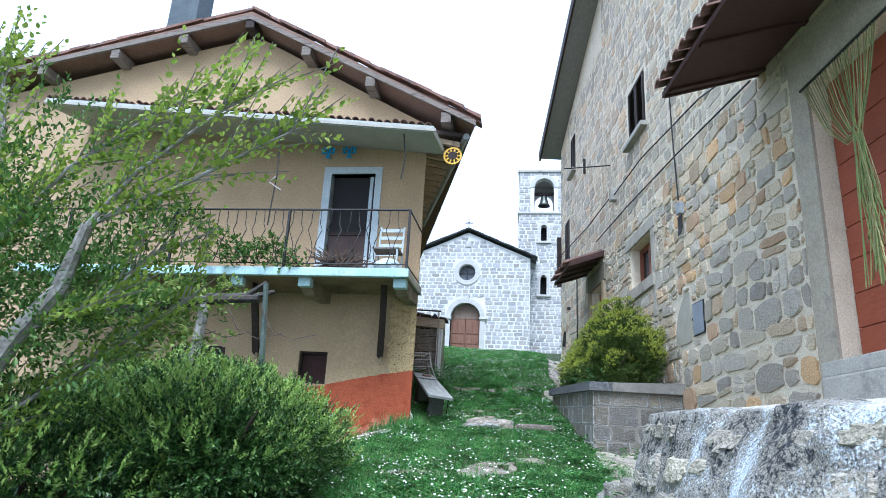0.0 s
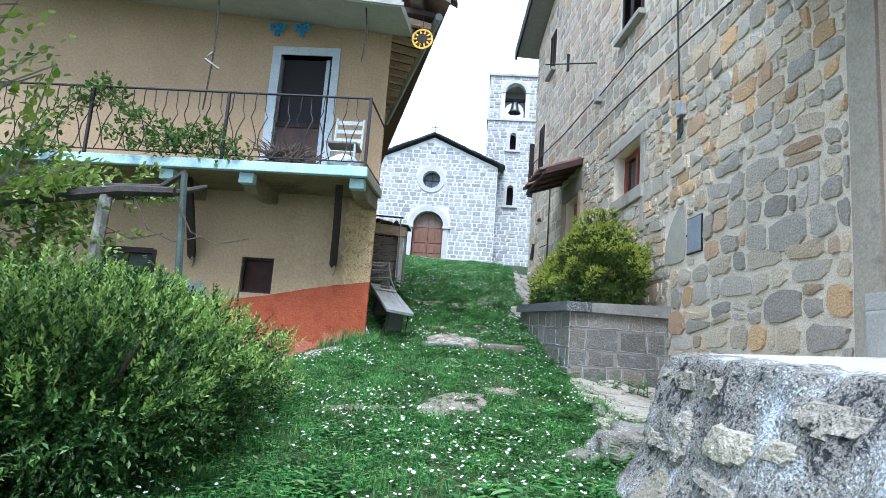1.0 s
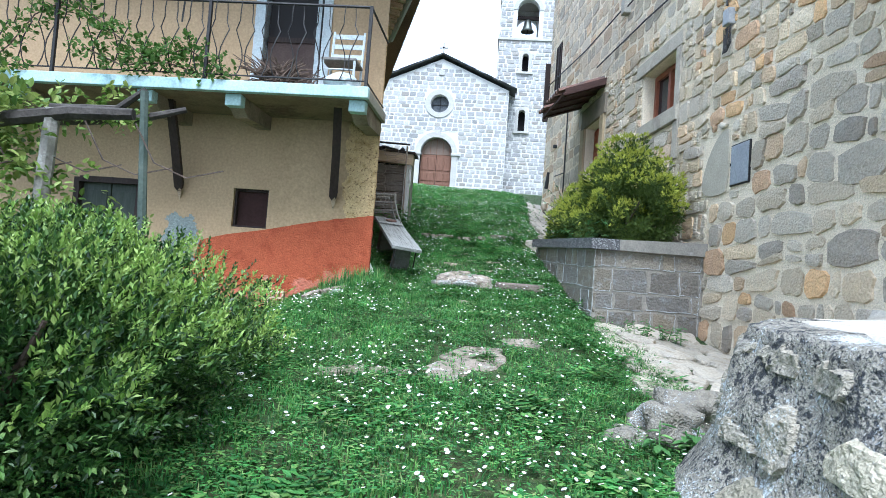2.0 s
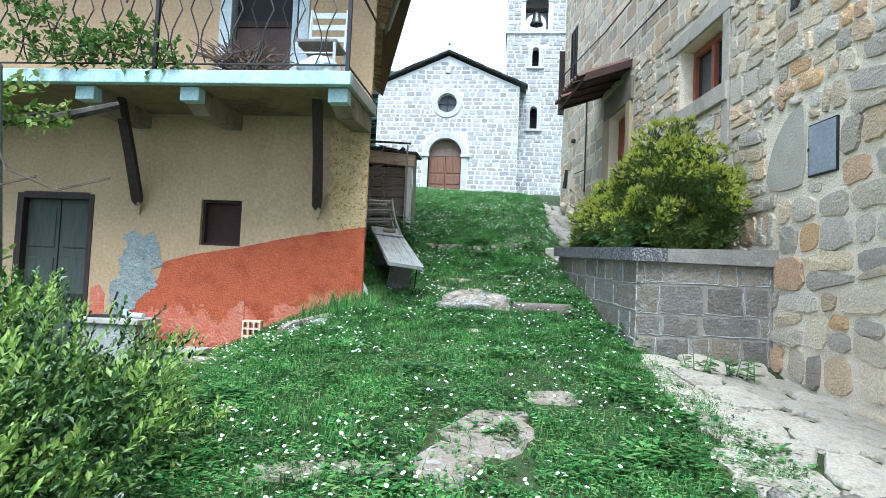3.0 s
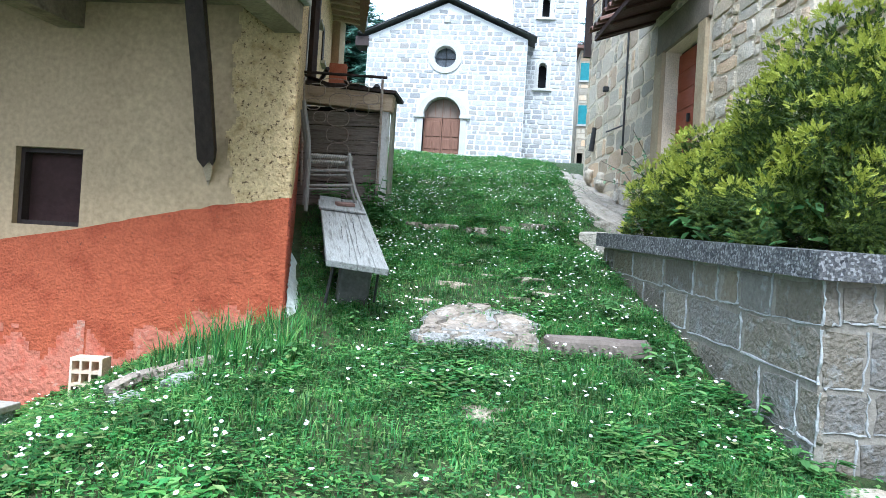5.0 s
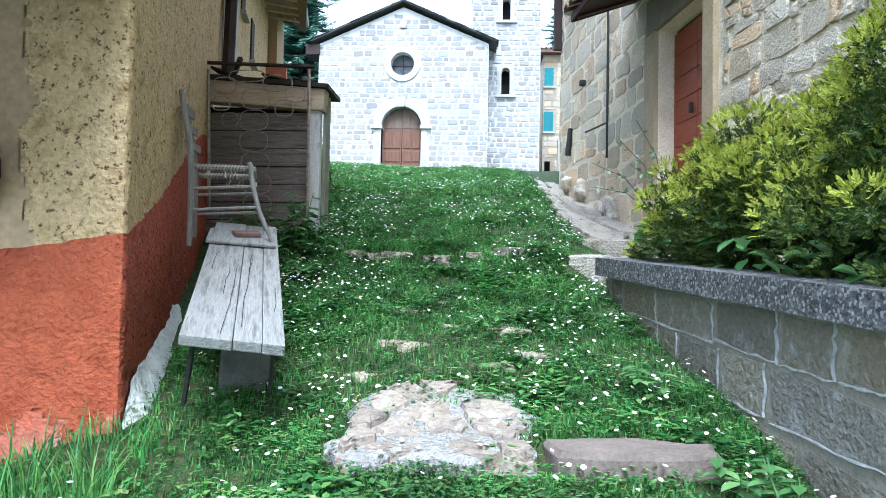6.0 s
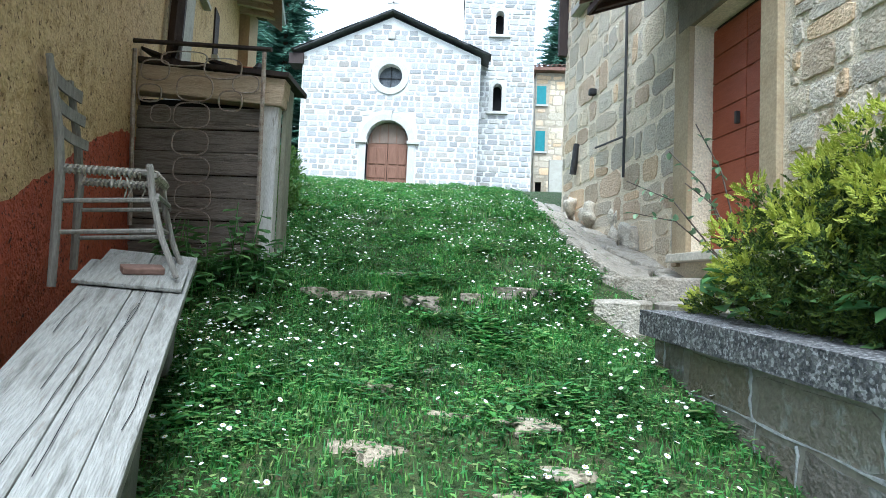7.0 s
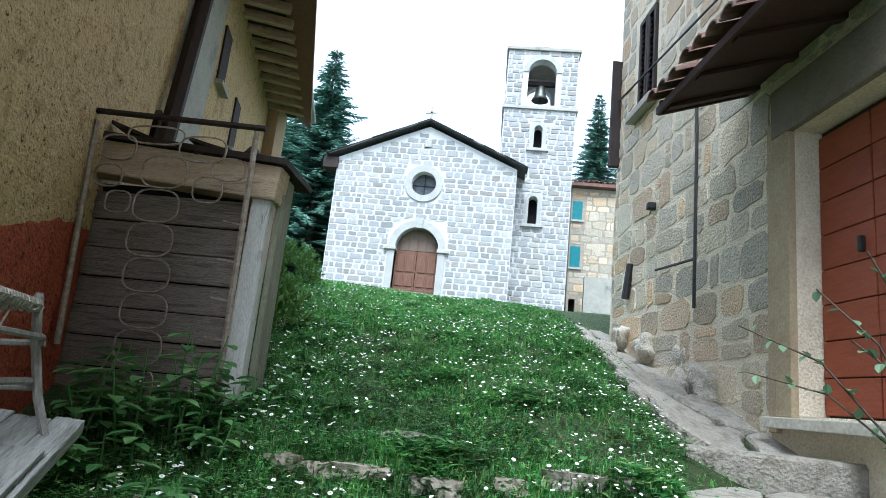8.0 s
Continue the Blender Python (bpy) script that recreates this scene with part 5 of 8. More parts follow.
# ---- planter, terrace and paving ----
def blob(bm, centre, size, r, detail=1, rough=0.18, flat=None, blocky=0.0):
    """A rough boulder; blocky squares it up."""
    made = bmesh.ops.create_icosphere(bm, subdivisions=detail + 1, radius=1.0)["verts"]
    seed = r.uniform(0, 100)
    for v in made:
        v.co = v.co.lerp(v.co * (0.8 / max(abs(v.co.x), abs(v.co.y), abs(v.co.z))), blocky)
        n = 1 + rough * noise.noise(v.co * 1.4 + Vector((seed, 0, 0))) * 2 + blocky * (0.14 * noise.noise(v.co * 4 + Vector((0, seed, 0))) + 0.08 * noise.noise(v.co * 9 + Vector((0, 0, seed))))
        v.co = Vector((v.co.x * n * size[0], v.co.y * n * size[1], v.co.z * n * size[2]))
        if flat is not None and v.co.z > flat:
            v.co.z = flat + (v.co.z - flat) * 0.15
        v.co += Vector(centre)
    return bm


def slab_bm(outline, z0, thick, r, bow=0.012):
    """A worn flat stone: an uneven outline with softened upper edge. outline in x, y."""
    bm = bmesh.new()
    ring = []
    for p, q in zip(outline, outline[1:] + outline[:1]):
        for t in (0.18, 0.5, 0.82):
            ring.append((p[0] + t * (q[0] - p[0]) + r.uniform(-bow, bow), p[1] + t * (q[1] - p[1]) + r.uniform(-bow, bow)))
    cx, cy = sum(p[0] for p in ring) / len(ring), sum(p[1] for p in ring) / len(ring)
    rows = []
    for k, z in ((1.0, -thick), (1.0, -0.02), (0.94, 0.0)):
        rows.append([bm.verts.new((cx + (x - cx) * k, cy + (y - cy) * k, (z0(x, y) if callable(z0) else z0) + z + (r.uniform(-0.006, 0.006) if z == 0 else 0))) for x, y in ring])
    mid = bm.verts.new((cx, cy, (z0(cx, cy) if callable(z0) else z0) + 0.006))
    n = len(ring)
    for a, b in zip(rows, rows[1:]):
        for i in range(n):
            bm.faces.new((a[i], a[(i + 1) % n], b[(i + 1) % n], b[i]))
    for i in range(n):
        bm.faces.new((rows[2][i], rows[2][(i + 1) % n], mid))
    bm.faces.new(rows[0][::-1])
    return bm


planter = thing("stone_planter", STONE, "grey stone block planter wall with a pebbled cement coping", "planter", kind="structure")
P0, P1, PD = 2.84, 6.15, 1.30


def coping_z(s):
    return 2.78 + (s - P0) * 0.055


PEBBLE = pieces("pebbled_coping", [(0.05, 0.05, 0.055), (0.34, 0.34, 0.34), (0.03, 0.03, 0.035), (0.08, 0.077, 0.075), (0.14, 0.137, 0.133)], per="island", scale=30, fine=80, bump=0.9)
t = PEBBLE.node_tree
vor = t.nodes.new("ShaderNodeTexVoronoi")
vor.inputs["Scale"].default_value = 92
t.links.new(t.nodes["Texture Coordinate"].outputs["Object"], vor.inputs["Vector"])
sep = t.nodes.new("ShaderNodeSeparateColor")
t.links.new(vor.outputs["Color"], sep.inputs["Color"])
t.links.new(sep.outputs["Red"], t.nodes["Color Ramp.001"].inputs["Fac"])


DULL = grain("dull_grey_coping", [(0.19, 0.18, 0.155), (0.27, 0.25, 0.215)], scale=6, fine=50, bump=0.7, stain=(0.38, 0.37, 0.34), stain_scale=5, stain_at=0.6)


def build_planter():
    bm = bmesh.new()
    prism(bm, [(P0 + 0.05, 1.0), (P1 - 0.05, 1.4), (P1 - 0.05, coping_z(P1) - 0.12), (P0 + 0.05, coping_z(P0) - 0.12)], PD - 0.28, PD - 0.045)
    prism(bm, [(0.0, 1.0), (PD - 0.28, 1.0), (PD - 0.28, coping_z(P0) - 0.12), (0.0, coping_z(P0) - 0.12)], P0 + 0.05, P0 + 0.28, axis="x")
    prism(bm, [(0.0, 1.6), (PD - 0.28, 1.6), (PD - 0.28, coping_z(P1) - 0.12), (0.0, coping_z(P1) - 0.12)], P1 - 0.28, P1 - 0.05, axis="x")
    part("core", bm, grain("pale_wall_joint", [(0.22, 0.20, 0.165), (0.31, 0.285, 0.24)], scale=6, fine=50, bump=0.6), planter)
    bm = prism(bmesh.new(), [(P0 - 0.02, coping_z(P0) - 0.12), (P1 + 0.02, coping_z(P1) - 0.12), (P1 + 0.02, coping_z(P1)), (P0 - 0.02, coping_z(P0))], PD - 0.30, PD + 0.02)
    part("coping", bm, PEBBLE, planter, "pebbled cement coping")
    z0, z1 = coping_z(P0), coping_z(P1)
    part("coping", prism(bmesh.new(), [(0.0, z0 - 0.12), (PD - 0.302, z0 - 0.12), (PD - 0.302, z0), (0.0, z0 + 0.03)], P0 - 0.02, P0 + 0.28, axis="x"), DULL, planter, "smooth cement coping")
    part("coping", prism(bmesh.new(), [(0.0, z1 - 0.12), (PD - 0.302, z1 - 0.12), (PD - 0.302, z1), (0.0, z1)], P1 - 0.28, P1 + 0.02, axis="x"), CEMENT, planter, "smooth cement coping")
    part("soil", prism(bmesh.new(), [(P0 + 0.2, 2.4), (P1 - 0.2, 2.5), (P1 - 0.2, coping_z(P1) - 0.06), (P0 + 0.2, coping_z(P0) - 0.06)], 0.0, PD - 0.27), grain("dark_soil", [(0.03, 0.022, 0.015), (0.06, 0.045, 0.03)], scale=10, fine=60), planter)


build_planter()

# raised terrace before the near door
terrace = thing("terrace", STONE, "raised terrace with a lichen-covered rubble retaining wall", "terrace", kind="structure")


def brow(s):
    """Fall of the terrace's top towards its near end."""
    return 0.042 * min(0.0, s + 1.5)


def rough_wall(line, z0, z1, r, step=0.04, deep=0.06):
    """A rugged stone face that follows a line of (x, y), from z0 up to z1, with a rounded brow that turns back to a level top."""
    pts = []
    for (xa, ya), (xb, yb) in zip(line, line[1:]):
        n = max(1, int(math.dist((xa, ya), (xb, yb)) / step))
        pts += [((xa + (xb - xa) * k / n, ya + (yb - ya) * k / n), Vector((yb - ya, -(xb - xa), 0)).normalized()) for k in range(n)]
    rows = int((z1 - z0) / step)
    bm = bmesh.new()
    grid = []
    for (x, y), out in pts:
        col = []
        for k in range(rows + 7):
            z = min(z0 + step * k, z1)
            back = 0.0 if k <= rows else (k - rows) * 0.09
            p = Vector((x, y, z))
            cell = noise.cell_vector(Vector((p.x * 2.2 + p.y * 1.1, 0, p.z * 3.0)))
            d = deep * (noise.noise(p * 1.6) + 0.6 * noise.noise(p * 4.2) + 0.3 * noise.noise(p * 11) + 0.2 * noise.noise(p * 24)) + 0.03 * (cell.x - 0.5)
            batter = 0.8 * max(0.0, (z1 - z) / (z1 - z0)) ** 1.15
            top = 0.03 * noise.noise(p * 5) if k > rows - 2 else 0.0
            col.append(bm.verts.new(p + out * (d * (1.0 if k <= rows else max(0, 1 - 0.4 * (k - rows))) + batter - back) + Vector((0, 0, top + brow(x) * (z - z0) / (z1 - z0)))))
        grid.append(col)
    for a, b in zip(grid, grid[1:]):
        for k in range(len(a) - 1):
            bm.faces.new((a[k], b[k], b[k + 1], a[k + 1]))
    return bm


part("core", prism(bmesh.new(), [(-1.75, 1.60), (-1.3, 1.1), (0.1, 0.02), (-9, 0.02), (-9, 1.9)], 0.2, 1.72, axis="z"), LICHEN, terrace)
TERRACE_LINE = [(0.25, 0.06), (-0.4, 0.68), (-1.05, 1.32), (-1.42, 1.74), (-1.62, 1.88), (-2.6, 1.97), (-4.6, 2.17), (-8.9, 2.5)]
part("rough_face", rough_wall(TERRACE_LINE, 0.45, 2.11, random.Random(3)), LICHEN, terrace, "lichen-covered rough stone face", smooth=True)
def paving_top():
    """Pale cement laid over the top, worn to an uneven edge just behind the brow."""
    bm, rows = bmesh.new(), []
    for k in range(90):
        a = 0.2 - 9.1 * k / 89
        reach = lerp_table([(-8.9, 2.38), (-4.6, 2.05), (-2.6, 1.85), (-1.66, 1.74), (-1.42, 1.58), (-1.05, 1.16), (-0.4, 0.52), (0.2, 0.05)], a) + 0.05 * noise.noise(Vector((a * 2.3, 0, 4))) + 0.03 * noise.noise(Vector((a * 8, 0, 9)))
        rows.append([bm.verts.new((a, max(0.02, reach * f), 2.115 + 0.08 * (1 - f) + brow(a) * (0.35 + 0.65 * f) + 0.008 * noise.noise(Vector((a * 5, f * 9, 2))) - (0.05 if f == 1 else 0))) for f in (0.0, 0.25, 0.5, 0.7, 0.85, 0.95, 0.985, 1.0)])
    for p, q in zip(rows, rows[1:]):
        for k in range(7):
            bm.faces.new((p[k], p[k + 1], q[k + 1], q[k]))
    return bm


part("paving_top", paving_top(), grain("white_cement_top", [(0.42, 0.385, 0.315), (0.58, 0.54, 0.465)], scale=5, fine=50, bump=0.8, stain=(0.36, 0.33, 0.28), stain_scale=3), terrace, "pale cement paving", smooth=True)
TERRACE_STONE = lichen_rock("lichened_wall_stone", [(0.24, 0.225, 0.195), (0.38, 0.34, 0.265), (0.31, 0.29, 0.245)], 0.58, 0.60)
TAN_STONE = pieces("tan_wall_stone", [(0.38, 0.345, 0.255), (0.34, 0.305, 0.235)], scale=9, fine=60, bump=1.0, stain=(0.50, 0.53, 0.54), stain_scale=45, stain_at=0.56, dist=0.025)


def terrace_at(u, out, z):
    """A place u metres along the foot of the terrace, out metres off its mean face, at height z."""
    line = TERRACE_LINE
    for (xa, ya), (xb, yb) in zip(line, line[1:]):
        n = math.dist((xa, ya), (xb, yb))
        if u <= n or (xb, yb) == line[-1]:
            break
        u -= n
    way = Vector((xb - xa, yb - ya, 0)) / n
    p = Vector((xa, ya, z)) + way * u
    d = 0.06 * (noise.noise(p * 1.6) + 0.6 * noise.noise(p * 4.2)) + 0.8 * max(0.0, (2.11 - z) / 1.66) ** 1.15
    return p + Vector((way.y, -way.x, 0)) * (d + out) + Vector((0, 0, brow(p.x) * (z - 0.45) / 1.66))


r10 = random.Random(77)
for poly in squared_rubble(1.6, 6.6, 0.9, 2.02, 0.42, 0.27, r10):
    if r10.random() < 0.5:
        continue
    c = (sum(p[0] for p in poly) / len(poly), sum(p[1] for p in poly) / len(poly))
    poly = smoothed([(c[0] + (u - c[0]) * 0.9, c[1] + (z - c[1]) * 0.9) for u, z in poly], 2)
    lift, grid, bm = r10.uniform(0.006, 0.018), {}, bmesh.new()
    n, m = int((max(p[0] for p in poly) - min(p[0] for p in poly)) / 0.02) + 2, int((max(p[1] for p in poly) - min(p[1] for p in poly)) / 0.02) + 2
    u0, z0 = min(p[0] for p in poly) - 0.01, min(p[1] for p in poly) - 0.01
    faces = [(i, j) for i in range(n) for j in range(m) if inside((u0 + 0.02 * (i + 0.5) + r10.uniform(-0.008, 0.008), z0 + 0.02 * (j + 0.5) + r10.uniform(-0.008, 0.008)), poly)]
    for i, j in faces:
        for k in ((i, j), (i + 1, j), (i + 1, j + 1), (i, j + 1)):
            grid[k] = grid.get(k, 0) + 1
    for (i, j), shared in list(grid.items()):
        u, z = u0 + 0.02 * i, z0 + 0.02 * j
        p = Vector(((u, 0.0, z)))
        q = terrace_at(u, 0.0, z)
        fine = 0.06 * (0.3 * noise.noise(p * 11) + 0.2 * noise.noise(p * 24)) + 0.012 * noise.noise(p * 40)
        grid[(i, j)] = bm.verts.new(terrace_at(u, fine * 0.7 + (lift if shared == 4 else -0.03), z))
    for i, j in faces:
        bm.faces.new((grid[(i, j)], grid[(i + 1, j)], grid[(i + 1, j + 1)], grid[(i, j + 1)]))
    if faces:
        part("stone", bm, TAN_STONE if r10.random() < 0.3 else TERRACE_STONE, terrace)

# ---- step, kerb and stones in the grass ----
path = thing("stone_path", Matrix(), "sunken stone steps and slabs in a grassy path", "path", kind="structure")
PALE = grain("pale_crusted_stone", [(0.22, 0.18, 0.135), (0.31, 0.26, 0.205), (0.19, 0.165, 0.14)], scale=6, fine=50, bump=0.8, stain=(0.45, 0.43, 0.395), stain_scale=6, stain_at=0.56, per="object", vary=0.12, dist=0.02)
KERB = grain("dark_kerb_stone", [(0.15, 0.12, 0.10), (0.22, 0.18, 0.15)], scale=6, fine=50, bump=0.6)
r9 = random.Random(9)
SUNK = grain("sunken_brown_stone", [(0.30, 0.25, 0.18), (0.42, 0.36, 0.27)], scale=9, fine=50, bump=1.0, stain=(0.52, 0.49, 0.43), stain_scale=6, stain_at=0.58, dist=0.02)
part("step_bed", slab_bm([(0.40, 8.66), (0.56, 8.59), (0.80, 8.60), (1.0, 8.57), (1.22, 8.62), (1.20, 8.8), (1.26, 9.0), (1.14, 9.14), (1.16, 9.26), (0.98, 9.22), (0.80, 9.34), (0.66, 9.2), (0.50, 9.22), (0.46, 9.0)], lambda u, v: 2.19 + 0.25 * max(0.0, v - 8.78) + 0.012 * noise.noise(Vector((u * 9, v * 9, 0))), 0.45, r9, 0.04), grain("white_lime_bed", [(0.27, 0.26, 0.235), (0.42, 0.41, 0.385)], scale=14, fine=60, bump=1.0, stain=(0.34, 0.29, 0.22), stain_scale=9, dist=0.03), path)
for poly in rubble(0.47, 1.20, 8.60, 9.30, 0.21, 0.16, random.Random(4), 0.45):
    c = (sum(p[0] for p in poly) / len(poly), sum(p[1] for p in poly) / len(poly))
    if len(poly) < 4 or area(poly) < 0.010:
        continue
    if c[1] > 9.12 and abs(c[0] - 0.82) > 0.25:
        continue
    up = r9.uniform(-0.008, 0.016)
    part("step_stone", slab_bm([(c[0] + (p[0] - c[0]) * 0.86, c[1] + (p[1] - c[1]) * 0.86) for p in poly], lambda u, v: 2.203 + up + 0.25 * max(0.0, v - 8.78) + 0.014 * noise.noise(Vector((u * 11, v * 11, 4))), 0.1, r9, 0.014), PALE, path)
for poly in rubble(0.46, 1.22, 1.95, 2.19, 0.26, 0.15, random.Random(14), 0.3):
    verts, faces = [], []
    add_stone(verts, faces, poly, 0.010, 0.025, r9, 0.16)
    me = rows_mesh("riser_stone", [(x, 8.622 - y, z) for x, y, z in verts], faces, PALE)
    new("riser_stone", me).parent = path
part("kerb", slab_bm([(1.25, 8.61), (1.5, 8.58), (1.86, 8.62), (1.9, 8.8), (1.55, 8.84), (1.25, 8.82)], 2.215, 0.4, r9, 0.02), KERB, path, "dark stone kerb")
for x, y, a, b in ((0.46, 8.2, 0.14, 0.09), (0.91, 7.7, 0.17, 0.11), (0.51, 10.38, 0.12, 0.09), (0.55, 9.85, 0.14, 0.10), (1.17, 10.1, 0.14, 0.14), (0.84, 10.15, 0.14, 0.07), (0.75, 10.6, 0.10, 0.07), (1.25, 9.75, 0.10, 0.09), (0.42, 9.45, 0.12, 0.08), (1.12, 9.6, 0.12, 0.07), (-1.3, 7.2, 0.3, 0.08), (-1.55, 6.7, 0.32, 0.08), (2.2, 7.0, 0.2, 0.12)):
    part("flat_stone", blob(bmesh.new(), (x, y, ground_z(x, y) - 0.034), (a, b, 0.055), r9, 2, 0.45, flat=0.036), SUNK, path, smooth=True)
for x, y, a, b, h in ((0.27, 11.50, 0.19, 0.06, 0.07), (0.66, 11.46, 0.14, 0.07, 0.085), (1.19, 11.58, 0.16, 0.06, 0.07), (0.45, 11.9, 0.13, 0.1, 0.05), (0.95, 11.52, 0.09, 0.05, 0.06), (1.45, 11.6, 0.10, 0.05, 0.06), (-0.02, 11.52, 0.10, 0.05, 0.06)):
    part("edging_stone", blob(bmesh.new(), (x, y, ground_z(x, y) - 0.012), (a, b, h), r9, 2, 0.42, flat=h * 0.7), pieces("edging_stone", [(0.26, 0.22, 0.17), (0.22, 0.21, 0.20), (0.32, 0.27, 0.2)], scale=8, fine=50, bump=0.7), path)
for poly in ([(0.84, 4.25), (1.02, 4.2), (1.2, 4.55), (0.98, 4.8), (0.84, 4.65)], [(0.90, 4.84), (1.22, 4.6), (1.40, 4.9), (1.36, 5.3), (1.05, 5.25)], [(0.18, 4.15), (0.5, 4.28), (0.46, 4.42), (0.2, 4.34)], [(0.52, 4.3), (0.8, 4.34), (0.78, 4.46), (0.55, 4.42)], [(1.3, 5.5), (1.7, 5.6), (1.66, 5.8), (1.34, 5.74)]):
    part("path_slab", slab_bm(poly, lambda u, v: ground_z(u, v) + 0.018, 0.2, r9, 0.05), PALE, path)
# slab path by the stone house
for poly in ([(1.62, 11.55), (2.05, 11.42), (2.3, 12.5), (1.98, 12.6)], [(2.07, 11.40), (2.95, 11.25), (2.92, 12.38), (2.33, 12.48)]):
    part("path_slab", slab_bm(poly, 3.0, 0.4, r9, 0.03), DARK_PAVING, path)
part("step_slab", slab_bm([(1.9, 12.62), (2.4, 12.5), (2.92, 12.40), (2.84, 12.75), (1.95, 12.95)], 3.18, 0.4, r9, 0.03), DARK_PAVING, path)
for poly in rubble(1.85, 3.0, 12.85, 17.3, 0.55, 0.62, random.Random(16), 0.35):
    c = (sum(p[0] for p in poly) / len(poly), sum(p[1] for p in poly) / len(poly))
    if c[0] > 2.95 - 0.15 * (c[1] - 12.8) or area(poly) < 0.03:
        continue
    up = r9.uniform(0.06, 0.09)
    lean = r9.uniform(-0.07, 0.07)
    part("path_slab", slab_bm([(c[0] + (p[0] - c[0]) * 0.91, c[1] + (p[1] - c[1]) * 0.91) for p in poly], lambda u, v: ground_z(u, v) + up + lean * (u - c[0]) + 0.012 * noise.noise(Vector((u * 7, v * 7, 0))), 0.3, r9, 0.035), DARK_PAVING, path)
for poly in rubble(2.3, 3.95, 4.1, 8.0, 0.42, 0.36, random.Random(15), 0.4):
    c = (sum(p[0] for p in poly) / len(poly), sum(p[1] for p in poly) / len(poly))
    if area(poly) < 0.012 or (STONE.inverted() @ Vector((c[0], c[1], 0))).y < 0.0 or ((STONE.inverted() @ Vector((c[0], c[1], 0))).x > P0 + 0.02):
        continue
    up = r9.uniform(0.015, 0.05)
    part("path_slab", slab_bm([(c[0] + (p[0] - c[0]) * 0.96, c[1] + (p[1] - c[1]) * 0.96) for p in poly], lambda u, v: ground_z(u, v) + up, 0.2, r9, 0.03), PAVING, path)
WALL_ROCK = grain("pale_foundation_stone", [(0.46, 0.41, 0.325), (0.60, 0.545, 0.44), (0.40, 0.36, 0.30)], scale=9, fine=55, bump=1.0, stain=(0.30, 0.27, 0.22), stain_scale=7, stain_at=0.60, dist=0.02)
FOOT_ROCK = lichen_rock("grey_foot_rock", [(0.15, 0.14, 0.12), (0.27, 0.245, 0.195), (0.20, 0.19, 0.165)], 0.63, 0.60)
# boulders: foot of the terrace and foot of the stone house
for x, y, z, size in ((2.0, 3.75, 1.36, (0.14, 0.15, 0.10)), (2.55, 4.2, 1.5, (0.28, 0.2, 0.14)), (2.25, 3.85, 1.44, (0.2, 0.2, 0.16)), (2.74, 14.3, 3.60, (0.22, 0.26, 0.2)), (2.66, 14.9, 3.78, (0.18, 0.32, 0.24)), (2.50, 15.65, 3.96, (0.20, 0.34, 0.2)), (2.40, 16.4, 4.14, (0.2, 0.4, 0.2))):
    ob = part("boulder", blob(bmesh.new(), (0, 0, 0), size, r9, 3, 0.3, blocky=0.75), FOOT_ROCK if y < 5 else WALL_ROCK, None, smooth=True)
    ob.location = (x, y, z)
    tagged(ob, "rough grey lichen-spotted boulder by the wall", "boulder", "boulders at wall feet")

# pale weathered stones by the foot of the ochre wall
PALE_ROCK = grain("pale_grey_rock", [(0.27, 0.27, 0.255), (0.40, 0.40, 0.375)], scale=9, fine=60, bump=0.8, stain=(0.25, 0.24, 0.20), stain_scale=8, stain_at=0.6)
for x, y, size, turn in ((-0.62, 7.80, (0.10, 0.032, 0.04), 50), (-0.80, 7.66, (0.075, 0.036, 0.036), 40)):
    ob = part("pale_stone", blob(bmesh.new(), (0, 0, 0), size, r9, 2, 0.25, blocky=0.3), PALE_ROCK, None, smooth=True)
    ob.matrix_world = pose(x, y, ground_z(x, y) + size[2] * 0.4, 0, -8, turn)
    tagged(ob, "long pale grey stone lying in the grass", "stone", "stones by the ochre wall")

# ---- bench along the side wall: two old planks on rough supports ----
bench = thing("bench", Matrix.Translation((-0.12, 8.6, 2.60)) @ Matrix.Rotation(math.atan2(0.34, 1.0), 4, "Z") @ Matrix.Rotation(radians(15.5), 4, "X") @ Matrix.Rotation(radians(3.5), 4, "Y"), "weathered grey plank bench on rough supports", "bench")
for a, b, e in ((0.0, 0.192, 0.0), (0.194, 0.30, 0.02), (0.3015, 0.385, 0.0)):
    bm = boxed(a, b, 0.0, 2.05 - e, -0.045, rnd.uniform(-0.003, 0.003), bevel=0.006)
    for vert in bm.verts:
        if vert.co.y < 0.5:
            vert.co.y += e * 0.3 - 0.18 * vert.co.x
    part("plank", bm, GREY_WOOD, bench)
cracks = bmesh.new()
for x, y, n in ((0.15, 0.02, 9), (0.215, 0.1, 13), (0.23, 0.9, 4), (0.125, 0.5, 5), (0.05, 0.9, 4), (0.35, 0.3, 4)):
    pts = [(x + rnd.uniform(-0.005, 0.005) + 0.003 * k, y + 0.12 * k) for k in range(n)]
    for p, q in zip(pts, pts[1:]):
        cracks.faces.new([cracks.verts.new((u, v, 0.0045)) for u, v in ((p[0] - 0.0012, p[1]), (p[0] + 0.0012, p[1]), (q[0] + 0.001, q[1]), (q[0] - 0.001, q[1]))])
part("cracks", cracks, BLACK, bench)["kind"] = "stuff"
# concrete colour darkened to carry the shade under the bench
SHADE_CONCRETE = grain("shade_dark_concrete", [(0.09, 0.09, 0.08), (0.15, 0.15, 0.135)], scale=5, fine=50, bump=0.6)
part("support", boxed(0.14, 0.36, 0.45, 0.65, -0.6, -0.046, bevel=0.02), SHADE_CONCRETE, bench, "concrete block support")
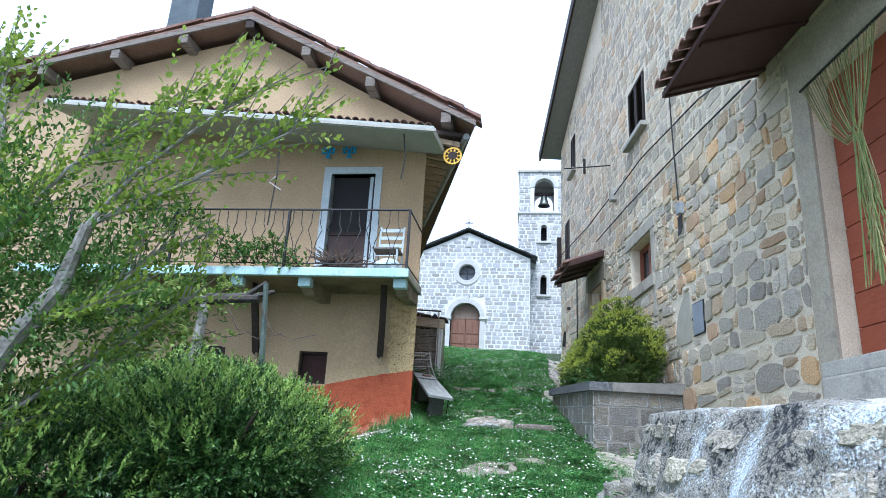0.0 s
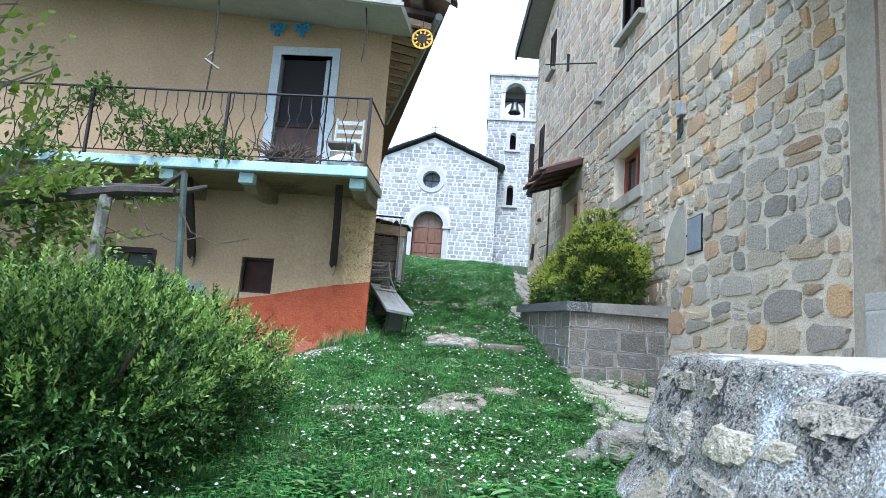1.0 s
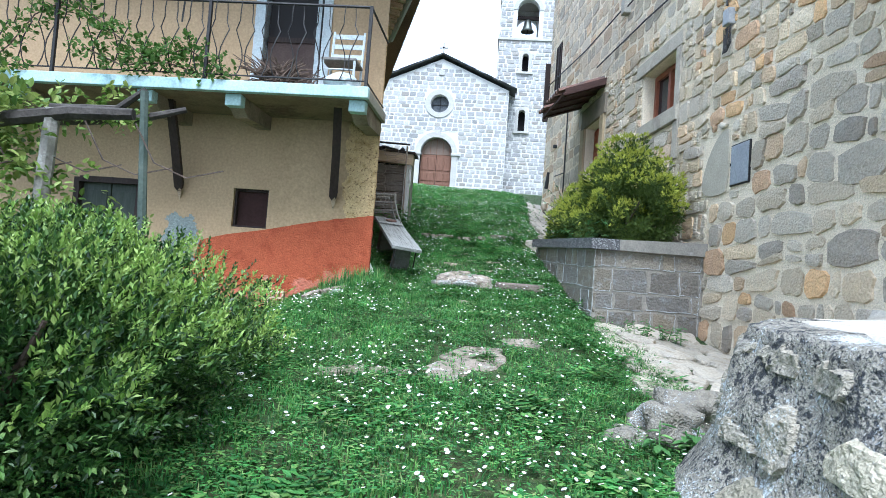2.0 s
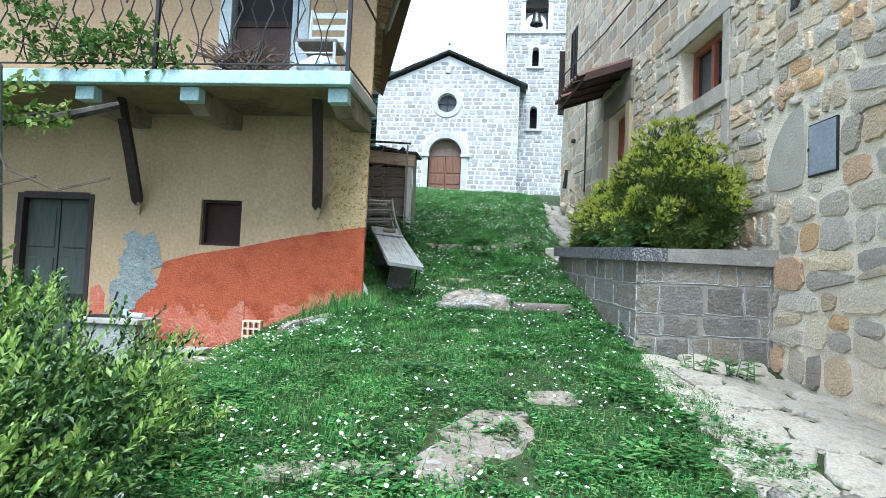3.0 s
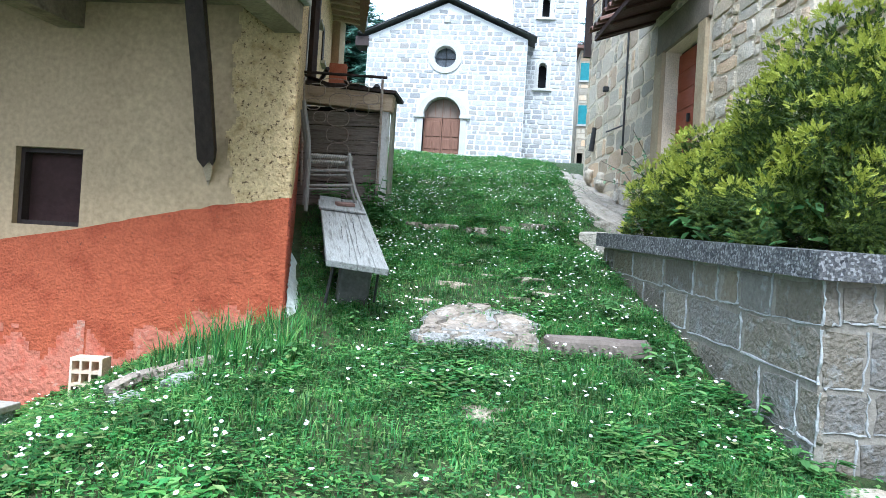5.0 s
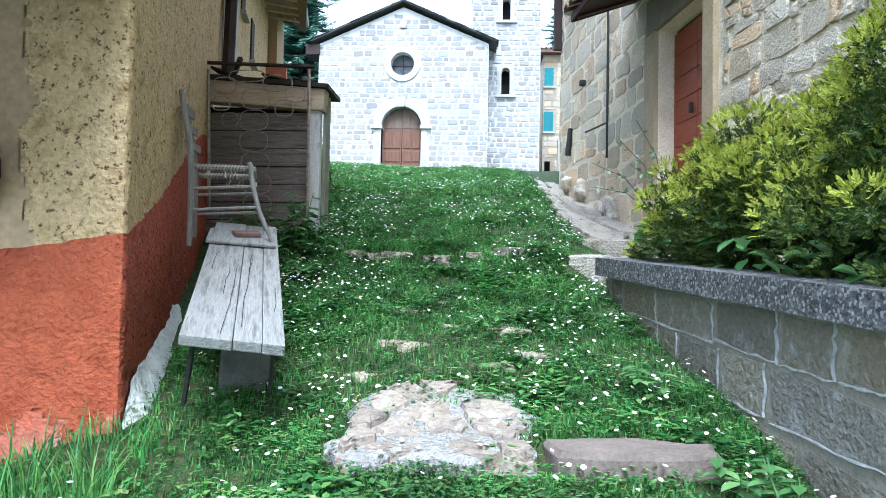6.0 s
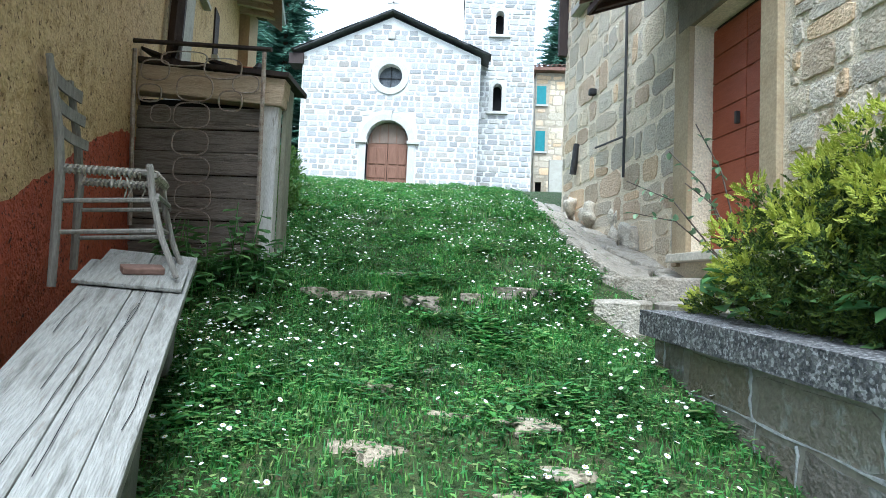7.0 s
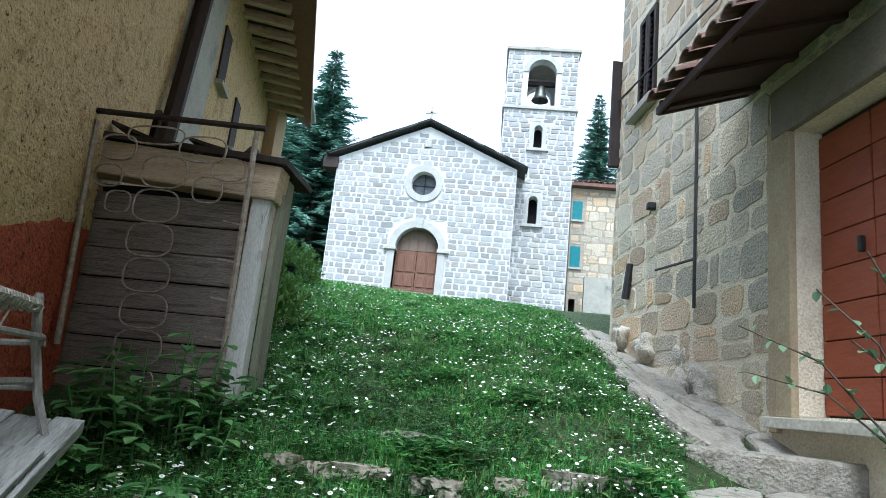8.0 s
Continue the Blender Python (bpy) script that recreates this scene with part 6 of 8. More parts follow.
part("support", boxed(0.08, 0.34, 1.55, 1.8, -0.5, -0.046, bevel=0.02), SHADE_CONCRETE, bench, "concrete block support")
part("leg", tube(bmesh.new(), [(0.05, 0.05, -0.04), (0.03, 0.04, -0.30)], 0.011, 5), IRON, bench)
part("leg", tube(bmesh.new(), [(0.35, 0.12, -0.04), (0.355, 0.14, -0.30)], 0.009, 5), IRON, bench)
part("cross_board", boxed(-0.02, 0.37, 1.42, 1.75, 0.006, 0.022, bevel=0.004), GREY_WOOD, bench)
tile = part("loose_brick", boxed(-0.08, 0.08, -0.035, 0.035, 0.0, 0.028, bevel=0.006), grain("dull_red_brick", [(0.14, 0.085, 0.065), (0.20, 0.125, 0.10)], scale=8, fine=50), None)
tile.matrix_world = bench.matrix_world @ pose(0.2, 1.6, 0.024, 0, 0, 20)
tagged(tile, "flat dull red brick lying on the bench", "brick")

# ---- old ladder-back chair without its seat ----
CHAIR_WOOD = grain("bleached_chair_wood", [(0.16, 0.15, 0.135), (0.28, 0.265, 0.24)], scale=6, fine=40, stretch=(8, 8, 1), bump=0.5)
chair = thing("old_chair", Matrix.Translation((-0.36, 10.1, 3.04)) @ Matrix.Rotation(radians(15), 4, "Z") @ Matrix.Scale(0.9, 4), "bleached wooden ladder-back chair with a broken rush seat", "chair")
A, B, C, D = (-0.42, 0.0), (-0.46, 0.42), (-0.03, -0.02), (-0.05, 0.40)
part("back_leg", tube(bmesh.new(), [(A[0], A[1], -0.08), (A[0] + 0.0, A[1], 0.42), (A[0] - 0.02, A[1], 0.62), (A[0] - 0.08, A[1], 0.95)], [0.019, 0.022, 0.021, 0.016], 8), CHAIR_WOOD, chair)
part("back_leg", tube(bmesh.new(), [(B[0], B[1], 0.0), (B[0] + 0.0, B[1], 0.42), (B[0] - 0.02, B[1], 0.62), (B[0] - 0.08, B[1], 0.95)], [0.019, 0.022, 0.021, 0.016], 8), CHAIR_WOOD, chair)
for p in (C, D):
    part("front_leg", tube(bmesh.new(), [(p[0] + 0.13, p[1] - 0.03, -0.02), (p[0] + 0.05, p[1] - 0.01, 0.16), (p[0], p[1], 0.34), (p[0] - 0.02, p[1], 0.475), (p[0] - 0.02, p[1], 0.49)], [0.013, 0.015, 0.016, 0.017, 0.011], 8), CHAIR_WOOD, chair)
for z, h, back in ((0.60, 0.05, 0.018), (0.72, 0.055, 0.04), (0.84, 0.06, 0.062)):
    bm = bmesh.new()
    pts = [(A[0] - back - 0.02 * math.sin(math.pi * k / 6), A[1] + (B[1] - A[1]) * k / 6) for k in range(7)]
    for p, q in zip(pts, pts[1:]):
        prism(bm, [(p[0] - 0.006, p[1]), (p[0] + 0.006, p[1]), (q[0] + 0.006, q[1]), (q[0] - 0.006, q[1])], z, z + h, axis="z")
    part("back_slat", bm, CHAIR_WOOD, chair)
for z in (0.16, 0.30):
    part("rung", tube(bmesh.new(), [(A[0], A[1], z), (C[0] + 0.03, C[1], z + 0.03)], 0.011, 6), CHAIR_WOOD, chair)
    part("rung", tube(bmesh.new(), [(C[0] + 0.02, C[1], z + 0.05), (D[0] + 0.02, D[1], z + 0.05)], 0.011, 6), CHAIR_WOOD, chair)
    part("rung", tube(bmesh.new(), [(B[0], B[1], z), (D[0] + 0.03, D[1], z + 0.03)], 0.011, 6), CHAIR_WOOD, chair)
STRAW = grain("grey_rush_rope", [(0.42, 0.39, 0.32), (0.26, 0.24, 0.20), (0.5, 0.47, 0.40)], scale=40, fine=90, bump=0.8)
for p, q in ((A, C), (C, D), (B, D)):
    seat_rail = part("seat_rail", tube(bmesh.new(), [(p[0], p[1], 0.44), (q[0] - 0.02, q[1], 0.45)], 0.015, 6), CHAIR_WOOD, chair)
    bm = bmesh.new()
    n = 16
    for i in range(n):
        if rnd.random() < 0.12:
            continue
        f = 0.06 + 0.86 * i / n
        c = Vector((p[0] + (q[0] - p[0]) * f, p[1] + (q[1] - p[1]) * f, 0.445))
        w = Vector((q[0] - p[0], q[1] - p[1], 0)).normalized()
        side = w.cross(Vector((0, 0, 1)))
        pts = [c + side * (0.019 * math.cos(t)) + Vector((0, 0, 0.019 * math.sin(t))) + w * 0.018 * t / 6.28 for t in (2 * math.pi * k / 7 for k in range(8))]
        tube(bm, pts, 0.006, 4)
        if rnd.random() < 0.15:
            tube(bm, [c + Vector((0, 0, -0.02)), c + Vector((rnd.uniform(-0.02, 0.02), rnd.uniform(-0.02, 0.02), -0.07))], 0.004, 3)
    part("rush_binding", bm, STRAW, seat_rail, "frayed rush binding")["kind"] = "stuff"

# ---- shed: dark boards, tan beam, post, corrugated side ----
shed = thing("wood_shed", Matrix.Translation((-0.45, 12.1, 3.0)) @ Matrix.Rotation(math.pi, 4, "Z"), "low dark board shed with a tan beam and white post", "shed", kind="structure")
for i in range(8):
    z = -0.05 + i * 0.165
    part("board", boxed(0.14, 1.25, -0.03 + 0.012 * (i % 2), 0.0 + 0.012 * (i % 2), z, z + 0.158, bevel=0.005), SHED_WOOD, shed)
LEAN = Matrix.Translation((1.2, 0, 1.45)) @ Matrix.Rotation(radians(-4.5), 4, "Y") @ Matrix.Translation((-1.2, 0, -1.45))
part("beam", boxed(-0.02, 1.20, -0.06, 0.10, 1.36, 1.56, bevel=0.012, m=LEAN), BEAM_WOOD, shed, "tan sawn beam")
part("roof_edge", boxed(-0.05, 1.25, -0.4, 0.13, 1.565, 1.60, m=LEAN), DARK_WOOD, shed)
for x0, x1, y0, z0, a in ((0.1, 0.62, -0.1, 1.585, 9), (0.3, 0.5, 0.02, 1.60, -14), (0.75, 1.1, -0.05, 1.60, 14)):
    part("loose_slate", boxed(x0, x1, y0 - 0.12, y0 + 0.1, z0, z0 + 0.018, m=LEAN @ Matrix.Translation((x0, 0, z0)) @ Matrix.Rotation(radians(-a), 4, "Y") @ Matrix.Translation((-x0, 0, -z0))), DARK_WOOD, shed)
part("post", boxed(0.02, 0.13, -0.02, 0.07, -0.15, 1.325, bevel=0.008), grain("flaking_white_post", [(0.48, 0.47, 0.45), (0.58, 0.57, 0.55)], scale=5, fine=40, stretch=(6, 6, 1), stain=(0.20, 0.17, 0.14), stain_scale=4, stain_at=0.55), shed, "flaking white wooden post")
part("side_boards", boxed(-0.015, 0.015, -0.18, -0.02, -0.2, 1.44), grain("mossy_grey_side_board", [(0.16, 0.16, 0.115), (0.25, 0.24, 0.18)], scale=5, fine=40, stretch=(6, 6, 1), bump=0.5), shed, "mossy grey side boards")
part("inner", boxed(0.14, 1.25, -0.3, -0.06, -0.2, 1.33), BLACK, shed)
part("finial", tube(bmesh.new(), [(0.2, 0.0, 1.51), (0.2, 0.0, 1.56), (0.2, 0.0, 1.60)], [0.03, 0.05, 0.02], 8), IRON, shed)
for p, q in (((1.15, -0.1, 1.60), (0.55, -0.2, 1.62)), ((1.0, -0.3, 1.64), (0.78, 0.05, 1.75))):
    part("loose_lath", tube(bmesh.new(), [p, q], 0.028, 5), DARK_WOOD, shed)
# bed spring frame that leans on the shed
spring = thing("bed_spring_frame", Matrix.Translation((-0.52, 11.88, 3.02)) @ Matrix.Rotation(math.pi, 4, "Z") @ Matrix.Rotation(radians(-3), 4, "X"), "rusty old bed-spring frame with oval wire links", "bed frame")
RUST = grain("rusty_wire", [(0.26, 0.19, 0.15), (0.44, 0.39, 0.34)], scale=30, fine=80, bump=0.4, rough=0.7, metal=0.4)
part("side_tube", tube(bmesh.new(), [(0.0, 0, 0.0), (0.0, 0, 1.56)], 0.016, 6), RUST, spring)
part("side_tube", tube(bmesh.new(), [(0.88, 0, 0.35), (0.90, 0, 1.56)], 0.016, 6), RUST, spring)
part("top_tube", tube(bmesh.new(), [(-0.05, 0, 1.58), (1.02, 0, 1.62)], 0.018, 6), DARK_WOOD, spring)


def oval(cx, cz, w, h, r=0.0058):
    bm = bmesh.new()
    pts = []
    for k in range(21):
        t = 2 * math.pi * k / 20
        c, s = math.cos(t), math.sin(t)
        pts.append((cx + w * math.copysign(abs(c) ** 0.7, c), 0.0, cz + h * math.copysign(abs(s) ** 0.7, s)))
    return tube(bm, pts, r, 4, cap=False)


for i in range(7):
    part("oval_link", oval(0.47 + 0.02 * math.sin(i), 1.30 - i * 0.185, 0.125, 0.088), RUST, spring)
for x, z, w, h in ((0.75, 1.42, 0.10, 0.07), (0.55, 1.50, 0.16, 0.05), (0.28, 1.44, 0.13, 0.07), (0.12, 1.34, 0.09, 0.06), (0.78, 1.26, 0.08, 0.06), (0.22, 1.22, 0.08, 0.07), (0.70, 1.12, 0.07, 0.06)):
    part("oval_link", oval(x, z, w, h), RUST, spring)
for z in (0.25, 0.45, 0.65, 0.85, 1.05):
    part("hook", tube(bmesh.new(), [(0.0, 0, z), (0.10, 0.02, z + 0.01)], 0.006, 4), RUST, spring)

# ---- things at the foot of the ochre house ----
block = thing("stone_block", Matrix.Translation((-3.05, 8.35, 1.0)), "rough pale stone block with a slab on top", "stone block")
part("body", boxed(-0.30, 0.33, -0.18, 0.25, -0.40, 0.80, bevel=0.04), grain("crumbly_pale_stone", [(0.28, 0.29, 0.265), (0.38, 0.385, 0.355)], scale=6, fine=50, bump=0.9, stain=(0.24, 0.19, 0.13), stain_scale=3, dist=0.03), block)
part("top_slab", boxed(-0.36, 0.36, -0.22, 0.26, 0.80, 0.86, bevel=0.012), CEMENT, block)
cup = part("white_cup", tube(bmesh.new(), [(0, 0, 0), (0, 0, 0.09)], [0.03, 0.036], 10), WHITE_PAINT, None)
cup.location = (-2.98, 8.38, 1.865)
tagged(cup, "small white plastic cup on a stone slab", "cup")
for x, y, a, n, lab in ((-3.15, 8.32, 20, 0.36, "dark flat roof slate lying on a slab"), (-2.85, 8.36, -15, 0.22, "pale rolled sheet lying on a slab")):
    ob = part("loose_slate" if n > 0.3 else "paper_roll", boxed(-n / 2, n / 2, -0.1, 0.1, 0, 0.025, bevel=0.005) if n > 0.3 else tube(bmesh.new(), [(-n / 2, 0, 0.03), (n / 2, 0, 0.03)], 0.03, 8), IRON if n > 0.3 else WHITE_PAINT, None)
    ob.matrix_world = pose(x, y, 1.862, 0, 0, a)
    tagged(ob, lab, "slate" if n > 0.3 else "roll")
stick = part("stick", tube(bmesh.new(), [(0, 0, 0), (0.05, 0.05, 0.27)], 0.012, 5), DARK_WOOD)
stick.location = (-3.2, 8.42, 1.87)
tagged(stick, "short dark stick leaning on a wall", "stick")
low = thing("board_stool", Matrix.Translation((-2.35, 8.40, 1.235)), "low pale board propped on leaning sticks", "stool")
part("top", boxed(-0.31, 0.31, -0.12, 0.14, 0.29, 0.335, bevel=0.008), CEMENT, low)
part("prop", boxed(-0.34, -0.28, -0.12, -0.07, -0.12, 0.30, m=Matrix.Rotation(radians(18), 4, "Y")), GREY_WOOD, low)
part("prop", boxed(0.12, 0.18, -0.12, -0.07, -0.12, 0.30, m=Matrix.Rotation(radians(25), 4, "Y")), GREY_WOOD, low)
part("back_stone", boxed(-0.28, 0.3, 0.0, 0.12, -0.1, 0.298, bevel=0.02), PATCH, low)
hollow = thing("hollow_brick", Matrix.Translation((-1.60, 8.56, 1.63)) @ Matrix.Rotation(radians(8), 4, "Z"), "pale hollow clay brick standing on end by the wall", "brick")
CLAY = grain("pale_clay", [(0.55, 0.42, 0.30), (0.66, 0.55, 0.42)], scale=8, fine=50, bump=0.4)
bm = wall_bm(rect(-0.10, 0.10, 0.0, 0.26), [rect(-0.085 + 0.06 * i, -0.04 + 0.06 * i, 0.02 + 0.08 * j, 0.08 + 0.08 * j) for i in range(3) for j in range(3)], -0.06, 0.06)
part("body", bm, CLAY, hollow)
for x, y, n, a in ((-0.86, 8.0, 0.3, 30), (-1.02, 7.85, 0.26, 55)):
    ob = part("pale_branch", tube(bmesh.new(), [(0, 0, 0), (n * 0.5, 0.02, 0.05), (n, 0.0, 0.09)], [0.045, 0.04, 0.03], 7), PALE)
    ob.matrix_world = pose(x, y, ground_z(x, y) + 0.03, 0, 0, a)
    tagged(ob, "pale dead branch end lying in the grass", "branch", "dead branches")

# ---- on the balcony and the front ----
bchair = thing("balcony_chair", HOUSE @ Matrix.Translation((0.42, 0.62, 4.37)) @ Matrix.Rotation(math.pi, 4, "Z"), "old white wooden ladder-back chair on the balcony", "chair")
for x, y in ((-0.2, 0.18), (0.2, 0.18)):
    part("back_leg", tube(bmesh.new(), [(x, y, 0), (x, y, 0.45), (x, y + 0.06, 0.95)], 0.018, 6), WHITE_PAINT, bchair)
for x, y in ((-0.2, -0.2), (0.2, -0.2)):
    part("front_leg", tube(bmesh.new(), [(x, y, 0), (x, y, 0.45)], 0.018, 6), WHITE_PAINT, bchair)
for z, y in ((0.58, 0.195), (0.72, 0.215), (0.86, 0.235)):
    part("back_slat", boxed(-0.2, 0.2, y, y + 0.014, z, z + 0.06), WHITE_PAINT, bchair)
part("seat", boxed(-0.22, 0.22, -0.22, 0.2, 0.43, 0.465, bevel=0.01), CHAIR_WOOD, bchair)
for z in (0.2, 0.32):
    part("rung", tube(bmesh.new(), [(-0.2, -0.2, z), (0.2, -0.2, z)], 0.01, 5), WHITE_PAINT, bchair)
bag = part("white_bag", blob(bmesh.new(), (0, 0, 0.1), (0.22, 0.14, 0.12), r9, 2, 0.2), WHITE_PAINT)
bag.matrix_world = HOUSE @ Matrix.Translation((0.32, 0.98, 4.365))
tagged(bag, "crumpled white bag lying on the balcony", "bag")
bm = bmesh.new()
for i in range(170):
    a = rnd.uniform(0, 6.3)
    p = Vector((rnd.gauss(0, 0.15), rnd.gauss(0, 0.07), rnd.uniform(0.02, 0.2)))
    w = Vector((math.cos(a), math.sin(a) * 0.5, rnd.uniform(-0.1, 1.0))).normalized() * rnd.uniform(0.15, 0.42)
    tube(bm, [p, p + w * 0.5 + Vector((0, 0, 0.03)), p + w], [0.013, 0.010, 0.005], 4)
twigs = part("twig_pile", bm, grain("brown_twigs", [(0.07, 0.045, 0.035), (0.16, 0.12, 0.09)], scale=20, per="island"))
twigs.matrix_world = HOUSE @ Matrix.Translation((1.12, 0.88, 4.365))
tagged(twigs, "heap of dry brown twigs on the balcony", "twigs", kind="stuff")
BLUE = material("light_blue_ribbon", (0.06, 0.32, 0.62), 0.6)
bow = thing("blue_bow", HOUSE @ Matrix.Translation((1.62, 0.02, 6.90)), "light blue ribbon bows hung over the balcony door", "ribbon")
for x in (-0.2, 0.2):
    for sx in (-1, 1):
        part("loop", tube(bmesh.new(), [(x, 0.02, 0), (x + sx * 0.05, 0.05, 0.06), (x + sx * 0.11, 0.05, 0.04), (x + sx * 0.10, 0.05, -0.04), (x, 0.02, -0.01)], [0.012, 0.028, 0.03, 0.028, 0.012], 6), BLUE, bow)
        part("tail", tube(bmesh.new(), [(x, 0.02, 0), (x + sx * 0.03, 0.03, -0.13)], [0.012, 0.022], 5), BLUE, bow)
sunw = thing("sun_ornament", Matrix.Translation((0.06, 8.6, 6.72)) @ Matrix.Rotation(math.pi, 4, "Z"), "yellow sun-shaped metal ornament under the eave", "ornament")
YEL = grain("yellow_enamel", [(0.55, 0.33, 0.03), (0.68, 0.42, 0.05)], scale=8, fine=40, rough=0.5)
part("rim", ring_bm(0, 0, 0.135, 0.165, -0.01, 0.01, 24), YEL, sunw)
part("disc", prism(bmesh.new(), circle(0, 0, 0.075, 20), -0.012, 0.012), DARK_WOOD, sunw)
for k in range(10):
    t = 2 * math.pi * k / 10
    part("ray", tube(bmesh.new(), [(0.08 * math.cos(t), 0, 0.08 * math.sin(t)), (0.14 * math.cos(t), 0, 0.14 * math.sin(t))], [0.022, 0.012], 4), YEL, sunw)
part("hanger", tube(bmesh.new(), [(0, 0, 0.165), (0.02, 0, 0.72)], 0.006, 4), IRON, sunw)
for s, z0, z1 in ((2.35, 5.1, 6.95), (0.20, 5.9, 6.72)):
    part("hanging_rod", tube(bmesh.new(), [(s, 1.05, z1), (s - 0.06, 1.08, (z0 + z1) / 2), (s - 0.02, 1.1, z0)], 0.012, 5), IRON, house)
part("tie", tube(bmesh.new(), [(2.20, 1.06, 5.72), (2.40, 1.1, 5.85), (2.30, 1.1, 5.95)], 0.02, 5), STRAW, house)

# ---- bead curtain by the near door ----
curtain = thing("cord_curtain", STONE @ Matrix.Translation((-0.95, 0.06, 5.25)), "gathered green and straw coloured cord door curtain", "curtain")
CORD = pieces("green_straw_cord", [(0.32, 0.31, 0.12), (0.18, 0.25, 0.08), (0.40, 0.36, 0.18), (0.14, 0.19, 0.07)], per="object", scale=20, fine=60)
part("rod", tube(bmesh.new(), [(0.2, 0, 0), (-1.1, 0, 0)], 0.014, 6), IRON, curtain)
for i in range(30):
    x = 0.17 - 1.1 * i / 29
    k = Vector((-0.60 + rnd.uniform(-0.03, 0.03), 0.05 + rnd.uniform(-0.03, 0.03), -0.85))
    p = Vector((x, 0, 0))
    sag = Vector((0, 0, -0.12 - 0.35 * max(0.0, x + 0.42)))
    part("cord", tube(bmesh.new(), [p, p * 0.6 + k * 0.4 + sag * 0.8, p * 0.25 + k * 0.75 + sag * 0.7, k, k + Vector((rnd.uniform(-0.12, 0.06), rnd.uniform(-0.03, 0.03), -0.5)), k + Vector((rnd.uniform(-0.16, 0.10), rnd.uniform(-0.03, 0.03), rnd.uniform(-1.3, -0.8)))], 0.0045, 4), CORD, curtain)


# ---- plants ----
def leaf(verts, faces, p, way, up, long, wide, fold=0.25):
    """One folded leaf from p along way."""
    side = way.cross(up)
    side = side.normalized() if side.length > 1e-4 else way.orthogonal().normalized()
    top = side.cross(way).normalized()
    n = len(verts)
    mid = p + way * (long * 0.5)
    lift = top * (wide * fold)
    verts += [p, mid + side * wide / 2 + lift, p + way * long, mid - side * wide / 2 + lift]
    faces += [(n, n + 1, n + 2), (n, n + 2, n + 3)]


def broad_leaf(verts, faces, p, way, up, long, wide):
    """A leaf with a rounded outline."""
    side = way.cross(up)
    side = side.normalized() if side.length > 1e-4 else way.orthogonal().normalized()
    top = side.cross(way).normalized()
    n = len(verts)
    verts += [p, p + way * long * 0.3 + side * wide * 0.46 + top * wide * 0.12, p + way * long * 0.7 + side * wide * 0.36 + top * wide * 0.1, p + way * long - top * wide * 0.1, p + way * long * 0.7 - side * wide * 0.36 + top * wide * 0.1, p + way * long * 0.3 - side * wide * 0.46 + top * wide * 0.12]
    faces += [(n, n + 1, n + 2, n + 3), (n, n + 3, n + 4, n + 5)]


def rand_dir(r):
    z, a = r.uniform(-1, 1), r.uniform(0, 2 * math.pi)
    s = math.sqrt(1 - z * z)
    return Vector((s * math.cos(a), s * math.sin(a), z))


def sprig(verts, faces, p, way, r, n, long, size, broad=False):
    """A twig's end with leaves along it."""
    way = way.normalized()
    side = way.orthogonal().normalized()
    side.rotate(Matrix.Rotation(r.uniform(0, 6.28), 3, way))
    for i in range(n):
        f = (i + 0.6) / n
        sgn = 1 if i % 2 else -1
        d = (way * 0.55 + side * sgn * 0.8 * (1 - 0.6 * f) + Vector((0, 0, 0.15)) + rand_dir(r) * 0.25).normalized()
        k = size * r.uniform(0.7, 1.2) * (1.05 - 0.3 * f)
        (broad_leaf if broad else leaf)(verts, faces, p + way * (long * f), d, Vector((0, 0, 1)) + rand_dir(r) * 0.5, k, k * (0.74 if broad else 0.48))


def bush_leaves(lumps, count, r, n=7, long=0.14, size=0.055, inner=0.35, floor=None, up=0.35, above=-1.0):
    """Sprigs over uneven lumps (centre, radii), thicker near the outside."""
    verts, faces = [], []
    weights = [a[1][0] * a[1][1] + a[1][2] * (a[1][0] + a[1][1]) for a in lumps]
    for _ in range(count):
        (c, rad) = r.choices(lumps, weights)[0]
        d = rand_dir(r)
        if d.z < above:
            continue
        k = 1 - inner * r.random() ** 1.8
        bump = 1 + 0.15 * noise.noise(Vector((d.x * 2.4 + c[0], d.y * 2.4 + c[1], d.z * 2.4))) + 0.13 * noise.noise(d * 6 + Vector(c)) + 0.08 * noise.noise(d * 13 + Vector(c))
        p = Vector((c[0] + d.x * rad[0] * k * bump, c[1] + d.y * rad[1] * k * bump, c[2] + d.z * rad[2] * k * bump))
        if k > 0.8 and noise.noise(p * 3.4 + Vector(c)) < -0.08:
            continue
        if floor and p.z < floor(p.x, p.y) + 0.04:
            continue
        way = (Vector((d.x / rad[0], d.y / rad[1], d.z / rad[2])).normalized() + Vector((0, 0, up)) + rand_dir(r) * 0.55)
        sprig(verts, faces, p, way, r, n, long * r.uniform(0.7, 1.3), size)
    return verts, faces


# hedge body darkened for its shaded depth, shoots brightened for its sunlit top
HEDGE_LEAF = leafy("dark_hedge_leaf", [(0.012, 0.031, 0.009), (0.024, 0.062, 0.014), (0.048, 0.108, 0.022), (0.09, 0.175, 0.040), (0.185, 0.27, 0.085)], rough=0.36, light=0.17)
LIT_SHOOT_LEAF = leafy("lit_hedge_shoot_leaf", [(0.15, 0.27, 0.045), (0.25, 0.38, 0.07), (0.36, 0.47, 0.13), (0.19, 0.31, 0.055)], rough=0.40, light=0.3)
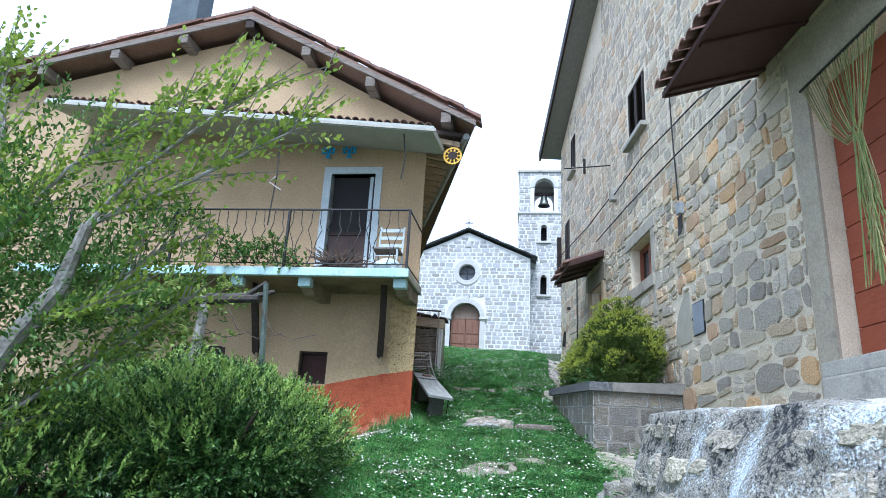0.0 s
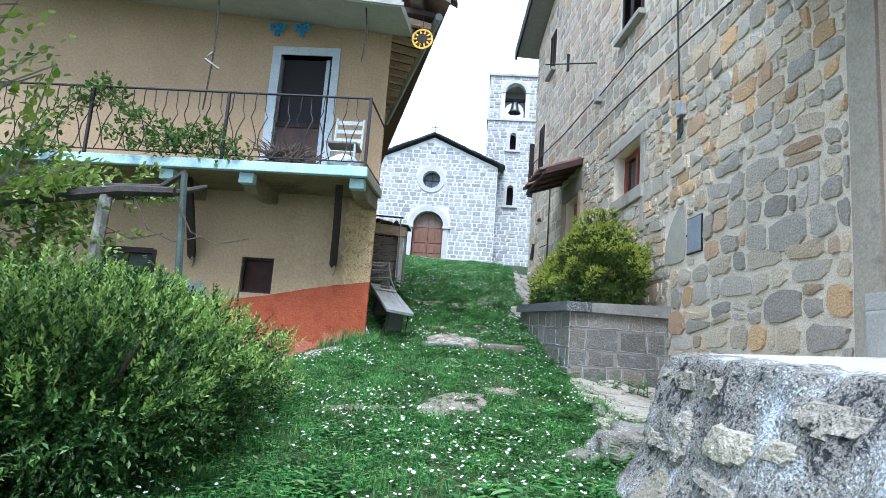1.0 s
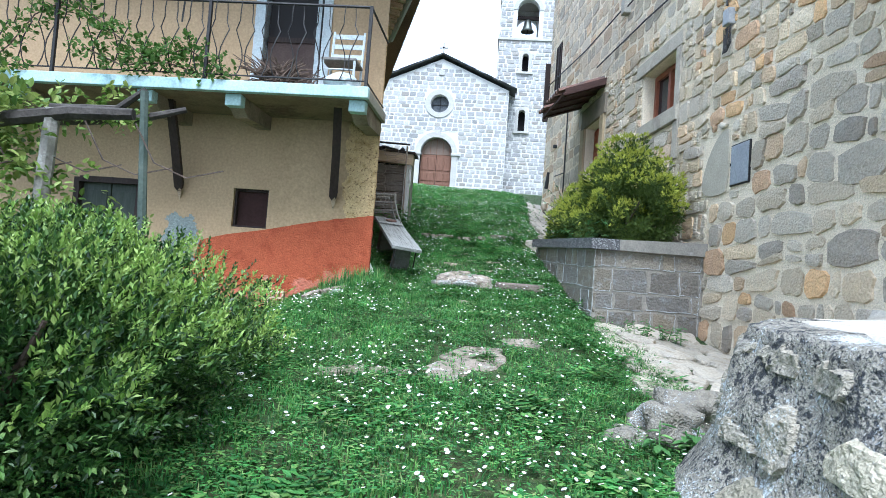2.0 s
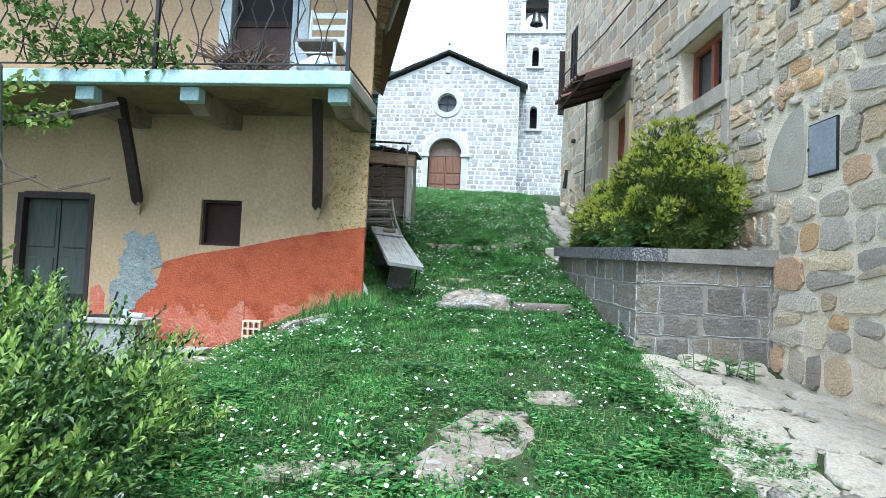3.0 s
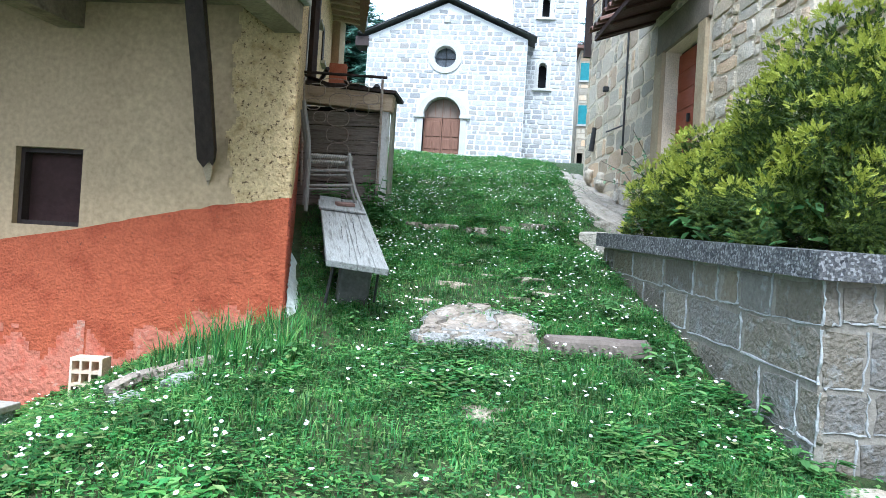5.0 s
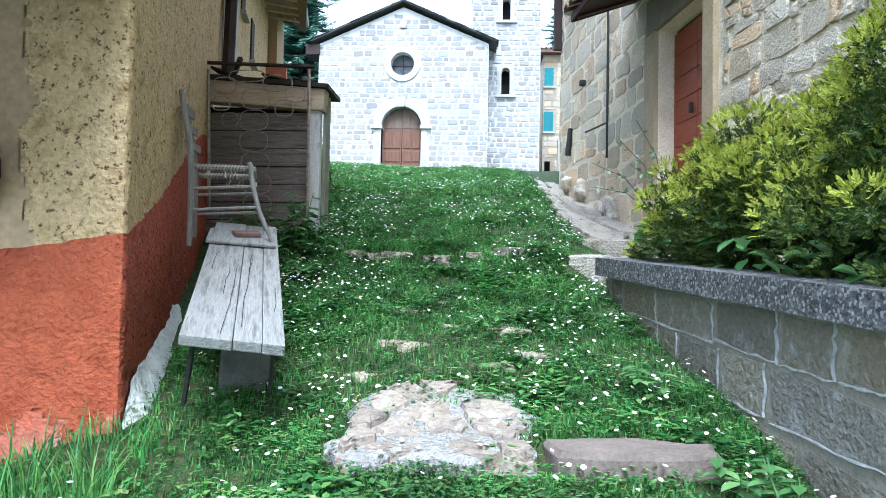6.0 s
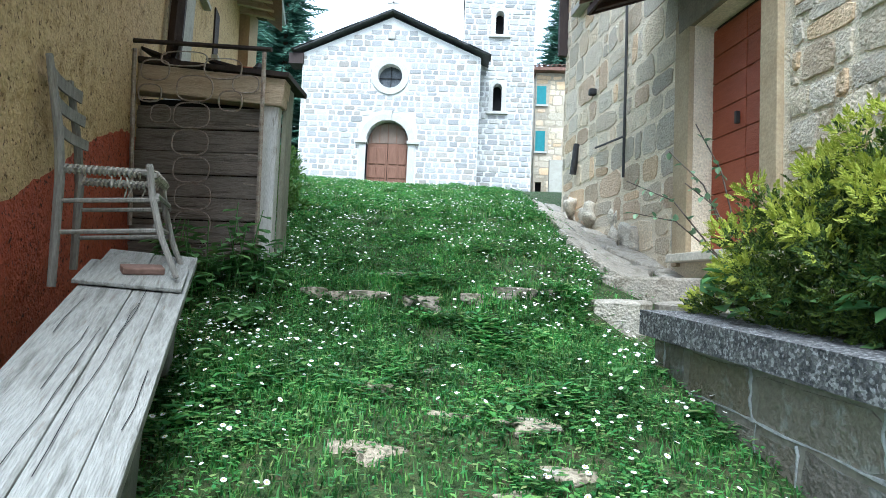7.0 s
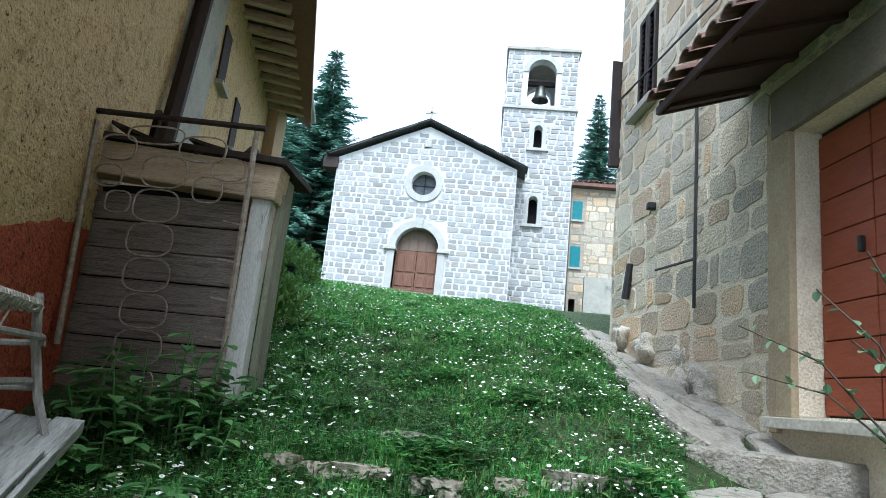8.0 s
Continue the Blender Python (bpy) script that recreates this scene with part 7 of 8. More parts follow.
LIGHT_LEAF = leafy("light_spring_leaf", [(0.13, 0.21, 0.03), (0.24, 0.33, 0.045), (0.36, 0.44, 0.08), (0.17, 0.27, 0.04)], rough=0.5, light=0.42)
# thuja crown darkened for deep shade between clumps; fresh tips brightened as if sunlit
THUJA_LEAF = leafy("shaded_yellow_green_thuja", [(0.016, 0.038, 0.008), (0.036, 0.070, 0.012), (0.080, 0.125, 0.019), (0.14, 0.185, 0.027), (0.055, 0.095, 0.016)], rough=0.55, light=0.2)
THUJA_TIP = leafy("lit_fresh_thuja_tip", [(0.25, 0.31, 0.034), (0.38, 0.42, 0.05), (0.50, 0.52, 0.085)], rough=0.5, light=0.35)
VINE_LEAF = leafy("vine_leaf", [(0.05, 0.11, 0.02), (0.09, 0.17, 0.035), (0.13, 0.22, 0.05)], rough=0.5, light=0.35)
WEED_LEAF = leafy("weed_leaf", [(0.07, 0.175, 0.05), (0.13, 0.28, 0.085), (0.22, 0.38, 0.125)], rough=0.5, light=0.3)
GRASS = leafy("grass_blade", [(0.026, 0.105, 0.024), (0.055, 0.19, 0.044), (0.095, 0.26, 0.055), (0.19, 0.345, 0.085), (0.056, 0.21, 0.056), (0.12, 0.315, 0.076), (0.28, 0.335, 0.125)], rough=0.48, light=0.36, patch=4.5)
SPRUCE = leafy("spruce_needles", [(0.05, 0.125, 0.092), (0.095, 0.20, 0.15), (0.165, 0.295, 0.215)], rough=0.6, light=0.15)
BARK = grain("grey_bark", [(0.16, 0.15, 0.13), (0.28, 0.27, 0.24)], scale=9, fine=50, bump=0.8, stain=(0.40, 0.41, 0.38), stain_scale=6, stain_at=0.56)
BROWN_BARK = grain("brown_bark", [(0.07, 0.05, 0.04), (0.12, 0.09, 0.07)], scale=9, fine=50, bump=0.8)


def crown_from(verts, faces, material, parent, name="crown"):
    ob = new(name, rows_mesh(name, verts, faces, material))
    ob.parent = parent
    return ob


def stems(parent, base, tips, r, thick=0.03, material=BARK):
    for tip in tips:
        base2 = Vector(base) + Vector((r.uniform(-0.15, 0.15), r.uniform(-0.15, 0.15), 0))
        mid = base2.lerp(Vector(tip), 0.5) + rand_dir(r) * 0.12
        part("stem", tube(bmesh.new(), [base2, mid, tip], [thick, thick * 0.7, thick * 0.3], 6), material, parent)


# broad dark hedge bushes beside the path
r1 = random.Random(11)
for centre, lumps, count in (
    ((-1.25, 3.6), [((0.05, 0.05, 0.64), (1.10, 1.15, 0.50)), ((-0.65, 0.2, 0.45), (0.95, 1.0, 0.40)), ((0.5, -0.2, 0.58), (0.78, 0.85, 0.42)), ((0.42, 0.62, 0.34), (0.78, 0.76, 0.36)), ((0.55, 1.0, 0.24), (0.55, 0.52, 0.42)), ((-0.2, -0.55, 0.55), (0.9, 0.7, 0.48)), ((0.0, 0.0, 0.3), (0.85, 0.85, 0.4))], 9500),
    ((-0.55, 2.5), [((0.0, 0.0, 0.42), (0.68, 0.80, 0.40)), ((-0.35, 0.35, 0.55), (0.75, 0.80, 0.42)), ((0.12, -0.3, 0.34), (0.52, 0.55, 0.34)), ((0.1, 0.45, 0.36), (0.55, 0.6, 0.36)), ((0.0, 0.0, 0.2), (0.5, 0.6, 0.3))], 6500),
    ((-1.75, 1.75), [((0.0, 0.0, 0.62), (1.15, 1.0, 0.50)), ((0.55, 0.1, 0.48), (0.7, 0.75, 0.40)), ((-0.5, 0.3, 0.62), (0.9, 0.8, 0.50)), ((0.0, 0.0, 0.25), (0.85, 0.75, 0.35))], 5000),
    ((-3.4, 4.6), [((0.0, 0.0, 0.5), (1.3, 1.1, 0.5)), ((0.6, -0.6, 0.45), (0.9, 0.9, 0.45))], 2600),
):
    z = ground_z(*centre)
    bush = thing("hedge_bush", Matrix.Translation((*centre, z)), "dense dark green glossy-leaved garden bush", "bush", "bushes beside the path")
    v, f = bush_leaves(lumps, int(count * 1.2), r1, n=10, long=0.12, size=0.040, inner=0.55)
    crown_from(v, f, HEDGE_LEAF, bush)
    # pale shoots on upward sides only: young growth plus painted sunlight
    v, f = bush_leaves([(c, (a * 1.03, b * 1.03, h * 1.06)) for c, (a, b, h) in lumps[:-1]], int(count * 0.6), r1, n=10, long=0.10, size=0.036, inner=0.10, up=0.6, above=0.0)
    crown_from(v, f, LIT_SHOOT_LEAF, bush, "shoot_growth")
    stems(bush, (0, 0, -0.1), [(c[0] + r1.uniform(-0.3, 0.3), c[1] + r1.uniform(-0.3, 0.3), c[2] + 0.3) for c, _ in lumps for _ in range(3)], r1, material=BROWN_BARK)

# light-leaved young tree that leans over the bushes
tree = thing("young_tree", Matrix.Translation((-1.75, 1.25, 0.85)), "young tree with pale bark and light green spring leaves", "tree")
r2 = random.Random(5)
limbs = [
    [(0, 0, 0), (0.35, -0.1, 0.75), (0.70, -0.12, 1.38), (0.86, -0.1, 1.62), (0.98, -0.15, 1.95)],
    [(0, 0, 0), (0.2, 0.05, 0.9), (0.30, -0.05, 1.8), (0.22, -0.05, 2.6), (0.08, -0.05, 3.1)],
    [(0.70, -0.12, 1.38), (1.05, -0.05, 1.55), (1.3, 0.1, 1.95)],
    [(0.98, -0.15, 1.95), (1.2, -0.15, 2.25), (1.6, -0.12, 2.62), (1.82, -0.1, 2.76)],
    [(0.98, -0.15, 1.95), (1.45, -0.1, 2.2), (1.85, -0.1, 2.42), (2.05, -0.1, 2.52)],
    [(0.30, -0.05, 1.8), (0.75, -0.1, 2.30), (1.2, -0.1, 2.62), (1.42, -0.1, 2.74)],
    [(0.30, -0.05, 1.8), (-0.1, 0.1, 2.5), (-0.3, 0.1, 3.2)],
    [(0.22, -0.05, 2.6), (-0.1, -0.05, 2.95), (-0.3, -0.05, 3.2)],
    [(0.35, -0.1, 0.75), (0.85, 0.15, 1.2), (1.35, 0.3, 1.65)],
    [(0.2, 0.05, 0.9), (-0.3, 0.2, 1.6), (-0.55, 0.2, 2.3)],
]
part("trunk", tube(bmesh.new(), limbs[0], [0.075, 0.06, 0.05, 0.042, 0.03], 8), BARK, tree)
lv, lf = [], []
for limb in limbs[1:]:
    rad = 0.04 if limb[0] == (0, 0, 0) else 0.016
    limb_ob = part("branch", tube(bmesh.new(), limb, [rad * (1 - 0.75 * k / (len(limb) - 1)) for k in range(len(limb))], 6), BARK, tree)
    pts = [Vector(p) for p in limb]
    for a, b in zip(pts, pts[1:]):
        for _ in range(int((b - a).length * 44)):
            p = a.lerp(b, r2.random())
            way = ((b - a).normalized() * 1.0 + rand_dir(r2) * 0.75 + Vector((0.25, 0, 0.2))).normalized()
            twig = r2.uniform(0.14, 0.5)
            q = p + way * twig + Vector((0, 0, 0.05))
            if r2.random() < 0.6:
                part("twig", tube(bmesh.new(), [p, q], [0.006, 0.003], 3), BARK, limb_ob)
            sprig(lv, lf, p + way * twig * 0.2, way, r2, 11, twig * 0.9, 0.046, broad=True)
crown_from(lv, lf, LIGHT_LEAF, tree)
# inner leaves in darker greens: the crown's inner shade put into their colour
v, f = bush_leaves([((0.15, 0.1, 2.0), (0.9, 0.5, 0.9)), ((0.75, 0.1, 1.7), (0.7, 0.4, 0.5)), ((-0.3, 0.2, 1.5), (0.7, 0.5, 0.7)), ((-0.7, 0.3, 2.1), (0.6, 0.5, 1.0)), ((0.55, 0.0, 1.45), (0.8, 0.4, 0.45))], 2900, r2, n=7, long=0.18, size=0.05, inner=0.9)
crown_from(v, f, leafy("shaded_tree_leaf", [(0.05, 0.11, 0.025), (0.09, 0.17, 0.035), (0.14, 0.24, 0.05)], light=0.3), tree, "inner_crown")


# ---- thuja shrubs in the planter ----
def thuja(name, s, d, z, lumps, count, seed, label):
    r = random.Random(seed)
    ob = thing(name, STONE @ Matrix.Translation((s, d, z)), label, "shrub", "shrubs in the planter")
    weights = [a[1][0] * a[1][1] + a[1][2] * (a[1][0] + a[1][1]) for a in lumps]
    clumps = []
    while len(clumps) < count // 38:
        (c, rad) = r.choices(lumps, weights)[0]
        u = rand_dir(r)
        if u.z < -0.85:
            continue
        bump = 1 + 0.16 * noise.noise(u * 2.6 + Vector(c) * 3)
        p = Vector((c[0] + u.x * rad[0] * bump, c[1] + u.y * rad[1] * bump, c[2] + u.z * rad[2] * bump)) * r.uniform(0.86, 1.0)
        clumps.append((p, u, r.uniform(0.04, 0.092)))
    for tips in (False, True):
        verts, faces = [], []
        for _ in range(int(count * 0.42) if tips else count):
            (c, u, size) = r.choice(clumps)
            spin = rand_dir(r)
            if tips:
                p = c + (spin + u * 0.7 + Vector((0, 0, 0.5))).normalized() * size * 0.95
            else:
                p = c * (0.55 + 0.45 * r.random() ** 0.4) + spin * size * r.random() ** 0.4
            # no bright tips on undersides, which keeps the painted shade below
            if p.z < 0.02 or p.y < -d + 0.03 or (tips and u.z < -0.1):
                continue
            way = (u * 0.5 + spin * 0.8 + Vector((0, 0, 0.45)) + rand_dir(r) * 0.3).normalized()
            fan = way.cross(rand_dir(r)).normalized()
            long = r.uniform(0.035, 0.065)
            for i in range(9):
                f, sgn = i / 8, (-1 if i % 2 else 1)
                dd = (way * (0.5 + 0.5 * f) + fan * sgn * (0.75 - 0.55 * f) + rand_dir(r) * 0.15).normalized()
                leaf(verts, faces, p + way * long * 0.75 * f, dd, way.cross(fan) + rand_dir(r) * 0.2, r.uniform(0.014, 0.024), 0.0095, 0.3)
        crown_from(verts, faces, THUJA_TIP if tips else THUJA_LEAF, ob, "tip_growth" if tips else "crown")
    stems(ob, (0, 0, -0.1), [(c[0], c[1], c[2] + 0.1) for c, _ in lumps], r, 0.025, BROWN_BARK)


thuja("thuja_shrub", 3.75, 0.62, 2.76, [((-0.05, 0.0, 0.58), (0.82, 0.60, 0.64)), ((-0.05, 0.02, 0.90), (0.52, 0.44, 0.48)), ((-0.55, 0.05, 0.42), (0.46, 0.52, 0.46)), ((0.55, 0.12, 0.44), (0.52, 0.54, 0.48)), ((0.05, 0.28, 0.27), (0.82, 0.47, 0.32)), ((-0.12, 0.05, 1.05), (0.38, 0.34, 0.34))], 17000, 21, "rounded yellow-green thuja shrub")
thuja("thuja_shrub", 5.10, 0.68, 2.84, [((-0.1, 0.0, 0.42), (0.62, 0.54, 0.50)), ((0.40, 0.05, 0.32), (0.48, 0.50, 0.42)), ((-0.35, 0.05, 0.54), (0.44, 0.44, 0.38))], 10500, 22, "lower yellow-green thuja shrub")
thuja("thuja_shrub", 5.95, 0.95, 2.90, [((0.0, 0.0, 0.08), (0.16, 0.16, 0.16))], 420, 23, "small yellow-green thuja seedling at the planter end")

# bindweed leaves along the coping and a thin leafy shoot before the far door
r3 = random.Random(8)
v, f = [], []
for _ in range(150):
    s = r3.uniform(3.3, 5.9)
    p = Vector((s, r3.uniform(0.75, 1.15), coping_z(s) + r3.uniform(0.0, 0.2)))
    broad_leaf(v, f, p, (Vector((0, 0.7, 0.2)) + rand_dir(r3) * 0.7).normalized(), Vector((0, 0.4, 1)), r3.uniform(0.07, 0.13), r3.uniform(0.07, 0.12))
ob = thing("bindweed", STONE, "heart-shaped bindweed leaves under the shrubs", "creeper", kind="stuff")
crown_from(v, f, WEED_LEAF, ob, "leaves")
shoot = thing("leafy_shoot", STONE @ Matrix.Translation((6.0, 0.75, 2.88)), "thin arching shoots with pale round leaves", "plant")
v, f = [], []
for k in range(5):
    a = r3.uniform(-0.5, 0.9)
    pts = [Vector((0.05 * k - 0.1, 0, 0)), Vector((0.15 + 0.2 * a, 0.05, 0.35)), Vector((0.35 * a + 0.25, 0.14 + 0.1 * a, 0.58 + 0.06 * k)), Vector((0.7 * a + 0.3, 0.28 + 0.1 * a, 0.66 + 0.10 * k))]
    part("stem", tube(bmesh.new(), pts, [0.006, 0.005, 0.004, 0.003], 4), BROWN_BARK, shoot)
    for p, q in zip(pts[1:], pts[2:]):
        for _ in range(7):
            broad_leaf(v, f, p.lerp(q, r3.random()), (rand_dir(r3) + Vector((0, 0.4, 0))).normalized(), Vector((0, 0, 1)), 0.045, 0.036)
crown_from(v, f, leafy("pale_shoot_leaf", [(0.16, 0.26, 0.14), (0.24, 0.34, 0.20)], light=0.3), shoot, "leaves")

# ---- balcony vine, pergola ----
v, f = [], []
r4 = random.Random(14)
vine = thing("balcony_vine", HOUSE @ Matrix.Translation((3.0, 1.1, 4.4)), "green creeper growing through the balcony railing", "creeper")
runs = [[(-1.35, 0.0, 0.05), (-0.8, 0.05, 0.35), (-0.3, 0.05, 0.2), (0.3, 0.08, 0.6), (0.8, 0.05, 1.0)], [(-1.0, 0, 0.05), (-0.6, 0.1, 0.15), (0.0, 0.1, 0.1), (0.5, 0.1, 0.3)], [(0.7, 0.05, 0.95), (1.2, 0.05, 0.7), (1.5, 0.05, 0.3), (1.9, 0.08, -0.1), (2.0, 0.1, -0.5)], [(1.3, 0.1, 0.1), (1.4, 0.1, -0.4), (1.6, 0.05, -0.9)], [(2.4, 0.1, 0.3), (2.9, 0.1, 0.1), (3.2, 0.1, 0.5)]]
for run in runs:
    part("stem", tube(bmesh.new(), run, 0.009, 5), BROWN_BARK, vine)
    pts = [Vector(p) for p in run]
    for a, b in zip(pts, pts[1:]):
        for _ in range(int((b - a).length * 75)):
            p = a.lerp(b, r4.random()) + rand_dir(r4) * 0.13
            sprig(v, f, p, rand_dir(r4) + Vector((0, 0.4, 0.2)), r4, 5, 0.12, 0.07, broad=True)
crown_from(v, f, VINE_LEAF, vine, "leaves")
pergola = thing("pergola", Matrix(), "rough grey pole pergola with a vine", "pergola")
DARK_POLE = grain("dark_weathered_pole", [(0.03, 0.026, 0.023), (0.075, 0.066, 0.058)], scale=8, fine=50, bump=0.8)
GREEN_POLE = grain("mossy_pole", [(0.05, 0.07, 0.06), (0.10, 0.125, 0.105)], scale=7, fine=50, bump=0.6)
part("post", tube(bmesh.new(), [(-1.80, 4.2, 0.9), (-1.76, 4.2, 2.3), (-1.73, 4.2, 3.12)], [0.06, 0.055, 0.05], 7), BARK, pergola)
part("post", tube(bmesh.new(), [(-1.06, 4.25, 1.0), (-1.07, 4.25, 2.4), (-1.14, 4.25, 3.28)], [0.034, 0.03, 0.026], 7), GREEN_POLE, pergola)
part("pole", tube(bmesh.new(), [(-3.6, 4.1, 2.78), (-2.36, 4.15, 2.98), (-1.6, 4.2, 3.10), (-1.2, 4.25, 3.12)], [0.055, 0.055, 0.05, 0.04], 7), DARK_POLE, pergola)
part("pole", tube(bmesh.new(), [(-1.75, 4.2, 3.12), (-1.35, 4.3, 3.16), (-1.15, 4.28, 3.30)], [0.035, 0.03, 0.02], 7), DARK_POLE, pergola)
part("pole", tube(bmesh.new(), [(-3.4, 5.6, 3.3), (-2.4, 6.3, 3.55), (-2.0, 6.5, 3.72)], [0.05, 0.045, 0.03], 7), DARK_POLE, pergola)
part("post", tube(bmesh.new(), [(-3.3, 5.6, 0.9), (-3.3, 5.6, 3.35)], 0.05, 7), BARK, pergola)
v, f = [], []
for a, b, n in (((-3.4, 4.1, 2.9), (-1.9, 4.2, 3.1), 250), ((-3.2, 5.4, 3.4), (-2.3, 6.2, 3.6), 90), ((-3.0, 4.6, 2.2), (-2.2, 4.4, 3.0), 200), ((-1.75, 4.2, 2.0), (-1.7, 4.2, 3.0), 25), ((-3.1, 4.3, 2.2), (-1.7, 4.25, 2.35), 190), ((-2.8, 4.3, 1.9), (-1.5, 4.25, 2.0), 130), ((-2.2, 4.3, 3.0), (-1.25, 4.25, 2.2), 70)):
    for _ in range(n):
        p = Vector(a).lerp(Vector(b), r4.random()) + rand_dir(r4) * Vector((0.3, 0.3, 0.28)).length * 0.6 * r4.random()
        sprig(v, f, p, rand_dir(r4) + Vector((0, 0, -0.2)), r4, 5, 0.15, 0.075, broad=True)
crown_from(v, f, leafy("young_vine_leaf", [(0.06, 0.12, 0.02), (0.14, 0.22, 0.04), (0.24, 0.31, 0.07), (0.31, 0.36, 0.11)], rough=0.5, light=0.35), pergola, "vine_leaves")
for k in range(6):
    x = -2.9 + 0.35 * k
    part("tendril", tube(bmesh.new(), [(x, 4.2, 3.05), (x + 0.15, 4.2, 2.8), (x + 0.35, 4.25, 2.72), (x + 0.6, 4.25, 2.78)], 0.006, 4), BROWN_BARK, pergola)

# ---- weeds by the shed and the wall ----
r5 = random.Random(31)


def weed(x, y, high, leaves, size, seed, name="nettle", label="tall dark green nettle by the shed", group="nettles"):
    r = random.Random(seed)
    ob = thing(name, Matrix.Translation((x, y, ground_z(x, y))), label, "weed", group)
    v, f = [], []
    for k in range(leaves // 8):
        lean = Vector((r.uniform(-0.3, 0.3), r.uniform(-0.3, 0.3), 1)).normalized()
        h = high * r.uniform(0.5, 1.0)
        base = Vector((r.uniform(-0.12, 0.12), r.uniform(-0.12, 0.12), 0))
        part("stem", tube(bmesh.new(), [base, base + lean * h], [0.006, 0.003], 4), WEED_LEAF, ob)
        for i in range(8):
            a = r.uniform(0, 6.28)
            broad_leaf(v, f, base + lean * h * (0.25 + 0.75 * i / 8), Vector((math.cos(a), math.sin(a), -0.15)), Vector((0, 0, 1)), size * r.uniform(0.7, 1.2), size * 0.55)
    crown_from(v, f, WEED_LEAF, ob, "leaves")


for i, (x, y, h, n, s) in enumerate(((-0.55, 11.6, 0.5, 56, 0.13), (-0.8, 11.5, 0.45, 48, 0.13), (-0.42, 11.75, 0.32, 40, 0.11), (-0.34, 11.5, 0.22, 32, 0.10), (-1.0, 11.6, 0.5, 40, 0.13), (-0.36, 11.0, 0.17, 32, 0.10), (-0.24, 10.6, 0.14, 24, 0.09), (-0.3, 12.1, 0.22, 32, 0.09), (-0.3, 12.8, 0.18, 24, 0.09), (-0.7, 11.2, 0.3, 40, 0.11))):
    weed(x, y, h, n, s, 100 + i)
for i, (x, y, h, n, s) in enumerate(((1.95, 8.5, 0.2, 40, 0.09), (2.1, 8.0, 0.16, 32, 0.08), (2.3, 7.4, 0.15, 32, 0.08), (2.75, 7.05, 0.25, 40, 0.08), (3.1, 7.15, 0.22, 40, 0.08), (1.75, 9.3, 0.16, 32, 0.08), (1.55, 10.4, 0.14, 32, 0.07), (2.2, 3.6, 0.2, 40, 0.09), (1.6, 2.3, 0.2, 48, 0.1), (0.02, 8.9, 0.12, 24, 0.055), (-0.22, 8.12, 0.13, 48, 0.06), (-0.1, 9.3, 0.16, 32, 0.06))):
    weed(x, y, h, n, s, 200 + i, "dock_plant", "low broad-leaved weed in the grass", "low weeds")
for x, y, sz, n in ((-1.6, 15.6, 0.22, 300), (-1.1, 14.2, 0.18, 220), (-2.8, 19.5, 0.5, 500)):
    ob = thing("elder_bush", Matrix.Translation((x, y, ground_z(x, y))), "leafy green bush beyond the shed", "bush", "bushes beyond the shed")
    v, f = bush_leaves([((0, 0, sz * 0.5), (sz, sz, sz * 0.7))], n, r5, n=6, long=0.2, size=0.1)
    crown_from(v, f, VINE_LEAF, ob)
    stems(ob, (0, 0, -0.1), [(0.2, 0, sz * 0.6), (-0.2, 0.1, sz * 0.6)], r5, 0.02, BROWN_BARK)


# ---- spruces and the far house ----
def spruce(x, y, z, high, wide, seed):
    r = random.Random(seed)
    ob = thing("spruce", Matrix.Translation((x, y, z)), "tall dark blue-green spruce tree behind the church", "tree", "spruces")
    part("trunk", tube(bmesh.new(), [(0, 0, -0.5), (0, 0, high * 0.5), (0, 0, high * 0.98)], [0.22, 0.13, 0.02], 7), BROWN_BARK, ob)
    v, f = [], []
    levels = int(high * 3.8)
    for k in range(levels):
        t = (k + r.uniform(-0.3, 0.3)) / levels
        z0 = high * (0.06 + 0.93 * t)
        reach = wide * (1 - t) ** 0.85 * r.uniform(0.65, 1.1) + 0.08
        n = 7 if t < 0.8 else 5
        for b in range(n):
            a = 2 * math.pi * (b + r.uniform(-0.35, 0.35)) / n + k
            rr = reach * r.uniform(0.6, 1.15)
            out = Vector((math.cos(a), math.sin(a), 0))
            side = Vector((-out.y, out.x, 0))
            for i in range(max(3, int(rr * 7))):
                q = (i + 0.4) / max(3, int(rr * 7))
                p = Vector((0, 0, z0)) + out * rr * q + Vector((0, 0, -0.35 * rr * q + 0.22 * rr * q * q))
                w = 0.42 * (1.1 - q) * min(1.0, rr) + 0.16
                for sgn in (-1, 1):
                    leaf(v, f, p, (out * 0.7 + side * sgn * 0.7 + Vector((0, 0, -0.25)) + rand_dir(r) * 0.2).normalized(), Vector((0, 0, 1)), w * r.uniform(0.8, 1.3), w * 0.34, -0.3)
                leaf(v, f, p, (out + Vector((0, 0, -0.35))).normalized(), Vector((0, 0, 1)), w, w * 0.4, -0.3)
    crown_from(v, f, SPRUCE, ob)


spruce(-7.5, 36, 6.2, 12.7, 4.6, 1)
spruce(-9.3, 37, 6.2, 10.4, 4.0, 6)
spruce(-6.6, 38.5, 6.4, 8.8, 3.2, 2)
spruce(-10.5, 39, 6.2, 9.0, 2.4, 3)
spruce(6.9, 52, 7.0, 18.6, 5.2, 4)
spruce(9.5, 55, 7.0, 16.0, 4.5, 5)

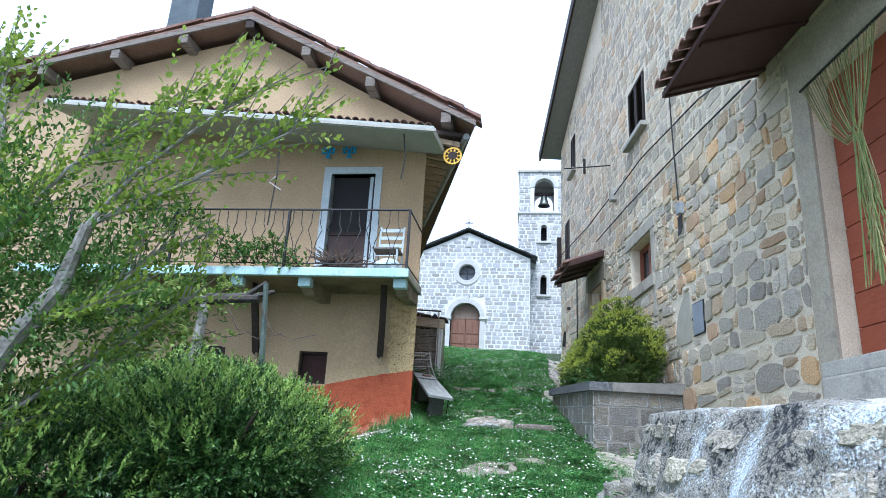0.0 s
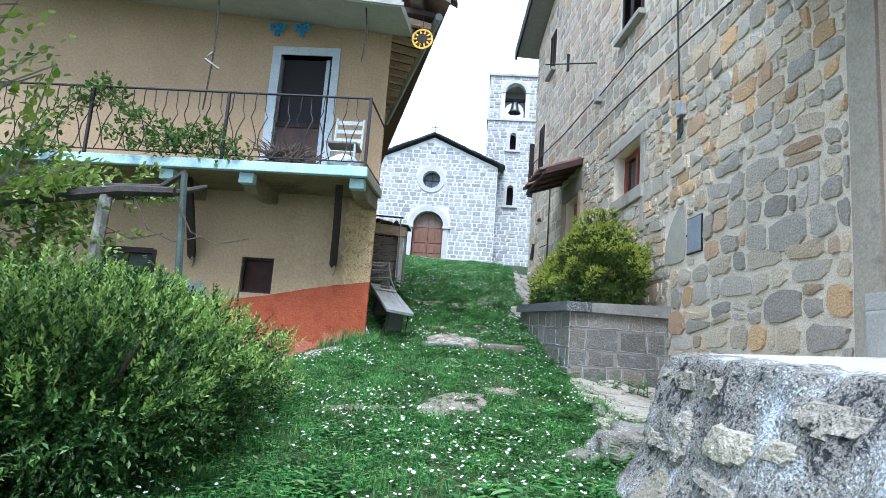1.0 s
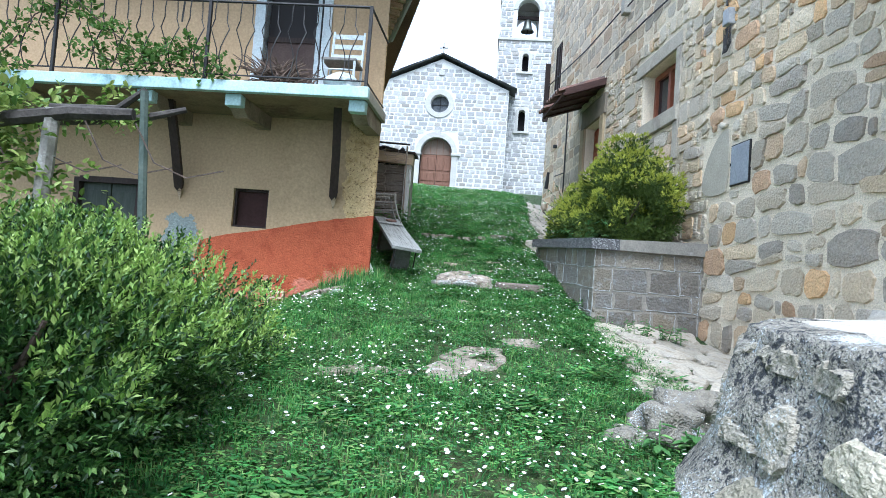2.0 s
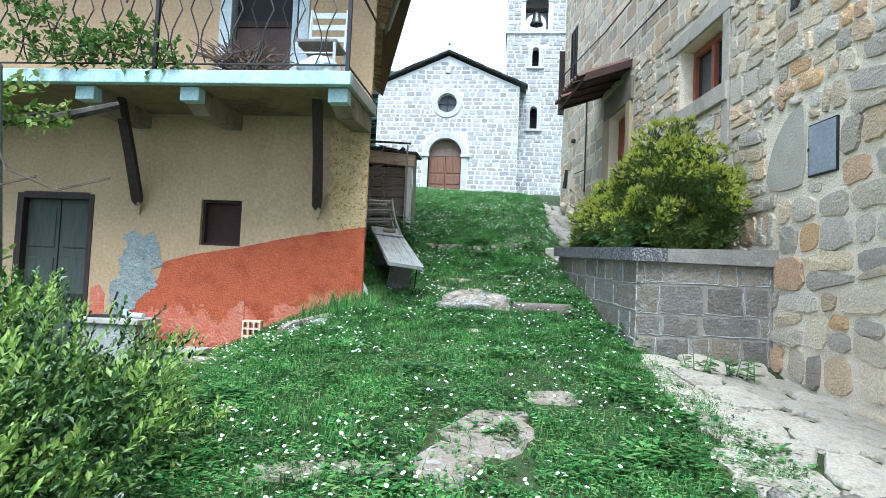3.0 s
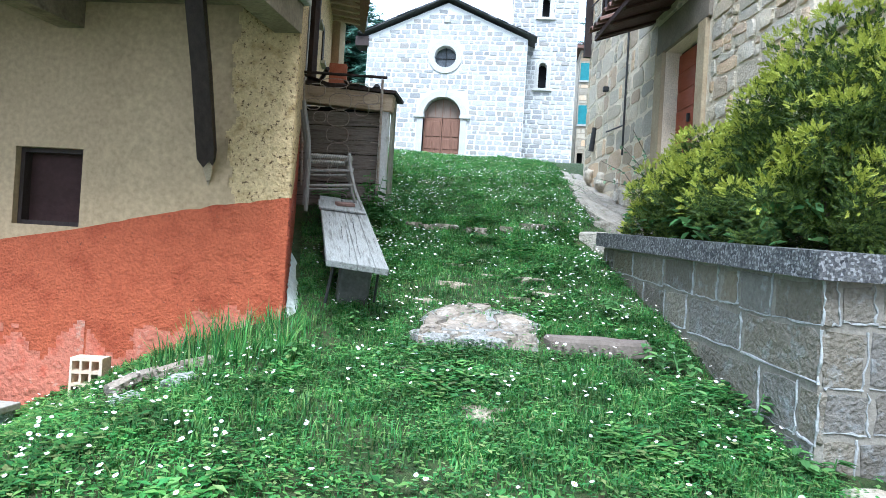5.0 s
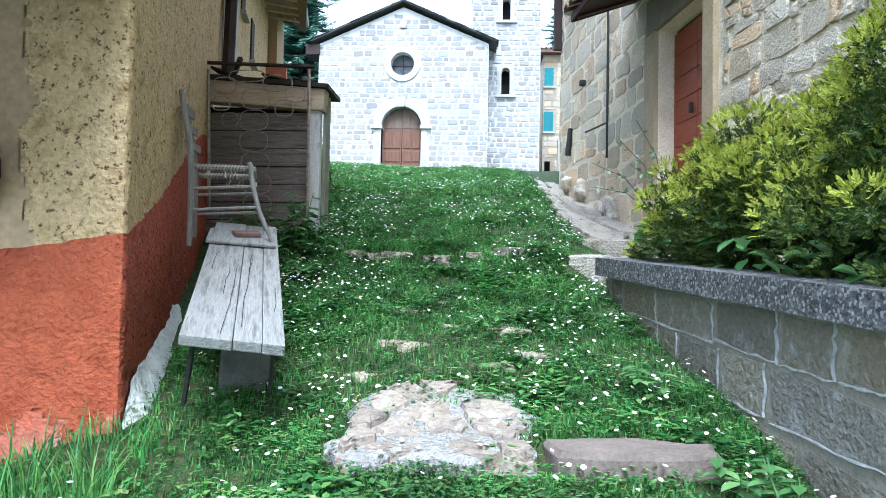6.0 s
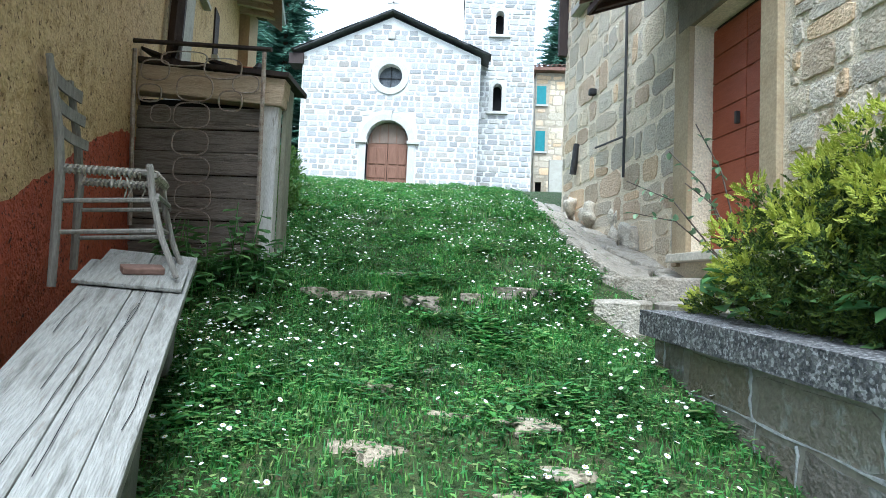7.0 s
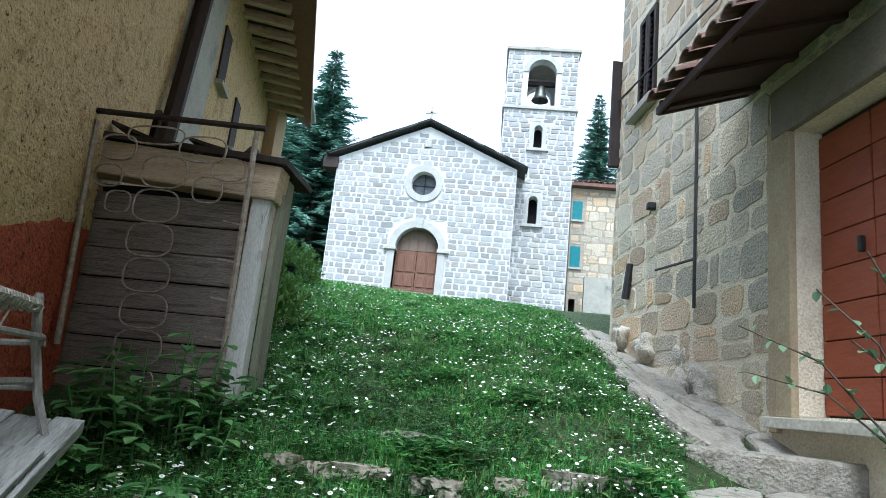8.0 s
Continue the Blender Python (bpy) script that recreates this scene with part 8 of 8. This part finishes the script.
far_house = thing("far_house", Matrix.Translation((3.72, 36.0, 0)), "ochre stone house with turquoise shutters behind the tower", "house", kind="structure")
part("wall", wall_bm(rect(0, 9, 6.0, 12.7), [rect(0.05, 0.45, 11.28, 12.1), rect(0.05, 0.47, 9.2, 10.1), rect(0.1, 0.36, 7.0, 7.85)], 0.0, 0.4), pieces("ochre_rubble", [(0.40, 0.35, 0.27), (0.44, 0.38, 0.29), (0.36, 0.32, 0.25)], per="island", scale=3.5, fine=9, bump=0.8, stain=(0.50, 0.36, 0.20), stain_scale=2.2, stain_at=0.55), far_house)
part("side_wall", boxed(-0.001, 0.4, 0.41, 6, 6.0, 12.7), MORTAR, far_house)
for z0, z1 in ((11.28, 12.1), (9.2, 10.1)):
    w = part("shutter", boxed(0.05, 0.46, -0.03, 0.04, z0, z1), SHUTTER, far_house, "turquoise wooden shutter")
    part("sill", boxed(0.0, 0.55, -0.08, 0.0, z0 - 0.09, z0 - 0.005), DRESSED, far_house)
part("cellar_dark", boxed(0.0, 0.5, 0.3, 0.39, 6.9, 8.0), BLACK, far_house)
part("roof", prism(bmesh.new(), [(-0.3, 12.72), (9, 12.72), (9, 12.86), (-0.3, 12.86)], -0.35, 6.2), TILE, far_house)
bm = tile_row(bmesh.new(), (-0.3, -0.35, 12.88), (4.2, -0.35, 12.88), (0, -1, 0), 0.15, 20, r=0.12)
part("eave_tiles", bm, TILE, far_house)["kind"] = "stuff"
part("garden_wall", boxed(0.55, 3.5, -1.2, -0.9, 5.8, 8.6), CEMENT, far_house, "grey rendered outbuilding wall")

# ---- grass and daisies ----
def side_wall_x(y):
    return -0.446 - 0.33 * (y - 8.79) if y < 13.15 else -1.885 - 0.22 * (y - 13.15)


def grassy(x, y):
    """How thick the grass stands at a place, from 0 to 1."""
    q = STONE.inverted() @ Vector((x, y, 0))
    s, d = q.x, q.y
    if d < 0.15 or (P0 - 0.05 < s < P1 + 0.05 and d < PD - 0.03) or (s < -1.5 and d < 2.15) or (s < 0.3 and d < 1.3):
        return 0.0
    if 1.0 < s < P0 and d < 1.25:
        return 0.3 if d < 0.15 or noise.noise(Vector((x * 2, y * 2, 1))) > 0.2 else 0.1
    if 11.4 < y < 17.0 and x > lerp_table([(11.4, 1.62), (12.6, 1.97), (14.6, 1.92), (16.9, 1.85)], y) and x < lerp_table([(12, 3.1), (13.6, 2.95), (17, 2.4)], y):
        return 0.10
    if 8.3 < y < 9.3 and x < side_wall_x(y) + 0.34 and x > -1.2:
        return 0.25
    if y > 8.79 and x < side_wall_x(y) + 0.1 and y < 18.0:
        return 0.0
    if 8.58 < y < 9.26 and 0.44 < x < 1.22:
        return 0.04 if 8.7 < y < 9.1 and 0.52 < x < 1.14 else 0.3
    if 8.6 < y < 8.82 and 1.2 < x < 1.9:
        return 0.0
    if (0.84 < x < 1.38 and 4.3 < y < 5.25) and noise.noise(Vector((x * 6, y * 6, 0))) < 0.25:
        return 0.12
    if math.dist((x, y), (0.75, 9.62)) < 0.13 or math.dist((x, y), (1.3, 9.75)) < 0.15 or math.dist((x, y), (0.98, 9.5)) < 0.10:
        return 0.2
    thin = noise.noise(Vector((x * 1.1, y * 1.1, 3.3))) + 0.6 * noise.noise(Vector((x * 3.1, y * 3.1, 9.0)))
    k = 1.0 if thin < 0.35 else 0.35
    if 0.35 < x < 1.35 and 9.2 < y < 10.6:
        k *= 0.8
    return k


def grass_field(name, zones, seed, kind):
    r = random.Random(seed)
    verts, faces = [], []
    for (x0, x1, y0, y1), per, high, wide in zones:
        cx, cy, left = 0.0, 0.0, 0
        spread = 0.035 + 0.6 * wide
        for _ in range(int((x1 - x0) * (y1 - y0) * per)):
            if left == 0:
                cx, cy, left = r.uniform(x0, x1), r.uniform(y0, y1), r.randint(8, 20)
            left -= 1
            ox, oy = r.gauss(0, spread), r.gauss(0, spread)
            x, y = cx + ox, cy + oy
            if r.random() > grassy(x, y):
                continue
            z = ground_z(x, y) - 0.008
            tall = 0.75 + 0.75 * max(0.0, noise.noise(Vector((x * 1.7, y * 1.7, 7))) + 0.3)
            if y < 8.75 and x < -0.2 and 8.75 - y < 0.75:
                tall *= 2.4 if x > -1.15 else 1.2
            a = math.atan2(oy, ox) + r.uniform(-1.2, 1.2)
            n = len(verts)
            if kind == "blade":
                h, w, lean = high * tall * r.uniform(0.55, 1.25), wide * r.uniform(0.7, 1.3), r.uniform(0.1, 0.75)
                ca, sa = math.cos(a), math.sin(a)
                dx, dy = ca * lean * h, sa * lean * h
                verts += [(x - sa * w, y + ca * w, z), (x + sa * w, y - ca * w, z), (x + dx * 0.35 + sa * w * 0.8, y + dy * 0.35 - ca * w * 0.8, z + h * 0.6), (x + dx * 0.35 - sa * w * 0.8, y + dy * 0.35 + ca * w * 0.8, z + h * 0.6), (x + dx, y + dy, z + h * 0.95)]
                faces += [(n, n + 1, n + 2, n + 3), (n + 3, n + 2, n + 4)]
            else:
                h, w, tilt = high * r.uniform(0.3, 1.1), wide * r.uniform(0.6, 1.3) * (1.9 if noise.noise(Vector((cx * 2.2, cy * 2.2, 17))) > 0.28 else 1.0), r.uniform(-0.2, 0.5)
                ca, sa = math.cos(a), math.sin(a)
                zz = z + h
                verts += [(x, y, zz), (x + ca * w - sa * w * 0.5, y + sa * w + ca * w * 0.5, zz + tilt * w), (x + ca * 1.9 * w, y + sa * 1.9 * w, zz + tilt * w * 1.2), (x + ca * w + sa * w * 0.5, y + sa * w - ca * w * 0.5, zz + tilt * w)]
                faces += [(n, n + 1, n + 2, n + 3)]
    ob = new(name, rows_mesh(name, verts, faces, GRASS))
    return ob


NEAR, MIDDLE = (-2.6, 2.7, 1.4, 9.0), (-1.2, 3.0, 9.0, 14.0)
ob = grass_field("grass", [(NEAR, 2700, 0.055, 0.0036), ((-0.5, 2.3, 7.0, 11.8), 4200, 0.05, 0.0032), (MIDDLE, 3700, 0.045, 0.0036), ((-1.0, -0.1, 7.95, 8.5), 2400, 0.105, 0.0036), ((-3.6, -2.6, 5.0, 8.8), 900, 0.055, 0.005), ((-2.6, 3.2, 14.0, 20.0), 1100, 0.075, 0.006), ((-4.5, 2.6, 20.0, 30.1), 620, 0.085, 0.009)], 3, "blade")
tagged(ob, "short dense green meadow grass", "grass", kind="stuff")
ob = grass_field("clover", [(NEAR, 3400, 0.065, 0.015), ((-0.4, 2.3, 7.2, 12.0), 1800, 0.045, 0.009), (MIDDLE, 3600, 0.07, 0.016), ((-2.6, 3.2, 14.0, 20.0), 900, 0.08, 0.024), ((-4.5, 2.6, 20.0, 30.1), 340, 0.07, 0.030)], 4, "disc")
tagged(ob, "small clover and broad lawn leaves", "clover", kind="stuff")


def daisies():
    r = random.Random(6)
    v, f, cv, cf = [], [], [], []
    for (x0, x1, y0, y1), per in (((-1.6, 2.6, 1.4, 5.0), 60), ((-2.4, 2.3, 5.0, 9.0), 42), ((-0.8, 2.2, 9.0, 10.6), 110), ((-0.6, 2.0, 10.6, 11.6), 170), ((-1.2, 2.6, 11.6, 16.0), 110), ((-3.2, 2.4, 16.0, 29.0), 45)):
        for _ in range(int((x1 - x0) * (y1 - y0) * per * 2)):
            x, y = r.uniform(x0, x1), r.uniform(y0, y1)
            thick = 0.5 + 1.3 * noise.noise(Vector((x * 0.8, y * 0.8, 21))) + 0.7 * noise.noise(Vector((x * 2.6, y * 2.6, 5)))
            if 1.0 < x < 2.4 and 2.5 < y < 4.6:
                thick += 0.5
            if r.random() > thick or grassy(x, y) < 0.3:
                continue
            z = ground_z(x, y) + r.uniform(0.05, 0.10)
            rad = r.uniform(0.0068, 0.0115)
            nx, ny = r.uniform(-0.45, 0.45), r.uniform(-0.6, 0.2)
            n = len(v)
            m = 8
            v.append((x, y, z))
            v += [(x + rad * math.cos(2 * math.pi * k / m), y + rad * math.sin(2 * math.pi * k / m), z - nx * rad * math.cos(2 * math.pi * k / m) - ny * rad * math.sin(2 * math.pi * k / m) + 0.002) for k in range(m)]
            f += [(n, n + 1 + k, n + 1 + (k + 1) % m) for k in range(m)]
            n = len(cv)
            q = rad * 0.36
            cv += [(x + q * math.cos(2 * math.pi * k / 5), y + q * math.sin(2 * math.pi * k / 5), z + 0.003 - nx * q * math.cos(2 * math.pi * k / 5) - ny * q * math.sin(2 * math.pi * k / 5)) for k in range(5)]
            cf.append((n, n + 1, n + 2, n + 3, n + 4))
    ob = new("daisies", rows_mesh("daisies", v, f, material("white_petals", (0.80, 0.80, 0.82), 0.7)))
    tagged(ob, "white daisies scattered through the grass", "daisies", kind="stuff")
    eyes = new("flower_eyes", rows_mesh("flower_eyes", cv, cf, material("yellow_eyes", (0.65, 0.45, 0.05), 0.8)))
    eyes.parent = ob
    eyes["kind"] = "stuff"


daisies()

# ---- stones of the walls, laid last ----
def grown(hole, m):
    a = [p[0] for p in hole]
    b = [p[1] for p in hole]
    return rect(min(a) - m, max(a) + m, min(b) - m, max(b) + m)


r6 = random.Random(41)
taken = [rect(2.4, 3.04, 3.34, 4.04), grown(RED_WINDOW, 0.03), rect(3.75, 5.42, 5.44, 5.70), rect(3.78, 5.22, 4.42, 4.66), rect(3.78, 3.96, 3.9, 5.5), grown(METER_BOX, 0.05), rect(-2.7, -0.46, 1.8, 5.9), rect(6.93, 8.5, 3.2, 5.78), grown(UPPER_A, 0.09), grown(UPPER_B, 0.09), grown(UPPER_D, 0.09)]
cobbles = free_of(squared_rubble(-0.5, 2.9, 1.2, 4.30, 0.36, 0.26, r6, 0.13), taken)
low_cells = free_of(squared_rubble(-0.46, 2.9, 4.30, 5.95, 0.29, 0.19, r6) + squared_rubble(2.9, 6.9, 1.2, 5.95, 0.27, 0.185, r6), taken)
far_cells = free_of(squared_rubble(6.9, 12.0, 3.2, 7.0, 0.42, 0.27, r6, 0.04), taken)
top_cells = free_of(squared_rubble(-2.8, 6.9, 5.95, 12.8, 0.32, 0.22, r6) + squared_rubble(6.9, 12.0, 7.0, 10.9, 0.40, 0.28, r6, 0.04), taken)
top_cells = [c for c in top_cells if all(z < 14.0 - 0.34 * abs(s - 2.0) for s, z in c)]
lay_stones(cobbles, stone_house, RUBBLE, 0.021, 0.024, r6, near=(1.5, 3.2), limit=160, round_off=0.19)
lay_stones(low_cells, stone_house, RUBBLE, 0.016, 0.024, r6, near=(1.5, 4.6), limit=140, round_off=0.12)
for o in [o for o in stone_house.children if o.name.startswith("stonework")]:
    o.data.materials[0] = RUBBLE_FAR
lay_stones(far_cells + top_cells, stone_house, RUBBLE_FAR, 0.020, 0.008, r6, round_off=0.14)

r7 = random.Random(42)
holes = [arch(-1.02, 1.02, 5.9, 8.13), circle(0, 10.45, 0.66), rect(-1.14, 1.14, 8.0, 8.16)]
cells = coursed(-3.18, 3.14, 6.05, 12.5, 0.31, 0.195, r7, 0.45)
cells = [c for c in free_of(cells, holes) if all(z < 12.52 - 0.435 * abs(x) for x, z in c)]
lay_stones(cells, church, ASHLAR, 0.012, 0.010, r7, near=(0.0, 8.5), limit=300, round_off=0.1)
for o in [o for o in church.children if o.name.startswith("stonework")]:
    o.data.materials[0] = ASHLAR_FAR
holes = [grown(SLIT_LOW, 0.15), grown(SLIT_TOP, 0.15), arch(-0.72, 0.72, 14.1, 15.55), rect(-1.4, 1.4, 14.0, 14.15), rect(-0.42, 0.42, 9.48, 9.62), rect(-0.42, 0.42, 12.36, 12.5)]
lay_stones(free_of(coursed(-1.32, 1.32, 6.0, 16.42, 0.31, 0.195, r7, 0.45), holes), tower, ASHLAR_FAR, 0.012, 0.018, r7, round_off=0.1)
# tower's side that faces the nave
side = new("side_stones")
side.parent = tower
side.matrix_local = Matrix.Translation((1.32, 0, 0)) @ Matrix.Rotation(-math.pi / 2, 4, "Z")
side["kind"] = "stuff"
verts, faces = [], []
for poly in free_of(coursed(0.0, 2.64, 10.5, 16.42, 0.31, 0.195, r7, 0.45), [arch(0.7, 2.0, 14.1, 15.5)]):
    add_stone(verts, faces, poly, 0.012, 0.018, r7, 0.1)
me = bpy.data.meshes.new("stonework")
me.from_pydata(verts, [], faces)
me.materials.append(ASHLAR_FAR)
new("stonework", me).parent = side

# planter blocks: front and near end
POINTING = grain("pale_cement_pointing", [(0.30, 0.30, 0.285), (0.46, 0.47, 0.46)], scale=9, fine=60, bump=0.7)
r8 = random.Random(43)
front = []
for poly in coursed(P0 + 0.02, P1 - 0.02, 1.30, 2.652, 0.42, 0.23, r8, 0.6):
    front.append([(a, z + (a - P0) * 0.055 + 0.012 * noise.noise(Vector((a * 3, z * 3, 0)))) for a, z in poly])
for (m, cells) in ((Matrix.Translation((0, PD - 0.045, 0)), front), (Matrix.Translation((P0 + 0.05, 0, 0)) @ Matrix.Rotation(math.pi / 2, 4, "Z"), [q for q in coursed(0.03, PD - 0.06, 1.3, 2.655, 0.34, 0.24, r8, 0.6)])):
    face = new("wall_face")
    face.parent = planter
    face.matrix_local = m
    lay_stones(cells, face, PLANTER_STONE, 0.004, 0.005, r8, near=(3, 2.3), limit=120, name="block", round_off=0.04)
    bm = bmesh.new()
    for q in cells:
        for a, b, often in ((q[0], q[1], 1.0), (q[0], q[3], 0.8)):
            if r8.random() < often:
                n = 7
                tube(bm, [(a[0] + (b[0] - a[0]) * k / n + r8.uniform(-0.010, 0.010), 0.004, a[1] + (b[1] - a[1]) * k / n + 0.004 + r8.uniform(-0.006, 0.006)) for k in range(n + 1)], [r8.uniform(0.0015, 0.009) for _ in range(n + 1)], 5)
    part("pointing", bm, POINTING, face)["kind"] = "stuff"


# stones of the far house
face = new("wall_face")
face.parent = far_house
face.matrix_local = Matrix.Rotation(math.pi, 4, "Z")
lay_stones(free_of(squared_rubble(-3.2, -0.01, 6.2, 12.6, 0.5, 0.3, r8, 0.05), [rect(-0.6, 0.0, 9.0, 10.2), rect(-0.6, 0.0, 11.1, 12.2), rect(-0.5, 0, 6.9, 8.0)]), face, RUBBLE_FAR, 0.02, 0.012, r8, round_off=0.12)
